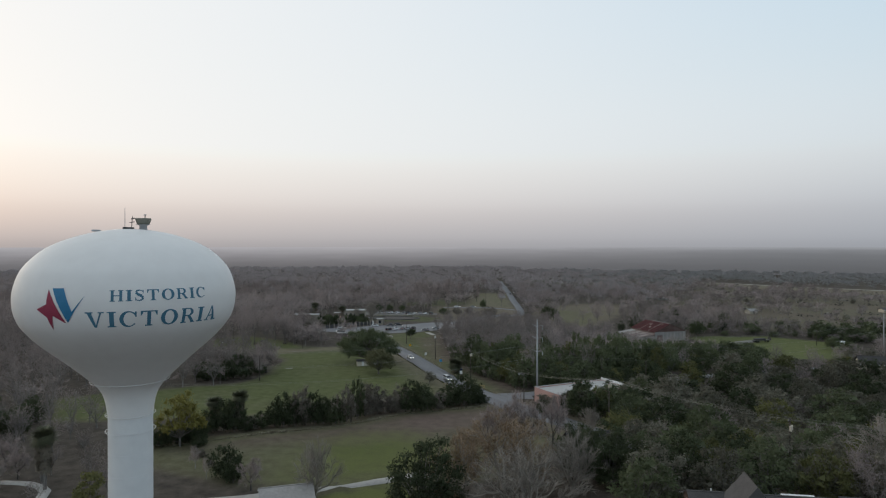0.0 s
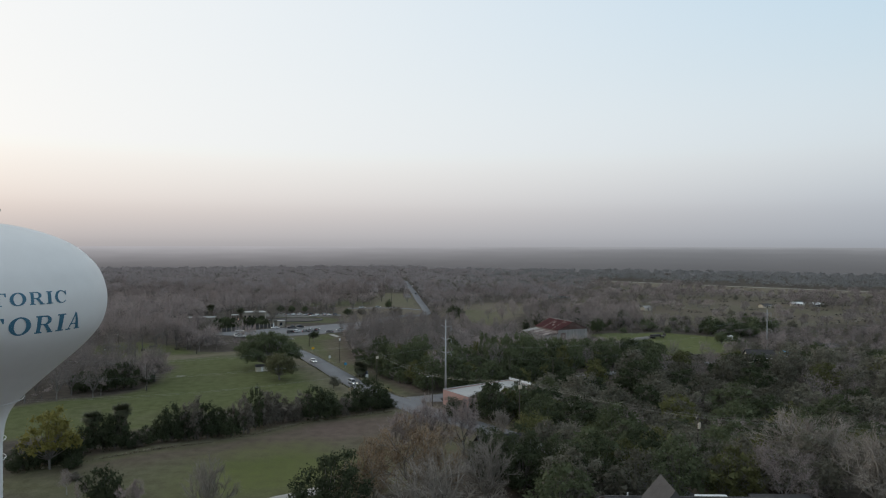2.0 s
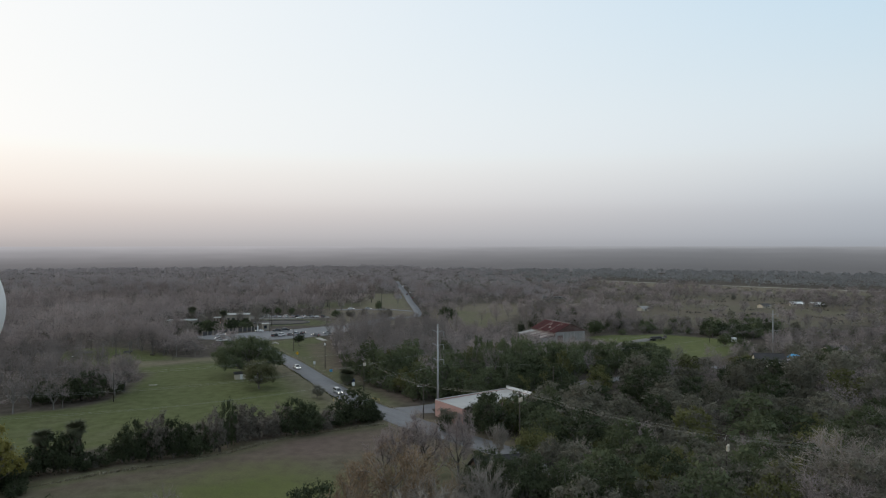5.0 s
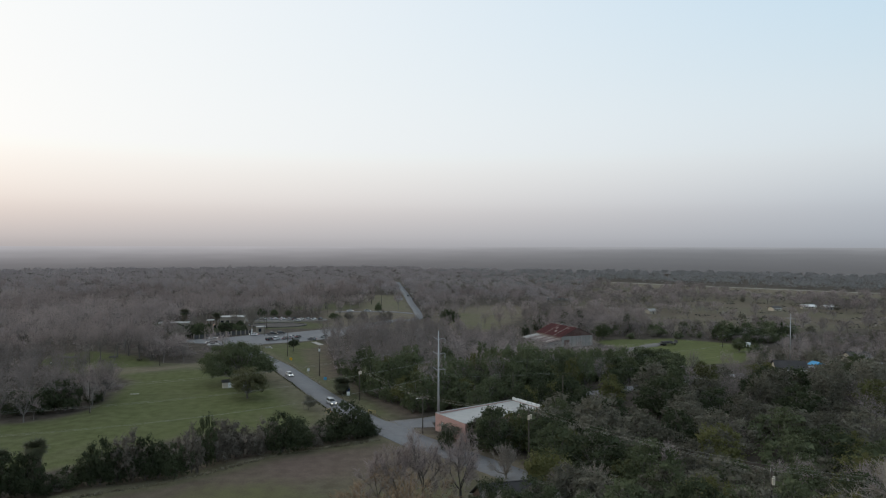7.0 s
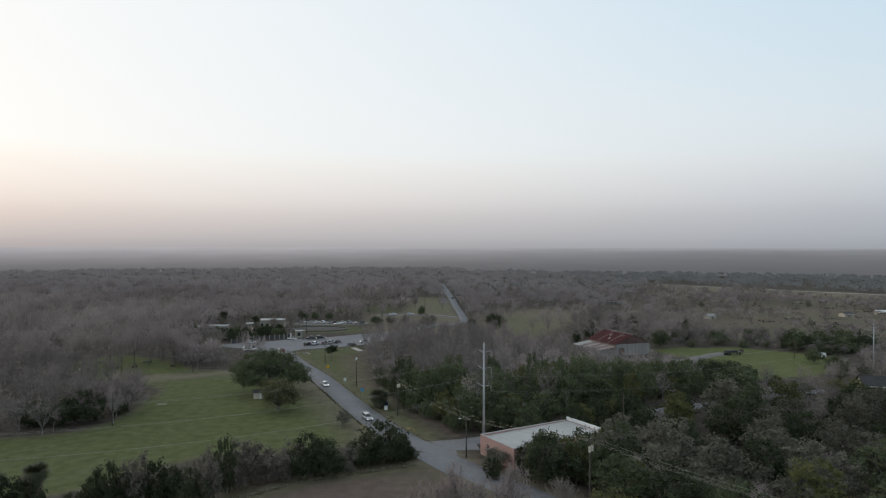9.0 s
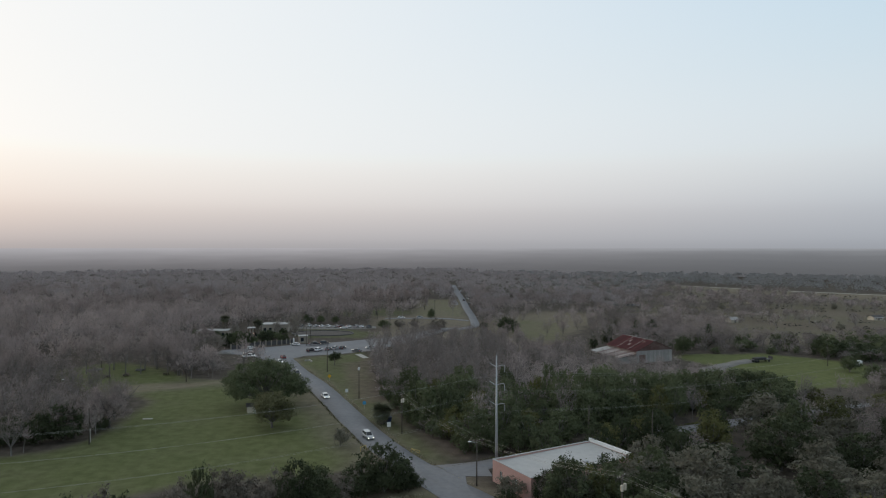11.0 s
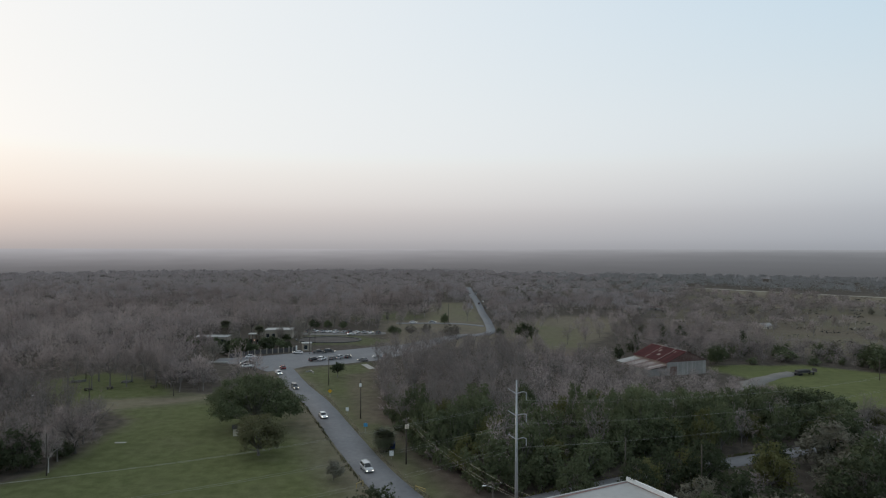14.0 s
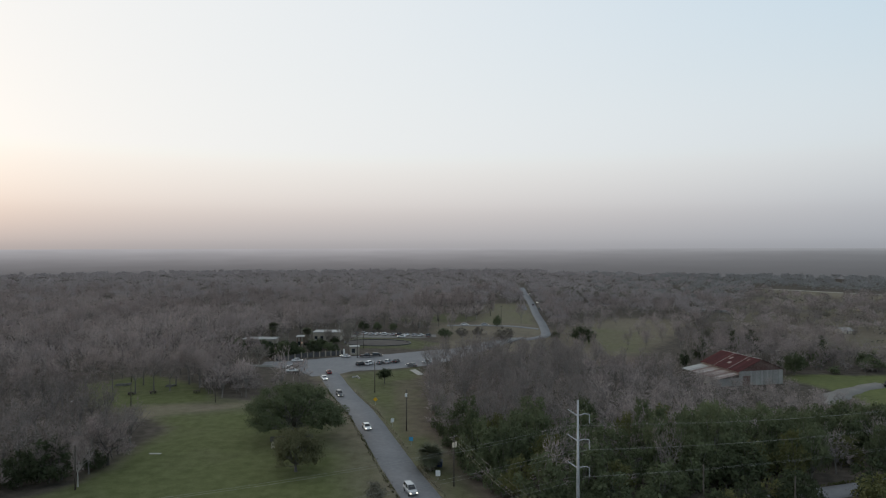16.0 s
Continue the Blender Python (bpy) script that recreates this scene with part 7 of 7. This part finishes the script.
# flatbed trailer and yard things on the eastern lawn
tr = thing("flatbed_trailer", pose(141, 375.5, gh(141, 375.5), 0, 0, 22), "dark green flatbed trailer parked on the lawn", "trailer")
part("deck", bx(0, 0, 1.0, 11, 2.5, 0.3, 0.04), M_DARKMETAL, tr)
part("load", bx(-1.2, 0, 1.3, 6.5, 2.3, 0.9, 0.2), M_DARKROOF, tr)
part("headboard", bx(5.3, 0, 1.3, 0.2, 2.4, 1.2), M_DARKMETAL, tr)
for x in (-4, -2.8, 3.5):
    for s in (-1, 1):
        part("wheel", rd((x, s * 0.9, 0.5), (x, s * 1.2, 0.5), 0.5, 0.5, 12), M_TYRE, tr)
tank = thing("white_tank", pose(178, 366, gh(178, 366)), "white box trailer on the lawn", "trailer")
part("body", bx(0, 0, 0.6, 5, 2.3, 2.0, 0.1), M_WHITE, tank)
for x in (-1, 1):
    part("wheel", rd((x, -1.2, 0.4), (x, 1.2, 0.4), 0.4, 0.4, 10), M_TYRE, tank)
drive = [(103, 341), (108, 352), (119, 364), (130, 374), (139, 380)]
road_strip("gravel_drive", drive, 8.0, "rutted grey gravel drive across the lawn", 0.06, M_GRAVEL, 2.2)
road_strip("field_track", [(240, 1030), (278, 987), (384, 877), (500, 771), (620, 680)], 9, "pale dry track across the river flats", 0.1, M_CALICHE, 3.0)


# dense woods west of the tower
W_TOWER = [(-152, 126), (-122, 132), (-106, 146), (-103, 158), (-112, 172), (-128, 168), (-165, 160)]
wt = scatter(W_TOWER, 5.6, 71, free)
grove("bare_woods", BARE, spots_of(nth(wt, 3, 0, 1), 72, (0, 4), (0.6, 0.95), (0.6, 0.95)), [M_BARK, M_TWIG_DARK], "dense leafless woods west of the water tower", "woods")
grove("evergreen_woods", LEAFY, spots_of(nth(wt, 3, 2), 73, (0, 4), (0.6, 0.9), (0.55, 0.85)), [M_BARK, M_LEAF_DARK], "dark evergreen trees west of the water tower", "woods")
for x, y, w, h in ((-98, 139, 1.8, 2.2), (-65.5, 134, 1.6, 2.0)):
    hedge_grey(x, y, w / 3.5, h / 7.6, x * 23)
for x, y, k in ((-63, 126, 0.5), (-58, 121, 0.45)):
    slim(x, y, k * 1.2, k, x * 19)
hedge_dark(-54, 121.5, 0.85, 0.95, 30), hedge_dark(-51.5, 119.5, 0.6, 0.65, 100), hedge_dark(-95, 104, 0.7, 0.5, 0), hedge_dark(-64, 105, 0.6, 0.5, 60)
ivy(-46, 115.5, 0.6, 0.6, 10), ivy(-97, 116, 0.6, 0.6, 70), ivy(-104, 121, 0.7, 0.7, 170)


# ---- the far woods ----
LEVEE = [(240, 1030), (278, 987), (384, 877), (500, 771), (620, 680)]


def far_woods():
    def clear(px, py):
        return free(px, py) & ~inside(px, py, FLATS) & (np.abs(px) < 90 + 0.78 * py) & (np.hypot(px, py - 60) < 1255)

    def glade(a, b):
        return np.array([noise.noise((p * 0.009, q * 0.02, 7)) + 0.5 * noise.noise((p * 0.03, q * 0.06, 2)) > -0.25 for p, q in zip(a, b)])
    near = scatter([(-700, 500), (-420, 400), (-300, 500), (-60, 505), (0, 500), (20, 470), (60, 480), (110, 560), (150, 650), (180, 770), (-700, 770)], 9.2, 21, clear, 6)
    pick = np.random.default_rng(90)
    # more trees take the haze-lightened twig colour the further off they stand
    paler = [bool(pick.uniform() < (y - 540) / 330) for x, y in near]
    grove("far_woods", HAZE, spots_of([p for p, q in zip(near, paler) if not q], 22, (0, 4), (0.85, 1.4), (0.7, 1.25)), [M_BARK, M_TWIG], "far leafless winter woods", "woods")
    grove("far_woods", HAZE, spots_of([p for p, q in zip(near, paler) if q], 92, (0, 4), (0.85, 1.4), (0.7, 1.25)), [M_BARK, M_TWIG_FAR], "far leafless winter woods paled with painted haze", "woods")
    grove("far_woods", LEAFY_FAR, spots_of(scatter([(-300, 520), (120, 560), (200, 760), (-500, 760)], 46, 29, clear, 6), 30, (0, 2), (0.5, 0.9), (0.6, 0.95)), [M_BARK, M_LEAF_GREY], "scattered dull evergreen trees in the far woods", "woods")
    ring1 = scatter([(-1300, 760), (200, 760), (240, 900), (275, 1000), (392, 884), (508, 778), (655, 676), (640, 570), (800, 500), (1150, 600), (1300, 1000), (1300, 1440), (-1300, 1440)], 13.0, 31, clear, 5)
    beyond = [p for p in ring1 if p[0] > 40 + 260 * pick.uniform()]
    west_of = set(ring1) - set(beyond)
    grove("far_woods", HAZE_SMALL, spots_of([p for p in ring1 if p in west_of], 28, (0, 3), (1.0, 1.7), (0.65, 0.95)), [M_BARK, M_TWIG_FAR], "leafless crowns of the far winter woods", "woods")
    grove("far_woods", HAZE_SMALL, spots_of(beyond, 29, (0, 3), (1.0, 1.6), (0.7, 0.95)), [M_BARK, M_LEAF_FAR], "grey-green woods beyond the river flats, greyed with painted haze", "woods")
    ring2 = scatter([(106, 400), (120, 398), (160, 402), (190, 372), (180, 330), (260, 290), (520, 330), (700, 480), (500, 480), (240, 425), (150, 440), (120, 560), (70, 470), (110, 410)], 8.6, 23, clear, 8)
    grove("far_woods", HAZE, spots_of(nth(ring2, 5, 0, 1, 2, 3), 24, (0, 4), (0.65, 1.05), (0.55, 0.9)), [M_BARK, M_TWIG_DARK], "leafless trees and scrub beyond the lawn", "woods")
    grove("far_woods", LEAFY_FAR, spots_of(nth(ring2, 10, 4), 34, (0, 2), (0.6, 1.0), (0.5, 0.85)), [M_BARK, M_LEAF_GREY], "dull evergreen trees beyond the lawn", "woods")
    flats = scatter(FLATS, 8.6, 25, lambda a, b: (dist_to_line(a, b, LEVEE) > 55) & (glade(a, b - 40) | (a - 0.25 * b < 60)) & ~inside(a, b, OPEN_FIELD) & free(a, b) & (np.abs(a) < 60 + 0.75 * b) & glade(a, b), 6)
    grove("scrub", HAZE, spots_of(nth(flats, 8, 0, 1, 2, 3), 26, (0, 4), (0.7, 1.25), (0.5, 0.95)), [M_BARK, M_TWIG], "bare bushy trees on the river flats", "woods")
    grove("scrub", HAZE, spots_of(nth(flats, 8, 4, 5, 6), 126, (0, 4), (0.6, 1.1), (0.4, 0.85)), [M_BARK, M_TWIG_DARK], "dark bare scrub on the river flats", "woods")
    lane = [(x + s * (7.5 + 5 * (i % 3)), y) for i, (x, y) in enumerate([(float(np.interp(k, [q[1] for q in FAR_ROAD], [q[0] for q in FAR_ROAD])), k) for k in range(520, 860, 11)]) for s in (-1, 1) if s > 0 or y > 640]
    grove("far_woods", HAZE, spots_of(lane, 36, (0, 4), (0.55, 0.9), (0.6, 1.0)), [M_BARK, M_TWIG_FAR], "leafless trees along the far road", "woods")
    grove("far_woods", LEAFY_FAR, spots_of(scatter([(14, 716), (40, 700), (90, 740), (90, 800), (30, 830)], 13, 191, clear), 192, (0, 2), (0.7, 1.1), (0.8, 1.3)), [M_BARK, M_LEAF_GREY], "dull evergreen clumps beside the far road", "woods")
    grove("scrub", LEAFY_FAR, spots_of(nth(flats, 24, 7), 27, (0, 2), (0.5, 0.9), (0.45, 0.75)), [M_BARK, M_LEAF_GREY], "dull evergreen bushes on the river flats", "woods")


far_woods()


def brush_piles():
    """Heaps of cut dark brush and pale timber on the river flats."""
    r, s = np.random.default_rng(97), Soup()
    spots = scatter(FLATS, 23, 98, lambda a, b: (dist_to_line(a, b, LEVEE) > 25) & (np.abs(a) < 40 + 0.72 * b), 6)
    for x, y in spots:
        L, a = r.uniform(4, 13), r.normal(0.15, 0.3)
        for _ in range(26):
            u = np.array([x + r.normal(0, L / 2) * math.cos(a), y + r.normal(0, 2.2), gh(x, y) + abs(r.normal(0, 0.7))])
            d = unit(r.normal(0, 1, 3) * (1, 0.6, 0.35)) * r.uniform(1.2, 3.0)
            w = unit(np.cross(d, r.normal(0, 1, 3))) * r.uniform(0.2, 0.5)
            s.tri(u - w, u + w, u + d, int(r.uniform() < 0.12))
    v, f, m = s.arrays()
    tagged(new("brush_piles", mesh_of("brush_piles", v, f, m, [M_DARKBARK, M_CALICHE])), "low heaps of cut brush on the river flats", "brush", kind="stuff")


brush_piles()


def backdrop():
    """The hazy far edge of the land, a ring behind everything."""
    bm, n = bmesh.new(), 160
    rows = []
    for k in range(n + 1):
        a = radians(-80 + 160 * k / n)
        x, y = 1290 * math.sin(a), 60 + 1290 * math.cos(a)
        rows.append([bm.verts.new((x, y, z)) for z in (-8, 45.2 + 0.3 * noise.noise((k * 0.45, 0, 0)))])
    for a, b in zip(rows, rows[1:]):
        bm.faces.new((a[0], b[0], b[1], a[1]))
    m = bpy.data.materials.new("far_hazy_land")
    m.use_nodes = True
    n, l = m.node_tree.nodes, m.node_tree.links
    b = n["Principled BSDF"]
    b.inputs["Base Color"].default_value, b.inputs["Roughness"].default_value = (0.02, 0.02, 0.02, 1), 1.0
    b.inputs["Specular IOR Level"].default_value = 0.0
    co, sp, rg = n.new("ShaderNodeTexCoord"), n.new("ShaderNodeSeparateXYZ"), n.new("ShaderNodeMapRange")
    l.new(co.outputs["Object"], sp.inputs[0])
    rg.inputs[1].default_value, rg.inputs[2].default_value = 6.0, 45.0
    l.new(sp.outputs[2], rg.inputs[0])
    mp, nz, ad = n.new("ShaderNodeMapping"), n.new("ShaderNodeTexNoise"), n.new("ShaderNodeMath")
    mp.inputs["Scale"].default_value = (0.012, 0.012, 0.16)
    l.new(co.outputs["Object"], mp.inputs[0])
    l.new(mp.outputs[0], nz.inputs["Vector"])
    nz.inputs["Scale"].default_value, nz.inputs["Detail"].default_value = 1.0, 6
    ad.operation = "MULTIPLY_ADD"
    ad.inputs[1].default_value, ad.inputs[2].default_value = 0.22, -0.11
    l.new(nz.outputs[0], ad.inputs[0])
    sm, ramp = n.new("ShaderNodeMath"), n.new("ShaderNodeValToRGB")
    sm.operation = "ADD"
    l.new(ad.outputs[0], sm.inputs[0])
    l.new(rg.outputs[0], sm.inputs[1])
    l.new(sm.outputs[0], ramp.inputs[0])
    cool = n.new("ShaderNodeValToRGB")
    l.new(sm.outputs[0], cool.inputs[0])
    # haze painted into the ring's glow: brighter with height, cooler to the east
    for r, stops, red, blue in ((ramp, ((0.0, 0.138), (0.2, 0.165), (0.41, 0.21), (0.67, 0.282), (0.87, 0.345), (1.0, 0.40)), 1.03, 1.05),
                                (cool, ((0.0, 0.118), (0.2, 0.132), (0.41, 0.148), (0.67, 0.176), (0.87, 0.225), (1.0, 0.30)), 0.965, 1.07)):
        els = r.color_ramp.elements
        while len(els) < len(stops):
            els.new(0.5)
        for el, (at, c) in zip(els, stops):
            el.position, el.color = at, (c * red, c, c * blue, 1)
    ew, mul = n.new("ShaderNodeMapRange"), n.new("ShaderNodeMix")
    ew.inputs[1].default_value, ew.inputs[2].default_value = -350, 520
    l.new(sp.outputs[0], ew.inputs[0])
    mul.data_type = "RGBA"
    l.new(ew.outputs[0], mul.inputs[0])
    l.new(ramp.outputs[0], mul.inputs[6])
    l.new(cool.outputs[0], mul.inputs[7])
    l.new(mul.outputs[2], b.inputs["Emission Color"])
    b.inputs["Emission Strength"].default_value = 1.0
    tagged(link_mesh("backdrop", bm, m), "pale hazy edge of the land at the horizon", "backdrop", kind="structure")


backdrop()
